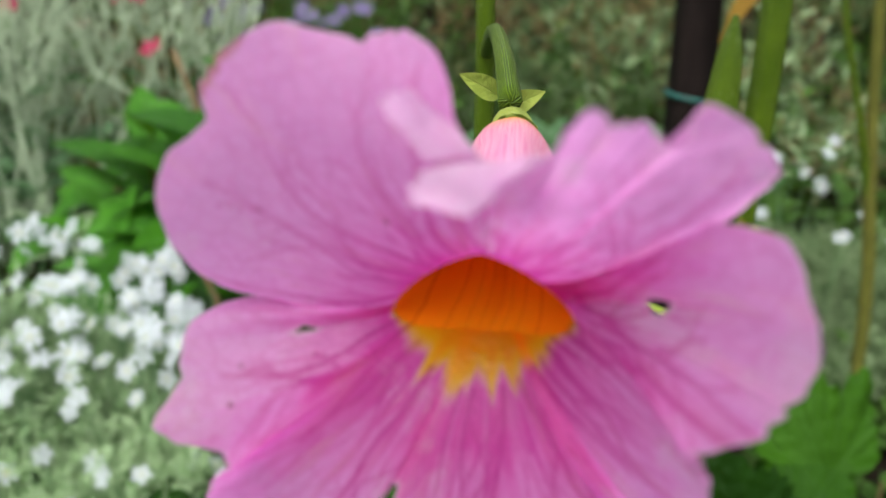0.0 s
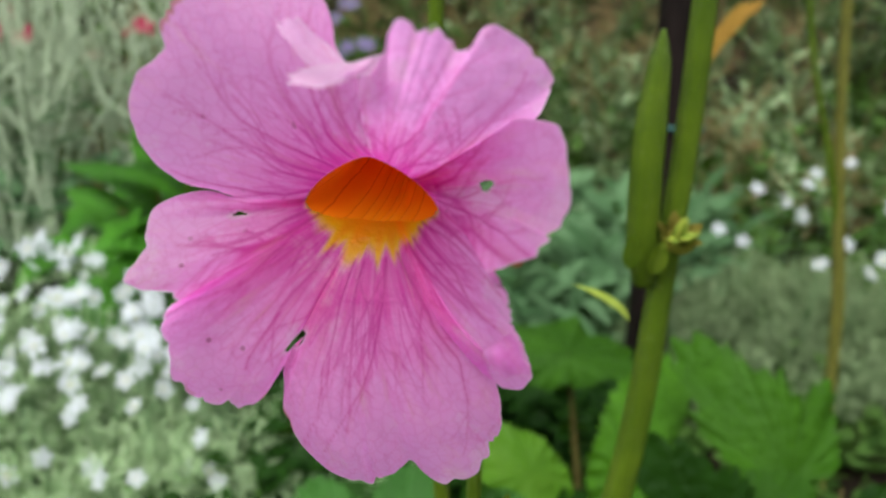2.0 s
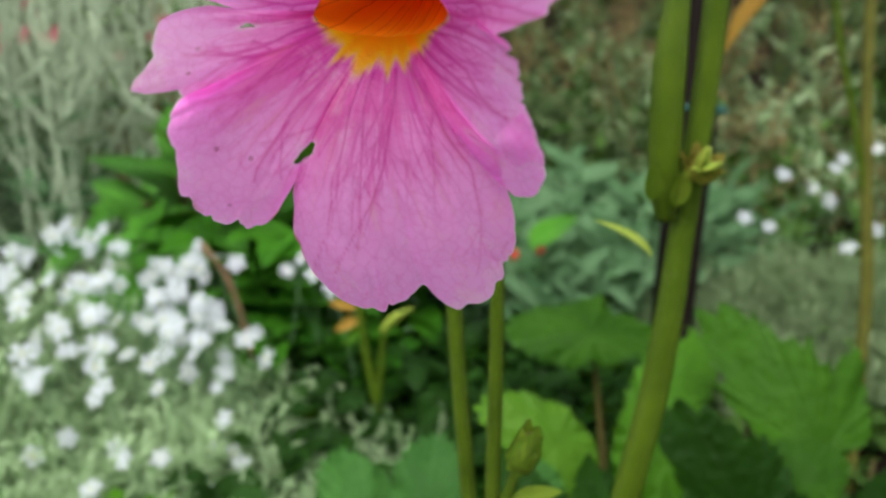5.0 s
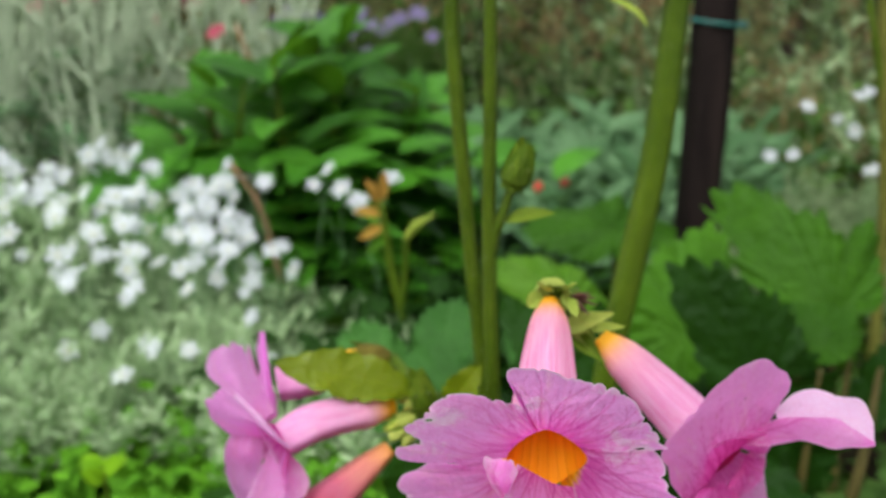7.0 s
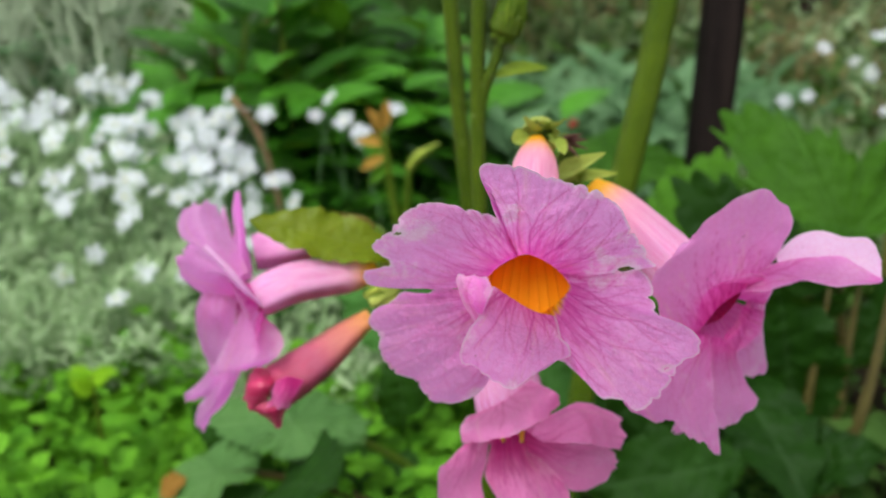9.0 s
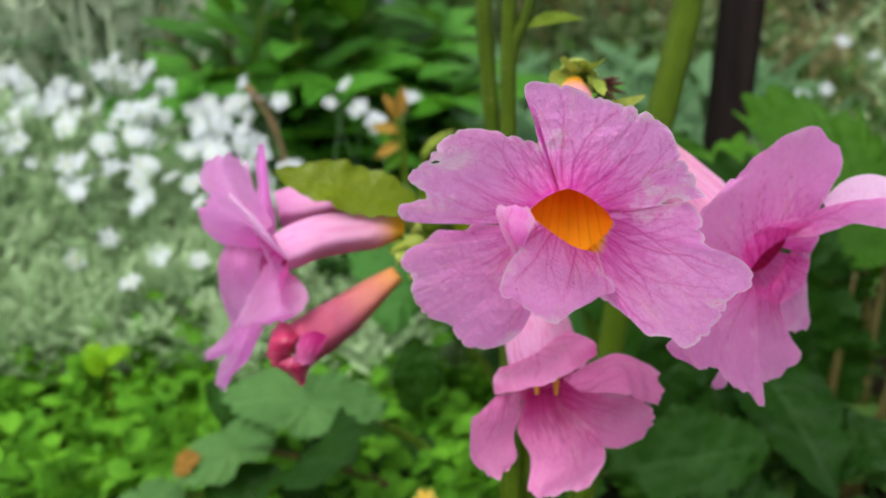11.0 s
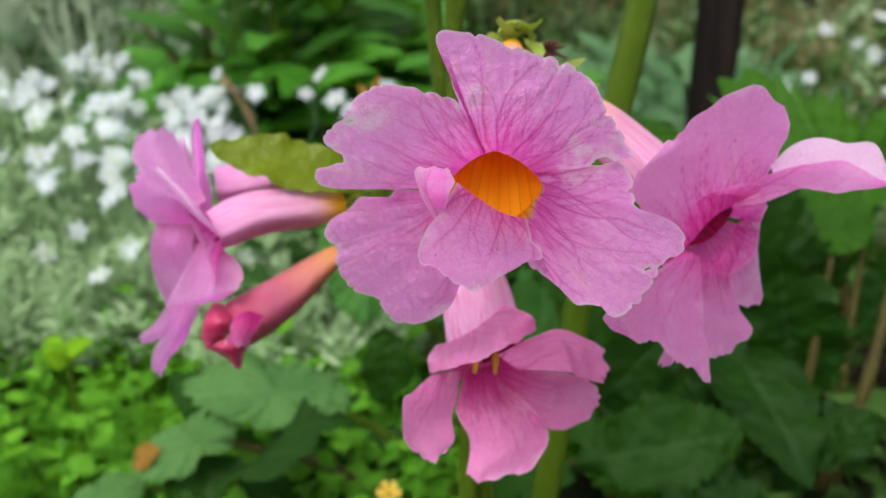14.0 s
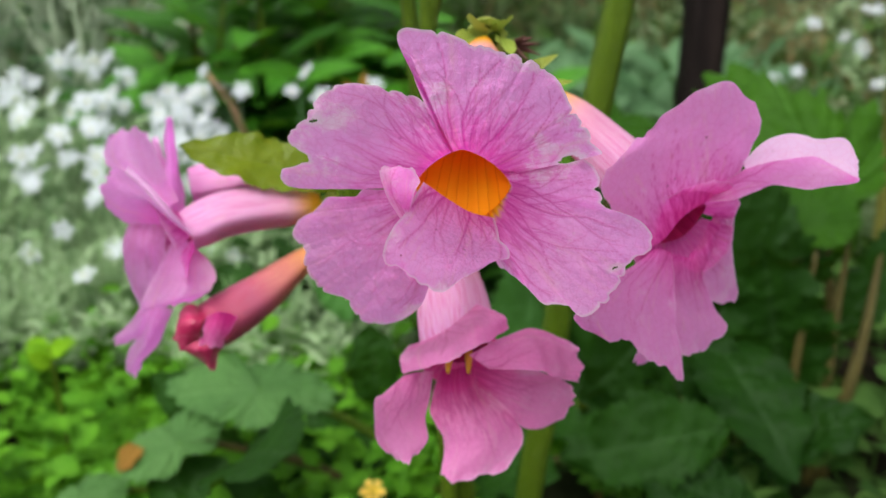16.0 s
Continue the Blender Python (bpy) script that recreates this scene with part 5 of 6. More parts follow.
sheet("petal", F5, [[(1.5, 3.5, -0.0), (1.0, 8.5, -5.5), (1.5, 10.5, -9.6)], [(8.2, 2.5, -1.2), (8.1, 7.5, -8.5), (7.3, 8.5, -14.1)], [(14.9, 5.5, -4.0), (14.6, 9.5, -11.3), (11.3, 9.5, -18.3)], [(19.7, 10.5, -9.1), (20.6, 12.5, -13.3), (18.4, 12.5, -17.6)]],
      PETAL_DEEP, blossom, 53, 0.3, tone=-0.15)
sheet("petal", F5, [[(-11.7, 2.5, -3.3), (-9.4, 3.5, -3.2), (-6.6, 5.5, -3.9)], [(-14.7, -3.5, -4.0), (-10.8, 0.5, -6.8), (-7.2, 5.5, -9.2)], [(-16.1, -5.5, -4.7), (-12.3, -1.5, -10.0), (-8.3, 4.5, -12.5)], [(-16.7, -4.5, -12.8), (-12.1, -2.5, -14.4), (-7.5, 1.5, -16.5)], [(-15.0, -3.5, -16.6), (-11.7, -3.0, -18.7), (-8.9, -0.5, -17.9)]],
      PETAL_DEEP, blossom, 55, 0.4, tone=0.2)
sheet("petal", F5, [[(-5.8, 13.5, -6.8), (-2.5, 16.5, -6.8), (1.4, 13.5, -6.2)], [(-7.0, 9.5, -10.0), (-2.6, 10.5, -9.7), (3.2, 9.5, -9.7)], [(-7.5, 6.5, -13.5), (-0.7, 6.5, -14.0), (8.4, 7.5, -14.0)], [(-5.1, 4.5, -18.1), (1.1, 3.5, -18.6), (10.6, 7.5, -19.5)], [(-5.5, 1.5, -24.3), (-0.5, 1.0, -25.1), (7.4, 4.5, -24.1)]],
      PETAL_DEEP, blossom, 54, 0.4, tone=-0.4)
for dx in (-0.0012, 0.0016):
    part("stamen", rod("stamen", [(0.0608 + dx, 0.147, 0.2545), (0.0606 + dx * 1.3, 0.1425, 0.2525), (0.0605 + dx * 1.4, 0.1395, 0.2505)], [0.0005, 0.0008, 0.0004], YELLOW, 8, 10), blossom, "yellow stamen")

# the closed dark bud
BUD_TIP = vec(0.0038, 0.1625, 0.2444)
bud = part("bud", rod("bud", [(0.0243, 0.1835, 0.2602), (0.0187, 0.1800, 0.2566), (0.0133, 0.1760, 0.2530), (0.0083, 0.1710, 0.2506), (0.0042, 0.1670, 0.2488), (0.0024, 0.1650, 0.2479)],
                      [0.0022, 0.0036, 0.0048, 0.0055, 0.0055, 0.0034], BUD, 24, 30), lower, "closed crimson bud with a dusky rose tube")
sheet("petal", BUD_TIP, [[(0.3, 4.5, 7.6), (-0.1, -1.5, 7.0), (-1.8, 0.5, 1.5)], [(-4.0, 3.5, 9.5), (-2.0, -2.5, 7.6), (-3.8, -0.5, 0.9)], [(-6.2, 2.5, 8.6), (-5.5, -1.5, 6.1), (-6.1, -0.5, -0.1)], [(-7.0, 3.5, 5.7), (-7.3, 0.5, 3.2), (-7.1, 1.5, 0.9)]],
      PETAL_BUD, bud, 61, 0.3, 50, "crimson folded petal")
sheet("petal", BUD_TIP, [[(6.6, 0.5, 5.2), (3.5, -1.5, 4.3), (-1.0, -1.5, 3.3)], [(4.8, -0.5, 2.3), (0.8, -2.5, 1.8), (-4.6, -1.5, 1.2)], [(2.3, 0.5, -0.9), (0.3, -1.5, -1.0), (-3.4, -0.5, -1.0)], [(0.4, 1.5, -5.0), (-0.0, 0.5, -4.9), (-1.2, 1.5, -4.6)]],
      PETAL_BUD, bud, 62, 0.3, 50, "crimson folded petal")
sheet("petal_fold", BUD_TIP, [[(7.7, 0.0, 8.1), (4.9, -2.5, 10.2), (1.8, -3.0, 9.4)], [(5.0, -1.0, 3.7), (3.1, -3.0, 5.6), (0.5, -3.5, 5.8)], [(3.5, -0.5, 0.8), (2.0, -3.0, 2.1), (-0.6, -3.0, 2.7)]],
      PETAL_DEEP, bud, 63, 0.2, 40, "dusky pink folded edge", tone=-0.15, vein=0.4)
part("calyx", cup_mesh((0.0308, 0.186, 0.2662), (-0.75, -0.5, -0.5), 0.0032, 0.008, seed=11, flare=0.3), bud)
# bract leaf, small buds and pedicels of the cluster
part("bract", leaf_mesh("bract", BRACT, 40, 21, length=0.0385, width=0.0138, droop=0.12, fold=0.2, teeth=9, bite=0.25, belly=0.5, waves=0.09, seed=4), lower, "toothed olive green bract",
     turn_to((0.0325, 0.187, 0.275), (0.0025, 0.177, 0.2878), (0.1, -0.72, 0.7)))
part("bract", leaf_mesh("bract", BRACT, 30, 15, length=0.017, width=0.009, droop=0.2, fold=0.3, teeth=7, bite=0.3, waves=0.1, seed=5), lower, "", turn_to((0.039, 0.19, 0.268), (0.0475, 0.186, 0.2815), (0.1, -0.8, 0.5)))
pointed_bud(lower, (0.0338, 0.1878, 0.2688), (0.0322, 0.1862, 0.2806), 0.0037, "small green bud with dark-edged sepals", 0.3)
for k, (b, w, s) in enumerate((((0.031, 0.186, 0.267), (-0.75, -0.5, -0.05), 0.0028), ((0.041, 0.187, 0.2665), (0.75, -0.5, 0.1), 0.0027))):
    b = vec(*b)
    w = unit(w)
    small = part("small_bud", rod("small_bud", [b, b + w * s, b + w * s * 2.4, b + w * s * 3.3], [s * 0.35, s * 0.95, s * 0.8, 0.0002], CALYX_STEM, 14, 14), lower, "small closed green bud")
    part("calyx", cup_mesh(b - w * 0.0006, w, s * 1.0, s * 3.0, seed=20 + k, flare=0.2), small)
for a, b in (((0.036, 0.1925, 0.2705), (0.031, 0.1895, 0.2722)), ((0.036, 0.1925, 0.2705), (0.0305, 0.186, 0.268)), ((0.036, 0.1925, 0.2705), (0.0225, 0.2085, 0.2752)), ((0.0725, 0.17, 0.3075), (0.067, 0.1655, 0.3106)), ((0.0728, 0.171, 0.3055), (0.0733, 0.1705, 0.3037)), ((0.052, 0.203, 0.232), (0.0545, 0.1725, 0.268))):
    a, b = vec(*a), vec(*b)
    part("pedicel", rod("pedicel", [a, (a + b) / 2 + vec(0, 0, -0.001), b], [0.0017, 0.0015, 0.0018], STEM, 10, 10), lower)
for k in range(6):
    a = vec(0.071, 0.166, 0.3085)
    w = unit(vec(0.6 + 0.2 * math.sin(k * 2.1), -0.35 + 0.3 * math.cos(k * 1.7), 0.35 * math.sin(k)))
    part("dry_tip", rod("dry_tip", [a, a + w * 0.0025, a + w * (0.0045 + 0.0004 * k)], [0.0005, 0.0006, 0.0001], DARK_TIP, 6, 6), lower)

# ---- the slim stalk with a branching bud ----
slim = thing("flower_stalk", "slim green stalk with a small closed bud on a side branch", "plant", (0.052, 0.2, 0.07))
part("stem", rod("stem", [(0.056, 0.204, 0.06), (0.052, 0.201, 0.2), (0.0513, 0.2, 0.278), (0.0512, 0.2, 0.312), (0.0524, 0.2, 0.35), (0.0532, 0.2, 0.388), (0.0527, 0.2, 0.409)], [0.0024, 0.0022, 0.002, 0.0018, 0.0016, 0.0013], STEM, 14, 50), slim, "ribbed olive green stem")
part("side_branch", rod("side_branch", [(0.0518, 0.2, 0.309), (0.0526, 0.2, 0.3134), (0.0552, 0.199, 0.3198), (0.0573, 0.199, 0.3262)], [0.0016, 0.0016, 0.0013, 0.0012], STEM, 10, 18), slim)
part("bract", leaf_mesh("bract", SEPAL, 14, 7, length=0.0128, width=0.0044, droop=0.35, fold=0.5, seed=9), slim, "", turn_to((0.0556, 0.199, 0.3173), (0.0676, 0.198, 0.3222), (-0.3, -0.6, 0.7)))
pointed_bud(slim, (0.0572, 0.199, 0.3256), (0.0615, 0.1982, 0.3378), 0.0042, "green bud with pointed sepals")
for k in range(4):
    t = vec(0.0527, 0.2, 0.409)
    w = unit(vec(math.cos(k * 1.7), -0.5 + 0.5 * math.sin(k * 2.3), 0.8))
    part("small_bud", rod("small_bud", [t - vec(0, 0, 0.003), t + w * 0.002, t + w * 0.005], [0.001, 0.0019, 0.0004], CALYX_STEM, 10, 10), slim)

# ---- the stout stalk with a seed pod ----
stout = thing("flower_stalk", "stout ribbed stalk with an upright green seed pod", "plant", (0.064, 0.265, 0.07))
part("stem", rod("stem", [(0.064, 0.265, 0.06), (0.0742, 0.262, 0.1454), (0.0798, 0.261, 0.181), (0.0860, 0.261, 0.229), (0.0903, 0.261, 0.256), (0.0957, 0.261, 0.2837), (0.1016, 0.2605, 0.314), (0.1054, 0.26, 0.3427), (0.1080, 0.26, 0.37), (0.1130, 0.26, 0.42), (0.1170, 0.26, 0.5)], [0.0046, 0.0045, 0.0044, 0.0044, 0.0045, 0.0044, 0.004, 0.0036, 0.0034], STEM, 20, 90), stout, "thick ribbed green stem")
part("seed_pod", rod("seed_pod", [(0.1022, 0.257, 0.3735), (0.1008, 0.2545, 0.384), (0.1003, 0.2525, 0.402), (0.1007, 0.252, 0.42), (0.102, 0.252, 0.437), (0.1025, 0.252, 0.446)], [0.003, 0.0044, 0.0046, 0.0044, 0.003, 0.0006], STEM, 18, 40), stout, "long upright green seed pod")
for k, (b, t) in enumerate((((0.0975, 0.252, 0.3795), (0.0962, 0.249, 0.3895)), ((0.1035, 0.251, 0.378), (0.1045, 0.248, 0.388)))):
    part("calyx_tooth", leaf_mesh("calyx_tooth", SEPAL, 12, 7, length=0.0125, width=0.0055, droop=-0.05, fold=0.4, seed=k), stout, "", turn_to(b, t, (0.1, -0.95, 0.2)))
part("bract", leaf_mesh("bract", CALYX, 16, 7, length=0.0165, width=0.0034, droop=0.7, fold=0.5, seed=2), stout, "", turn_to((0.0985, 0.256, 0.3615), (0.0905, 0.253, 0.377), (0.4, -0.5, 0.7)))
knob = part("spent_calyx", cup_mesh((0.1095, 0.252, 0.3855), (0.1, -0.5, 1), 0.0042, 0.008, seed=14, flare=0.5, material=DUSKY), stout, "small withered yellow-brown calyx")
for k in range(5):
    a = vec(0.1095, 0.252, 0.3885)
    w = unit(vec(math.cos(k * 1.3), -0.7, math.sin(k * 1.9) + 0.3))
    part("sepal", rod("sepal", [a, a + w * 0.004, a + w * 0.0068 + vec(0, 0, 0.001)], [0.0015, 0.0017, 0.0004], CALYX_STEM, 8, 8), knob)

# ---- stake with cord ----
stake = thing("garden_stake", "dark brown round wooden garden stake with teal cord", "stake", (0.195, 0.7, 0.07))
part("pole", rod("pole", [(0.195, 0.7, 0.03), (0.2008, 0.7, 0.18), (0.2085, 0.7, 0.33), (0.2165, 0.7, 0.62)], [0.0165, 0.0165, 0.0165, 0.016], STAKE, 28, 40, 0.012, 2), stake)


def ring_points(c, r, tilt, count=14):
    return [c + vec(r * math.cos(a), r * math.sin(a), tilt * math.cos(a)) for a in np.linspace(0, 2 * math.pi, count)]


cord = part("cord", rod("cord", ring_points(vec(0.2085, 0.7, 0.3335), 0.0178, -0.003), [0.0016, 0.0016], TEAL, 8, 60), stake, "thin teal garden cord")
part("knot", rod("knot", [(0.2262, 0.699, 0.3312), (0.2283, 0.696, 0.331), (0.2305, 0.697, 0.3285)], [0.0028, 0.0032, 0.0012], TEAL, 8, 10, 0.2), cord)
old = thing("withered_leaf", "curled withered orange-brown leaf hanging by the stake", "leaf", (0.222, 0.675, 0.40))
part("blade", leaf_mesh("blade", WITHERED, 24, 9, length=0.062, width=0.017, droop=0.45, fold=0.6, waves=0.08, seed=3), old, "", turn_to((0.262, 0.675, 0.425), (0.205, 0.672, 0.388), (-0.3, -0.5, 0.8)))

# ---- tall thin stem at the edge ----
side_stem = thing("flower_stalk", "thin brownish green bare plant stalk", "plant", (0.3, 0.58, 0.07))
part("stem", rod("stem", [(0.302, 0.58, 0.06), (0.299, 0.58, 0.22), (0.291, 0.58, 0.3), (0.284, 0.58, 0.37), (0.276, 0.58, 0.5)], [0.0042, 0.004, 0.0036, 0.003], STEM_OLIVE, 14, 40, 0.05, 4), side_stem)
part("side_branch", rod("side_branch", [(0.2925, 0.58, 0.285), (0.279, 0.578, 0.34), (0.262, 0.576, 0.4), (0.25, 0.574, 0.47)], [0.0024, 0.002, 0.0018], STEM, 10, 24), side_stem)

# ---- broad basal leaves ----
broad = thing("broad_leaf_plant", "clump of large crinkled green basal leaves with toothed edges", "plant", (0.15, 0.4, 0.07))
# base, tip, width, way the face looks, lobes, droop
# the dark green holds painted shade; only the last leaf is mid green
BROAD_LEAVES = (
    ((0.098, 0.355, 0.165), (0.058, 0.36, 0.238), 0.029, (0.2, -0.8, 0.6), 0.1, 0.2, BROAD_SHADE),
    ((0.1, 0.35, 0.15), (0.092, 0.36, 0.232), 0.025, (-0.5, -0.8, 0.3), 0.05, 0.1, BROAD_SHADE),
    ((0.215, 0.41, 0.135), (0.262, 0.4, 0.205), 0.034, (0.2, -0.75, 0.6), 0.1, 0.2, BROAD_SHADE),
    ((0.085, 0.31, 0.13), (0.15, 0.31, 0.145), 0.042, (0.05, -0.8, 0.5), 0.1, 0.15, BROAD_SHADE),
    ((0.2, 0.4, 0.09), (0.178, 0.375, 0.19), 0.06, (0.0, -1, -0.2), 0.1, 0.05, BROAD_SHADE),
    ((0.095, 0.34, 0.14), (0.132, 0.335, 0.18), 0.032, (0.1, -0.95, 0.1), 0.1, 0.2, BROAD_SHADE),
    ((0.16, 0.43, 0.09), (0.215, 0.44, 0.2), 0.060, (-0.1, -1, -0.25), 0.1, 0.1, BROAD_SHADE),
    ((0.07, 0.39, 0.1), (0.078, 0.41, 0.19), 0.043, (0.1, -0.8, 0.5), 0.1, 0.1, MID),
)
for k, (b, t, w, f, lobes, droop, mat) in enumerate(BROAD_LEAVES):
    size = float(np.linalg.norm(vec(*t) - vec(*b))) * 1.04
    part("leaf", leaf_mesh("leaf", mat, 64, 35, length=size, width=w, droop=droop, fold=0.12, teeth=17, bite=0.3, belly=0.56, waves=0.085, seed=k, lobes=lobes), broad, "", turn_to(b, t, f))
    g = vec(b[0] * 0.5 + 0.07, b[1] * 0.7 + 0.12, 0.07)
    part("leaf_stalk", rod("leaf_stalk", [g, (g + vec(*b)) / 2 + vec(0, 0.01, 0.01), vec(*b)], [0.0028, 0.0022, 0.0016], STEM if k % 3 else STEM_BROWN, 8, 12), broad)
# the large leaves, spread like fans: middle, way up, way the face looks, material, label, outline
FAN_LEAVES = (
    ((0.2168, 0.4200, 0.2034), (0.2179, 0.4411, 0.2487), (-0.05, -0.91, 0.42), YOUNG, "large lobed light green leaf",
     [(8, 0.0157), (28, 0.0294), (45, 0.0354), (54, 0.0456), (61, 0.0520), (69, 0.0541), (75, 0.0438), (79, 0.0396), (90, 0.0440), (91, 0.0530), (97, 0.0524), (106, 0.0561), (109, 0.0649), (110, 0.0560), (111, 0.0731), (115, 0.0742), (119, 0.0805), (126, 0.0834), (132, 0.0760), (133, 0.0846), (135, 0.0657), (143, 0.0488), (144, 0.0582), (156, 0.0361), (167, 0.0288), (188, 0.0241), (205, 0.0231), (220, 0.0225), (247, 0.0226), (274, 0.0223), (297, 0.0248), (321, 0.0098), (368, 0.0157)]),
    ((0.1501, 0.4600, 0.1822), (0.1464, 0.4896, 0.2223), (0.10, -0.80, 0.60), YOUNG, "broad quilted green leaf",
     [(11, 0.0137), (39, 0.0295), (42, 0.0426), (53, 0.0615), (58, 0.0709), (64, 0.0743), (71, 0.0675), (78, 0.0600), (91, 0.0528), (105, 0.0423), (129, 0.0313), (170, 0.0275), (211, 0.0309), (238, 0.0314), (259, 0.0319), (282, 0.0255), (371, 0.0137)]),
    ((0.1758, 0.3900, 0.1795), (0.1765, 0.3851, 0.2292), (0.15, -0.98, -0.10), BROAD_SHADE, "green leaf with toothed edge, shade put into its dark colour",
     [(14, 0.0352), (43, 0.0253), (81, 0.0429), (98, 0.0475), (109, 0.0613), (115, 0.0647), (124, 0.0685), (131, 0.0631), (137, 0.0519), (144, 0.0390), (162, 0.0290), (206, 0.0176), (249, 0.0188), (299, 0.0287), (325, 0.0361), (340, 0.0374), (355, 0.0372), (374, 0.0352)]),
    ((0.1186, 0.5500, 0.2155), (0.1186, 0.5900, 0.2455), (0.00, -0.60, 0.80), YOUNG, "",
     [(15, 0.0388), (47, 0.0205), (103, 0.0254), (146, 0.0411), (168, 0.0545), (186, 0.0483), (209, 0.0303), (266, 0.0188), (320, 0.0264), (342, 0.0408), (358, 0.0454), (375, 0.0388)]),
    ((0.0839, 0.4000, 0.2216), (0.0743, 0.4287, 0.2615), (0.25, -0.76, 0.60), LIME, "light green leaf",
     [(30, 0.0145), (85, 0.0194), (115, 0.0290), (133, 0.0375), (145, 0.0387), (169, 0.0250), (222, 0.0153), (271, 0.0234), (293, 0.0270), (318, 0.0235), (350, 0.0185), (390, 0.0145)]),
    ((-0.0074, 0.4000, 0.1776), (-0.0115, 0.4308, 0.2168), (0.10, -0.78, 0.62), MID, "grey-green crinkled leaf",
     [(30, 0.0107), (67, 0.0223), (87, 0.0273), (103, 0.0350), (115, 0.0397), (129, 0.0389), (147, 0.0305), (176, 0.0207), (230, 0.0218), (260, 0.0235), (294, 0.0132), (390, 0.0107)]),
    ((0.0209, 0.3850, 0.1916), (0.0242, 0.4111, 0.2341), (-0.11, -0.84, 0.53), MID, "grey-green crinkled leaf",
     [(21, 0.0181), (62, 0.0299), (82, 0.0364), (101, 0.0348), (121, 0.0292), (148, 0.0199), (203, 0.0168), (250, 0.0243), (280, 0.0278), (317, 0.0230), (381, 0.0181)]),
    ((0.0687, 0.3700, 0.2169), (0.0687, 0.3954, 0.2599), (0.00, -0.86, 0.51), MID, "",
     [(54, 0.0117), (114, 0.0125), (155, 0.0162), (199, 0.0165), (235, 0.0193), (275, 0.0239), (309, 0.0205), (360, 0.0147), (414, 0.0117)]),
    ((-0.0328, 0.3100, 0.1597), (-0.0370, 0.3528, 0.1852), (0.05, -0.51, 0.86), SKY_LIT, "green leaf with a folded edge, coloured pale for sky reflection",
     [(4, 0.0276), (40, 0.0169), (115, 0.0140), (149, 0.0293), (164, 0.0427), (179, 0.0324), (199, 0.0233), (231, 0.0160), (276, 0.0154), (326, 0.0175), (344, 0.0268), (364, 0.0276)]),
    ((-0.0624, 0.2950, 0.1438), (-0.0667, 0.3378, 0.1693), (0.05, -0.51, 0.86), SKY_LIT, "green leaf with a withered brown tip",
     [(10, 0.0135), (39, 0.0180), (67, 0.0176), (132, 0.0125), (175, 0.0208), (190, 0.0260), (213, 0.0229), (235, 0.0157), (299, 0.0065), (370, 0.0135)]),
    ((-0.0977, 0.2800, 0.1298), (-0.1019, 0.3228, 0.1552), (0.05, -0.51, 0.86), SKY_LIT, "",
     [(23, 0.0163), (48, 0.0108), (130, 0.0048), (202, 0.0121), (245, 0.0104), (304, 0.0088), (354, 0.0138), (383, 0.0163)]),
    ((0.1280, 0.3300, 0.1211), (0.1257, 0.3624, 0.1591), (0.05, -0.76, 0.65), YOUNG, "",
     [(14, 0.0316), (29, 0.0260), (75, 0.0142), (153, 0.0232), (176, 0.0345), (197, 0.0318), (220, 0.0234), (277, 0.0111), (356, 0.0224), (374, 0.0316)]),
    ((0.1996, 0.4000, 0.1991), (0.2028, 0.4261, 0.2416), (-0.11, -0.84, 0.53), YOUNG, "",
     [(15, 0.0252), (41, 0.0259), (76, 0.0198), (129, 0.0202), (159, 0.0201), (211, 0.0114), (298, 0.0104), (347, 0.0199), (375, 0.0252)]),
)
for k, (b, t, f, mat, text, rim) in enumerate(FAN_LEAVES):
    part("leaf", fan_leaf("leaf", mat, rim, k, 34, 300, 0.07), broad, text, turn_to(b, t, f))
    g = vec(0.5 * b[0] + 0.07, 0.7 * b[1] + 0.12, 0.07)
    part("leaf_stalk", rod("leaf_stalk", [g, (g + vec(*b)) / 2 + vec(0, 0.012, 0.008), vec(*b) + vec(0, 0.004, 0)], [0.0028, 0.0022, 0.0012], STEM if k % 3 else STEM_BROWN, 8, 12), broad)
part("leaf", leaf_mesh("leaf", WITHERED, 20, 11, length=0.014, width=0.0105, droop=0.35, fold=0.3, belly=0.5, waves=0.12, seed=9), broad, "withered brown leaf tip", turn_to((-0.0765, 0.2925, 0.1425), (-0.0885, 0.288, 0.1375), (0.05, -0.55, 0.83)))
part("leaf_stalk", rod("leaf_stalk", [(0.216, 0.4, 0.07), (0.218, 0.405, 0.14), (0.214, 0.419, 0.197)], [0.003, 0.0026, 0.002], STEM_BROWN, 8, 14), broad)
# leaves low in the clump, their green darkened to stand in for shade
rng = np.random.default_rng(5)
LOW_LEAVES = [leaf_mesh("leaf", BROAD_SHADE, 40, 21, length=0.075, width=0.045, droop=0.3, fold=0.15, teeth=11, bite=0.2, belly=0.55, waves=0.07, seed=s, lobes=0.08) for s in range(3)]
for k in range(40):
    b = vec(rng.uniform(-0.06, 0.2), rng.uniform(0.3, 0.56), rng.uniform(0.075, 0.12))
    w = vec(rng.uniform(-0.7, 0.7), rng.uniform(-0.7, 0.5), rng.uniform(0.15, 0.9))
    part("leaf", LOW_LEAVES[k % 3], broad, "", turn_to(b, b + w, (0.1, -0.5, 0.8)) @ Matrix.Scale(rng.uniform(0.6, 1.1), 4))

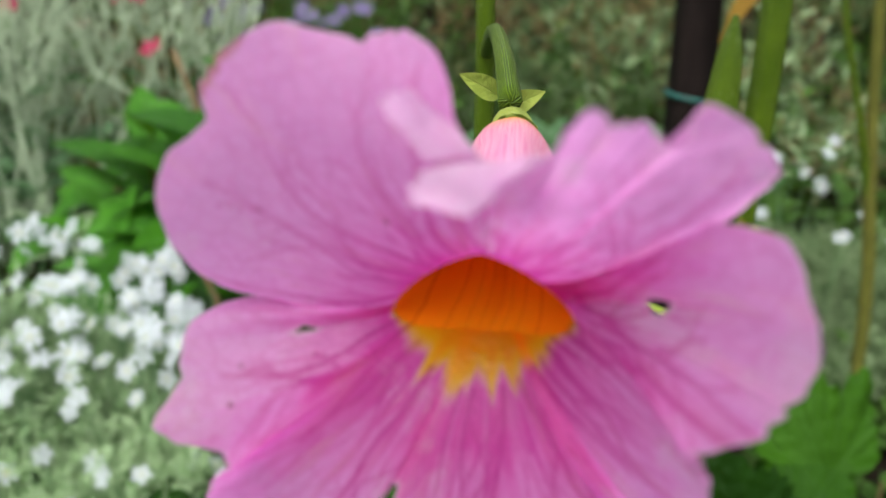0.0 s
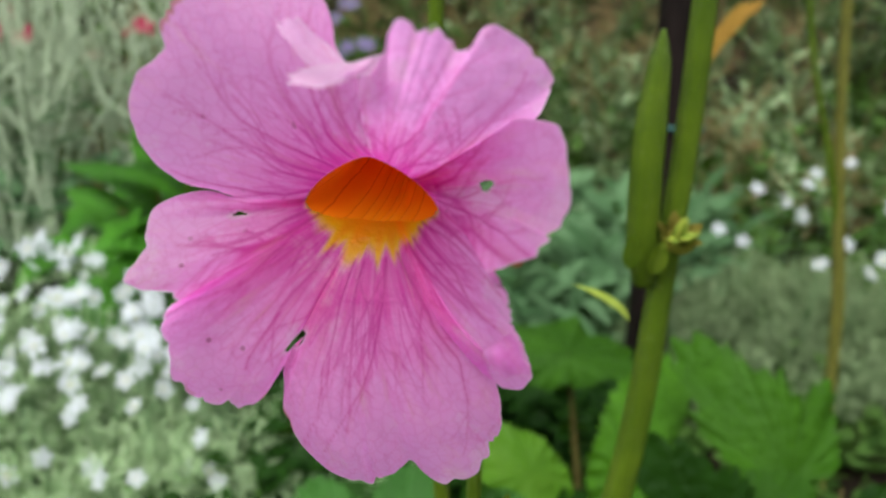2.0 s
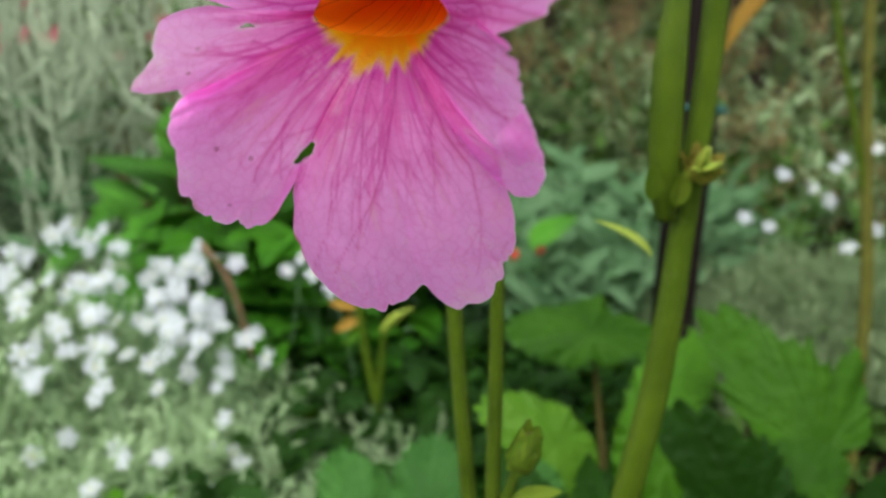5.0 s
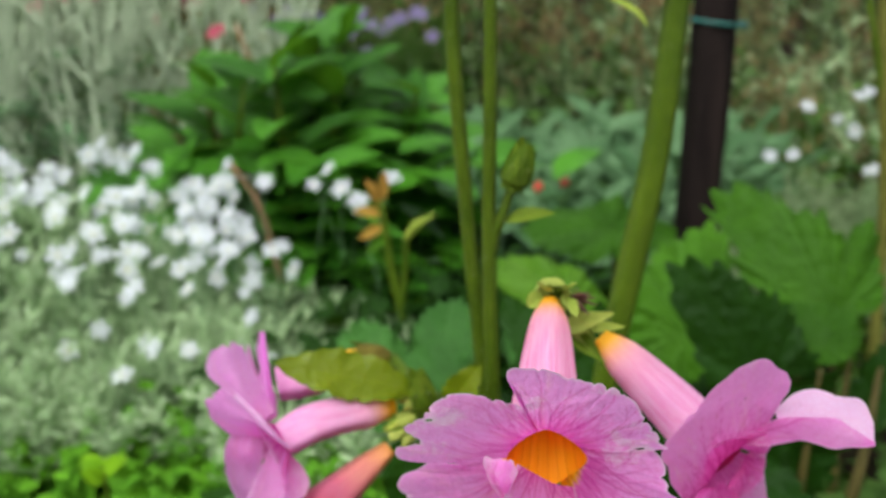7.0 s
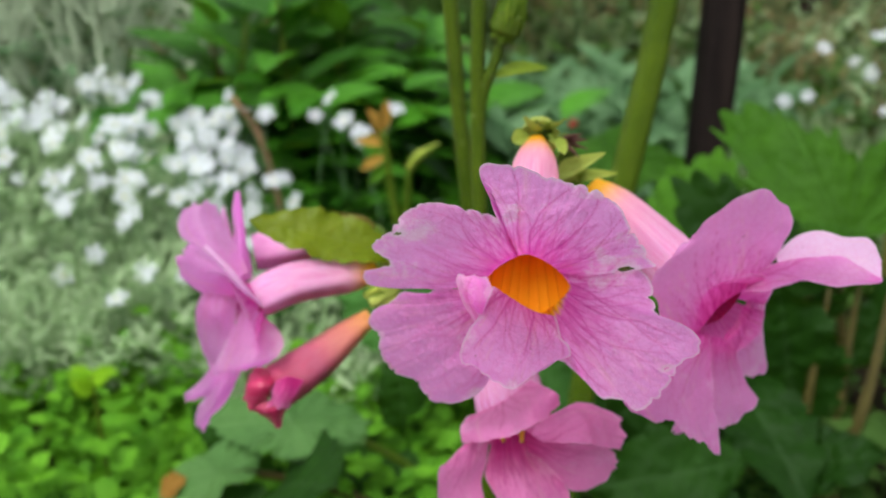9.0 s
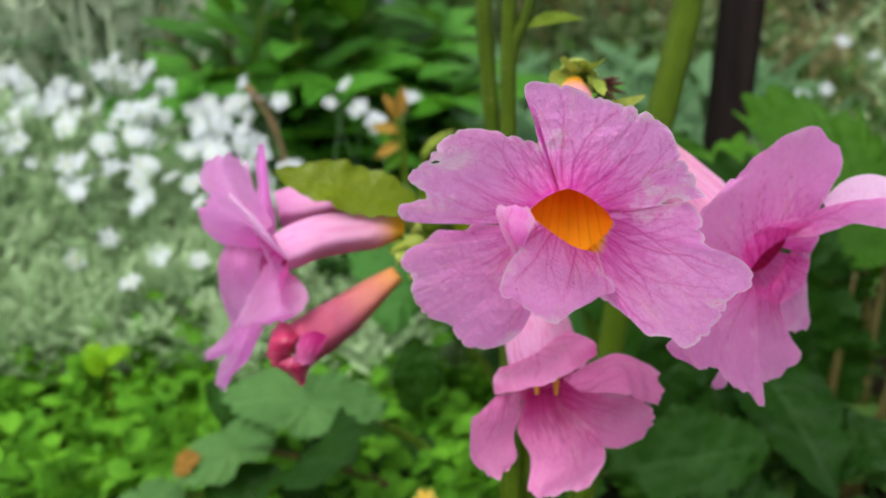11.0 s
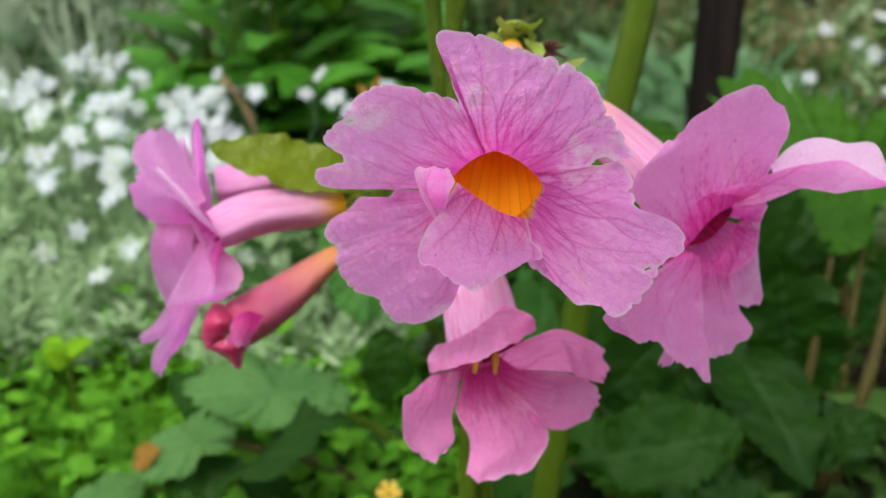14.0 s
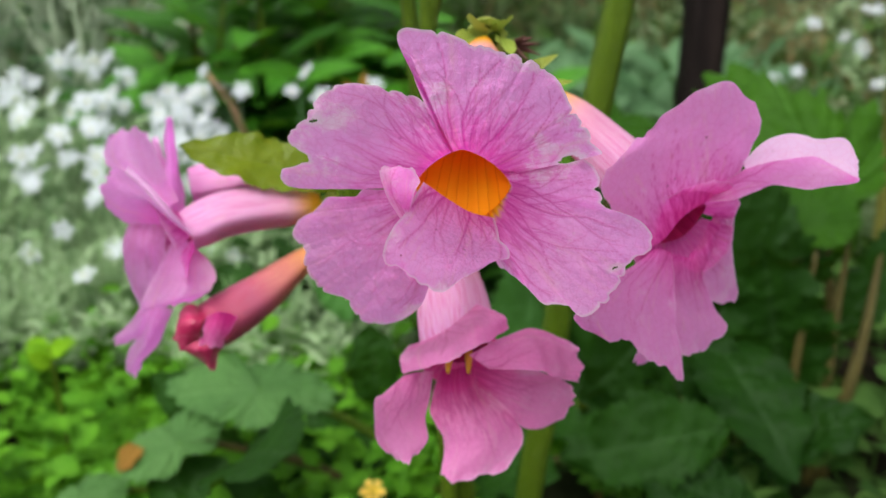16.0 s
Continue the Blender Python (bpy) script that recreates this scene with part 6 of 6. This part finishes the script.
# reddish upright stems of the clump
for a, b, c in (((0.215, 0.39, 0.07), (0.213, 0.39, 0.13), (0.222, 0.405, 0.195)), ((0.205, 0.385, 0.07), (0.225, 0.39, 0.13), (0.244, 0.42, 0.2)), ((0.19, 0.38, 0.07), (0.193, 0.38, 0.11), (0.203, 0.39, 0.19))):
    part("stem", rod("stem", [a, b, c], [0.0038, 0.003, 0.0009], STEM_BROWN, 10, 16, 0.04), broad, "reddish brown stem")

# ---- silver mounds with white flowers ----
def star_mesh(petals=5, notch=0.3, size=0.0085, material=None, cup=0.25):
    """A small open flower with notched petals."""
    v, f = [], []
    for k in range(petals):
        a = k * 2 * math.pi / petals
        rows = []
        for r, w, z in ((0.1, 0.08, 0.0), (0.45, 0.21, 0.16), (0.8, 0.3, 0.24), (1.0, 0.23, 0.2)):
            for s in (-1, 0, 1):
                rr = r - (notch if s == 0 and r == 1.0 else 0)
                p = vec(rr, s * w, cup * z + 0.02 * abs(s)) * size
                rows.append((p[0] * math.cos(a) - p[1] * math.sin(a), p[0] * math.sin(a) + p[1] * math.cos(a), p[2]))
        f.append(lattice(4, 3) + len(v))
        v += rows
    return mesh("flower", v, np.concatenate(f), material)


EYE_MESH = rod("eye", [(0, 0, -0.001), (0, 0, 0.0004), (0, 0, 0.0012)], [0.0008, 0.0013, 0.0006], EYE_GREEN, 8, 5)
WHITE_FLOWERS = [star_mesh(5, 0.32, s, WHITE, c) for s, c in ((0.0085, 0.3), (0.0075, 0.8), (0.009, 0.1))]
NARROW = leaf_points(1.0, 0.13, 4, 3, 0.12, 0.3)
NARROW_Q = lattice(4, 3)


def silver_mound(name, centre, radius, top, count, flowers, label, seed, near, group, leaf=None):
    """A low cushion of silver shoots with open white flowers held on thin stems above it."""
    rng = np.random.default_rng(seed)
    cx, cy = centre
    mound = thing(name, label, "plant", (cx, cy, float(ground_height(cx, cy))), group)
    a, r = rng.uniform(0, 2 * math.pi, count), np.sqrt(rng.uniform(0, 1, count))
    x, y = cx + radius[0] * r * np.cos(a), cy + radius[1] * r * np.sin(a)
    g = ground_height(x, y)
    hill = top * (1 - r ** 2.6) * (0.8 + 0.25 * np.sin(x * 23) * np.sin(y * 19))
    base = np.stack([x, y, g + np.maximum(hill - 0.075, 0) * rng.uniform(0.1, 1.0, count)], -1)
    heap = Heap()
    sprigs(base, rng.uniform(0.045, 0.085, count), rng, heap, NARROW, NARROW_Q, 26, 0.017, 0.4, True, 0.75)
    tagged(part("foliage", heap.mesh("foliage", leaf or SILVER), mound, "narrow woolly silver leaves"), kind="stuff")
    stalks = Heap()
    n = flowers
    fx, fy, fz = near(rng, n)
    g = ground_height(fx, fy)
    top_at = np.stack([fx, fy, fz], -1)
    foot = np.stack([fx + rng.normal(0, 0.02, n), fy + rng.normal(0, 0.02, n), np.maximum(g, fz - 0.06)], -1)
    way = top_at - foot
    long = np.linalg.norm(way, axis=1)
    p = np.array([[-0.5, 0, 0], [0.5, 0, 0], [-0.5, 1, 0], [0.5, 1, 0]], float) * vec(0.011, 1, 1)
    for face in ((0, -1, 0.1), (1, 0.1, 0)):
        t, b = turn_many(foot, way, np.tile(vec(*face), (n, 1)))
        stalks.add((p, np.zeros(4), p[:, 1]), np.array([[0, 1, 3, 2]]), t, b, long)
    tagged(part("stalk", stalks.mesh("stalk", SAGE), mound, "thin pale flower stems"), kind="stuff")
    for k in range(n):
        f = unit(vec(rng.normal(0, 0.45), -0.75 + rng.normal(0, 0.4), 0.75))
        m = Vector(f).to_track_quat("Z", "Y").to_matrix().to_4x4() @ Matrix.Rotation(rng.uniform(0, 6.3), 4, "Z") @ Matrix.Scale(rng.uniform(0.7, 1.1), 4)
        m.translation = top_at[k]
        fl = part("flower", WHITE_FLOWERS[k % 3], mound, "", m)
        if k % 2 == 0:
            part("eye", EYE_MESH, fl, "", m)
    return mound


def left_flowers(rng, n):
    """The flowers stand in bunches: most crown the far rim of the mound, and they thin out towards its front."""
    m = n // 2 + 1
    f = rng.beta(1.0, 3.2, m)
    x = -0.4 + 0.285 * rng.uniform(0, 1, m) ** 0.9
    y = 0.67 - 0.24 * f
    z = 0.252 - 0.1 * f - 0.34 * np.clip(x + 0.27, 0, 1) + rng.normal(0, 0.006, m)
    pick = rng.integers(0, m, n)
    return x[pick] + rng.normal(0, 0.012, n), y[pick] + rng.normal(0, 0.012, n), z[pick] + rng.normal(0, 0.007, n)


silver_mound("silver_carpet_plant", (-0.3, 0.6), (0.2, 0.145), 0.185, 2600, 220, "low silver-leaved mound covered with small white flowers", 1, left_flowers, "silver mounds")
silver_mound("silver_carpet_plant", (-0.07, 0.52), (0.09, 0.09), 0.07, 220, 6, "low silver-leaved mound with few white flowers", 2,
             lambda rng, n: (rng.uniform(-0.1, -0.03, n), rng.uniform(0.6, 0.66, n), rng.uniform(0.2, 0.25, n)), "silver mounds")
silver_mound("silver_carpet_plant", (0.36, 0.82), (0.2, 0.16), 0.14, 620, 18, "low silver-leaved mound with scattered white flowers", 3,
             lambda rng, n: (rng.uniform(0.27, 0.5, n), rng.uniform(0.7, 0.9, n), rng.uniform(0.19, 0.265, n)), "silver mounds", DULL)

# ---- green leafy bush ----
bush = thing("leafy_bush", "dense bush with glossy pointed green leaves", "plant", (-0.11, 0.86, 0.07))
rng = np.random.default_rng(8)
BUSH_LEAVES = [leaf_mesh("leaf", BUSH, 14, 9, length=1.0, width=0.47, droop=d, fold=0.3, belly=0.42, waves=0.03, seed=k) for k, d in enumerate((0.12, 0.3, 0.45))]
for k in range(22):
    foot = vec(rng.uniform(-0.25, -0.03), rng.uniform(0.76, 0.98), 0.06)
    tall = rng.uniform(0.17, 0.29) * (1 - 1.2 * abs(foot[0] + 0.12))
    head = foot + vec(rng.normal(0, 0.02), rng.normal(-0.01, 0.02), tall)
    part("stem", rod("stem", [foot, (foot + head) / 2 + vec(rng.normal(0, 0.006), 0, 0), head], [0.0035, 0.003, 0.0018], STEM, 8, 10), bush)
    for j in range(13):
        f = 0.15 + 0.85 * (j + 0.5) / 13
        a = j * 2.4 + k
        out = vec(math.cos(a), math.sin(a), rng.uniform(0.3, 1.2) if j > 8 else rng.uniform(0.0, 0.8))
        at = foot + (head - foot) * f
        size = rng.uniform(0.065, 0.115) * (1.1 - 0.35 * f)
        part("leaf", BUSH_LEAVES[(j + k) % 3], bush, "", turn_to(at, at + out, (0.0, -0.25, 1.0)) @ Matrix.Scale(size, 4))

inner = Heap()
n = 620
at = np.stack([rng.normal(-0.13, 0.07, n), rng.uniform(0.74, 1.0, n), rng.uniform(0.08, 0.24, n)], -1)
a = rng.uniform(0, 6.3, n)
t, b = turn_many(at, np.stack([np.cos(a), np.sin(a), rng.uniform(-0.1, 0.6, n)], -1), np.tile(vec(0, -0.25, 1), (n, 1)) + rng.normal(0, 0.2, (n, 3)))
inner.add(leaf_points(1.0, 0.42, 7, 5, 0.3, 0.3, belly=0.42), lattice(7, 5), t, b, rng.uniform(0.05, 0.09, n))
tagged(part("inner_foliage", inner.mesh("inner_foliage", BUSH), bush, "dense leaves inside the bush"), kind="stuff")

# ---- withered flower stalk in front of the bush ----
spent = thing("withered_flower_stalk", "small green stalk with withered yellow-orange blossoms", "plant", (-0.027, 0.6, 0.07))
part("stem", rod("stem", [(-0.024, 0.6, 0.06), (-0.026, 0.6, 0.13), (-0.033, 0.6, 0.18), (-0.037, 0.6, 0.225)], [0.0035, 0.0032, 0.0024], STEM, 10, 24), spent)
part("side_branch", rod("side_branch", [(-0.027, 0.6, 0.14), (-0.022, 0.598, 0.175), (-0.02, 0.597, 0.2)], [0.0026, 0.0024, 0.0018], STEM, 10, 16), spent)
for k, (b, t) in enumerate((((-0.037, 0.6, 0.222), (-0.046, 0.595, 0.246)), ((-0.037, 0.6, 0.225), (-0.032, 0.596, 0.25)), ((-0.036, 0.6, 0.215), (-0.056, 0.594, 0.222)), ((-0.036, 0.6, 0.207), (-0.055, 0.594, 0.2)), ((-0.034, 0.6, 0.2), (-0.05, 0.594, 0.188)))):
    part("withered_petal", leaf_mesh("withered_petal", WITHERED if k != 4 else LIME, 12, 7, length=0.02, width=0.008, droop=0.4, fold=0.6, waves=0.1, seed=k), spent, "", turn_to(b, t, (0.2, -0.8, 0.5)))
part("seed_pod", rod("seed_pod", [(-0.02, 0.597, 0.198), (-0.012, 0.595, 0.208), (0.002, 0.593, 0.217)], [0.0024, 0.0034, 0.0008], CALYX_STEM, 10, 12), spent)

# ---- tall silver-stemmed plants with magenta flowers ----
lychnis_leaf = leaf_mesh("leaf", SAGE, 8, 5, length=1.0, width=0.26, droop=0.4, fold=0.3)
DISC = star_mesh(5, 0.12, 0.014, MAGENTA, 0.15)


def silver_stemmed(k, x, y, rng, blooms):
    g = float(ground_height(x, y))
    plant = thing("silver_stemmed_plant", "tall branching woolly silver stems with magenta flowers", "plant", (x, y, g), "silver-stemmed plants")
    for j in range(rng.integers(5, 9)):
        foot = vec(x + rng.normal(0, 0.03), y + rng.normal(0, 0.03), g - 0.01)
        tall = rng.uniform(0.24, 0.46)
        lean = vec(rng.normal(0, 0.09), rng.normal(0, 0.06), tall)
        head = foot + lean
        bend = foot + lean * 0.5 + vec(rng.normal(0, 0.01), 0, 0)
        part("stem", rod("stem", [foot, bend, head], [0.0026, 0.0023, 0.0016], STEM_SILVER, 7, 10), plant)
        tips = [head]
        for s in (-1, 1):
            start = foot + lean * rng.uniform(0.5, 0.75)
            tip = start + vec(s * rng.uniform(0.02, 0.07), rng.normal(0, 0.02), rng.uniform(0.06, 0.16))
            part("branch", rod("branch", [start, (start + tip) / 2 + vec(s * 0.012, 0, -0.008), tip], [0.0018, 0.0016, 0.0012], STEM_SILVER, 6, 8), plant)
            tips.append(tip)
        for tip in tips:
            part("bud", rod("bud", [tip - vec(0, 0, 0.004), tip + vec(0, 0, 0.004), tip + vec(0, 0, 0.012)], [0.0016, 0.0032, 0.0012], STEM_SILVER, 7, 6), plant)
            if rng.random() < blooms:
                f = Vector((rng.normal(0, 0.3), -0.6, 0.8))
                m = f.to_track_quat("Z", "Y").to_matrix().to_4x4()
                m.translation = tip + vec(0, -0.002, 0.014)
                part("flower", DISC, plant, "magenta five-petalled flower", m)
        for f in (0.12, 0.3, 0.5):
            at = foot + lean * f
            for s in (0, math.pi):
                a = s + rng.uniform(0, 3)
                part("leaf", lychnis_leaf, plant, "", turn_to(at, at + vec(math.cos(a), math.sin(a), 0.7), (0, -0.3, 1)) @ Matrix.Scale(rng.uniform(0.03, 0.06) * (1.2 - f), 4))


rng = np.random.default_rng(12)
for k in range(22):
    x = rng.uniform(-0.8, -0.17)
    silver_stemmed(k, x, rng.uniform(1.05, 1.4), rng, 0.14 if x < -0.35 else 0.05)

# dry twigs standing in front of them
for k, (a, b, c) in enumerate((((-0.27, 0.85, 0.12), (-0.25, 0.84, 0.2), (-0.29, 0.83, 0.27)), ((-0.22, 0.85, 0.1), (-0.225, 0.85, 0.19), (-0.235, 0.84, 0.27)), ((-0.21, 0.83, 0.1), (-0.2, 0.82, 0.18), (-0.185, 0.82, 0.25)), ((-0.2, 0.98, 0.1), (-0.21, 0.98, 0.22), (-0.24, 0.98, 0.33)), ((-0.14, 0.7, 0.13), (-0.15, 0.69, 0.2), (-0.17, 0.69, 0.235)))):
    twig = new("twig", rod("twig", [a, b, c], [0.003, 0.0028, 0.002], TWIG, 8, 12, 0.08, k))
    tagged(twig, "dry tan broken twig stuck in the soil", "twig", "dry twigs")

# ---- blue flowered patch at the back ----
blue = thing("blue_flower_patch", "patch of small violet-blue flowers over green leaves", "plant", (-0.2, 1.55, float(ground_height(-0.2, 1.55))))
rng = np.random.default_rng(14)
SMALL_BLUE = star_mesh(5, 0.1, 0.012, BLUE, 0.3)
SMALL_LEAF = leaf_points(1.0, 0.4, 4, 3, 0.2, 0.3)
heap = Heap()
n = 160
base = np.stack([rng.uniform(-0.36, -0.06, n), rng.uniform(1.45, 1.65, n), np.zeros(n)], -1)
base[:, 2] = ground_height(base[:, 0], base[:, 1])
sprigs(base, rng.uniform(0.1, 0.2, n), rng, heap, SMALL_LEAF, NARROW_Q, 10, 0.026, 0.25)
part("foliage", heap.mesh("foliage", MOSSY), blue)
for k in range(34):
    at = vec(rng.uniform(-0.36, -0.06), rng.uniform(1.42, 1.6), 0)
    at[2] = float(ground_height(at[0], at[1])) + rng.uniform(0.15, 0.26)
    m = Vector((rng.normal(0, 0.3), -0.8, 0.6)).to_track_quat("Z", "Y").to_matrix().to_4x4()
    m.translation = at
    part("flower", SMALL_BLUE, blue, "", m)

# ---- grey-green leafy clumps behind the stalks ----
rng = np.random.default_rng(16)
OVAL = leaf_points(1.0, 0.3, 6, 5, 0.35, 0.3, belly=0.5)
OVAL_Q = lattice(6, 5)
WOOLLY_LEAVES = [leaf_mesh("leaf", SAGE, 8, 5, length=1.0, width=0.3, droop=d, fold=0.3, belly=0.5, waves=0.03, seed=k) for k, d in enumerate((0.2, 0.35, 0.5))]
for k, (cx, cy) in enumerate(((0.04, 0.86), (0.11, 0.95), (0.05, 1.05), (0.17, 1.08), (0.22, 0.95), (-0.01, 0.98), (0.3, 1.08), (0.13, 0.8))):
    clump = thing("woolly_leaf_clump", "clump of soft grey-green oblong leaves", "plant", (cx, cy, float(ground_height(cx, cy))), "woolly leaf clumps")
    n = 16
    heap = Heap()
    base = np.stack([cx + rng.normal(0, 0.035, n), cy + rng.normal(0, 0.035, n), np.zeros(n)], -1)
    base[:, 2] = ground_height(base[:, 0], base[:, 1])
    sprigs(base, rng.uniform(0.05, 0.11, n), rng, heap, OVAL, OVAL_Q, 8, 0.05, 0.2, True, 0.7)
    tagged(part("inner_foliage", heap.mesh("inner_foliage", SAGE), clump), kind="stuff")
    for j in range(115):
        a, up = rng.uniform(0, 6.3), rng.uniform(0, 1)
        at = vec(cx + rng.normal(0, 0.032), cy + rng.normal(0, 0.032), 0.0)
        at[2] = float(ground_height(at[0], at[1])) + 0.1 * up
        part("leaf", WOOLLY_LEAVES[j % 3], clump, "", turn_to(at, at + vec(math.cos(a), math.sin(a), 0.5 + 1.1 * up), (0, -0.5, 1)) @ Matrix.Scale(rng.uniform(0.035, 0.065), 4))
for k, at in enumerate(((0.0785, 0.805, 0.1816), (0.1022, 0.81, 0.1831))):
    head = thing("red_flower", "small round red flower among grey-green leaves", "flower", (at[0], at[1], 0.075))
    part("stem", rod("stem", [(at[0], at[1] + 0.01, 0.07), (at[0] + 0.004, at[1], 0.13), at], [0.0014, 0.0012, 0.001], STEM, 6, 8), head)
    part("bloom", rod("bloom", [vec(*at) - vec(0, 0, 0.003), vec(*at) + vec(0, 0, 0.002), vec(*at) + vec(0, 0, 0.008)], [0.0024, 0.0052, 0.0024], RED, 12, 8, 0.08, k), head, "red domed bloom")

# ---- low ground cover ----
rng = np.random.default_rng(20)


def cover(name, label, material, leaf, quads, count, area, tall, size, seed, leaves=7, lean=0.5, keep=None, group="ground cover"):
    rng = np.random.default_rng(seed)
    x, y = rng.uniform(area[0], area[1], count), rng.uniform(area[2], area[3], count)
    if keep:
        pick = keep(x, y, rng)
        x, y = x[pick], y[pick]
    base = np.stack([x, y, ground_height(x, y) - 0.004], -1)
    heap = Heap()
    sprigs(base, rng.uniform(*tall, len(x)), rng, heap, leaf, quads, leaves, size, lean, True, 0.9, 0.9)
    ob = new(name, heap.mesh(name, material))
    tagged(ob, label, "ground cover", group, "stuff")


ROUND = leaf_points(1.0, 0.75, 5, 5, 0.25, 0.25, belly=0.55)
ROUND_Q = lattice(5, 5)
cover("ground_cover", "low carpet of small round bright green leaves", COVER, ROUND, ROUND_Q, 1250, (-0.42, 0.05, 0.2, 0.6), (0.02, 0.06), 0.017, 21, 7)
# the second cover takes the darkened green as shade beneath the bush
cover("ground_cover", "low green strawberry-like leaves under the bush", BROAD_SHADE, ROUND, ROUND_Q, 420, (-0.14, 0.16, 0.5, 0.78), (0.03, 0.1), 0.03, 22, 6)
cover("ground_cover", "low green leaves round the stake", MOSSY, ROUND, ROUND_Q, 300, (0.1, 0.6, 0.3, 0.75), (0.02, 0.07), 0.022, 23, 6)


def patchy(freq, phase, low, high):
    def keep(x, y, rng):
        f = np.sin(x * freq + phase) * np.cos(y * freq * 1.3 + phase * 2) + 0.5 * np.sin(x * freq * 2.7 + y * freq * 1.9 + phase) + rng.normal(0, 0.3, len(x))
        return (f > low) & (f < high)
    return keep


cover("bank_plants", "grey-green creeping plants covering the bank", GREY, NARROW, NARROW_Q, 8200, (-2.6, 2.6, 1.1, 3.3), (0.04, 0.14), 0.05, 24, 8, 0.5, patchy(4.0, 0.4, -9, 0.35))
cover("bank_plants", "dark green low plants on the bank", MOSSY, SMALL_LEAF, NARROW_Q, 6000, (-2.6, 2.6, 0.95, 3.3), (0.04, 0.12), 0.04, 25, 8, 0.5, patchy(3.3, 2.1, -0.1, 9))
cover("bank_plants", "dry tan stems and seed heads on the bank", DRY, NARROW, NARROW_Q, 1900, (-0.6, 0.8, 1.2, 2.6), (0.05, 0.16), 0.04, 26, 7, 0.45, patchy(2.6, 4.0, -0.4, 9))
cover("bank_plants", "silver woolly foliage on the bank", SILVER, NARROW, NARROW_Q, 3600, (-2.4, 0.7, 1.0, 2.8), (0.04, 0.12), 0.04, 27, 9, 0.5, patchy(3.8, 5.5, 0.25, 9))

# ---- single small things by the ground ----
lime = thing("lime_leaf_sprig", "sprig of bright lime green leaves", "plant", (-0.141, 0.352, 0.07))
part("stem", rod("stem", [(-0.143, 0.355, 0.07), (-0.142, 0.353, 0.12), (-0.141, 0.35, 0.158)], [0.0014, 0.0012, 0.001], STEM, 6, 8), lime)
for k in range(7):
    a = k * 0.9
    b = vec(-0.141, 0.35, 0.157 - 0.003 * (k % 3))
    part("leaf", leaf_mesh("leaf", SPRIG, 10, 7, length=0.013, width=0.0085, droop=0.2, fold=0.2, seed=k), lime, "", turn_to(b, b + vec(math.cos(a), 0.4 * math.sin(a), 0.5 + 0.2 * math.sin(k * 2)), (0, -0.8, 0.6)))
for at in ((0.017, 0.275, 0.136), (0.4, 0.62, 0.15)):
    small = thing("yellow_flower", "small yellow flower low among leaves", "flower", (at[0], at[1], 0.075))
    part("stem", rod("stem", [(at[0], at[1] + 0.005, 0.07), (at[0], at[1], 0.12), at], [0.0013, 0.0011, 0.0009], STEM, 6, 8), small)
    m = Vector((0, -0.7, 0.7)).to_track_quat("Z", "Y").to_matrix().to_4x4()
    m.translation = at
    part("bloom", star_mesh(6, 0.05, 0.0048, YELLOW, 1.2), small, "", m)
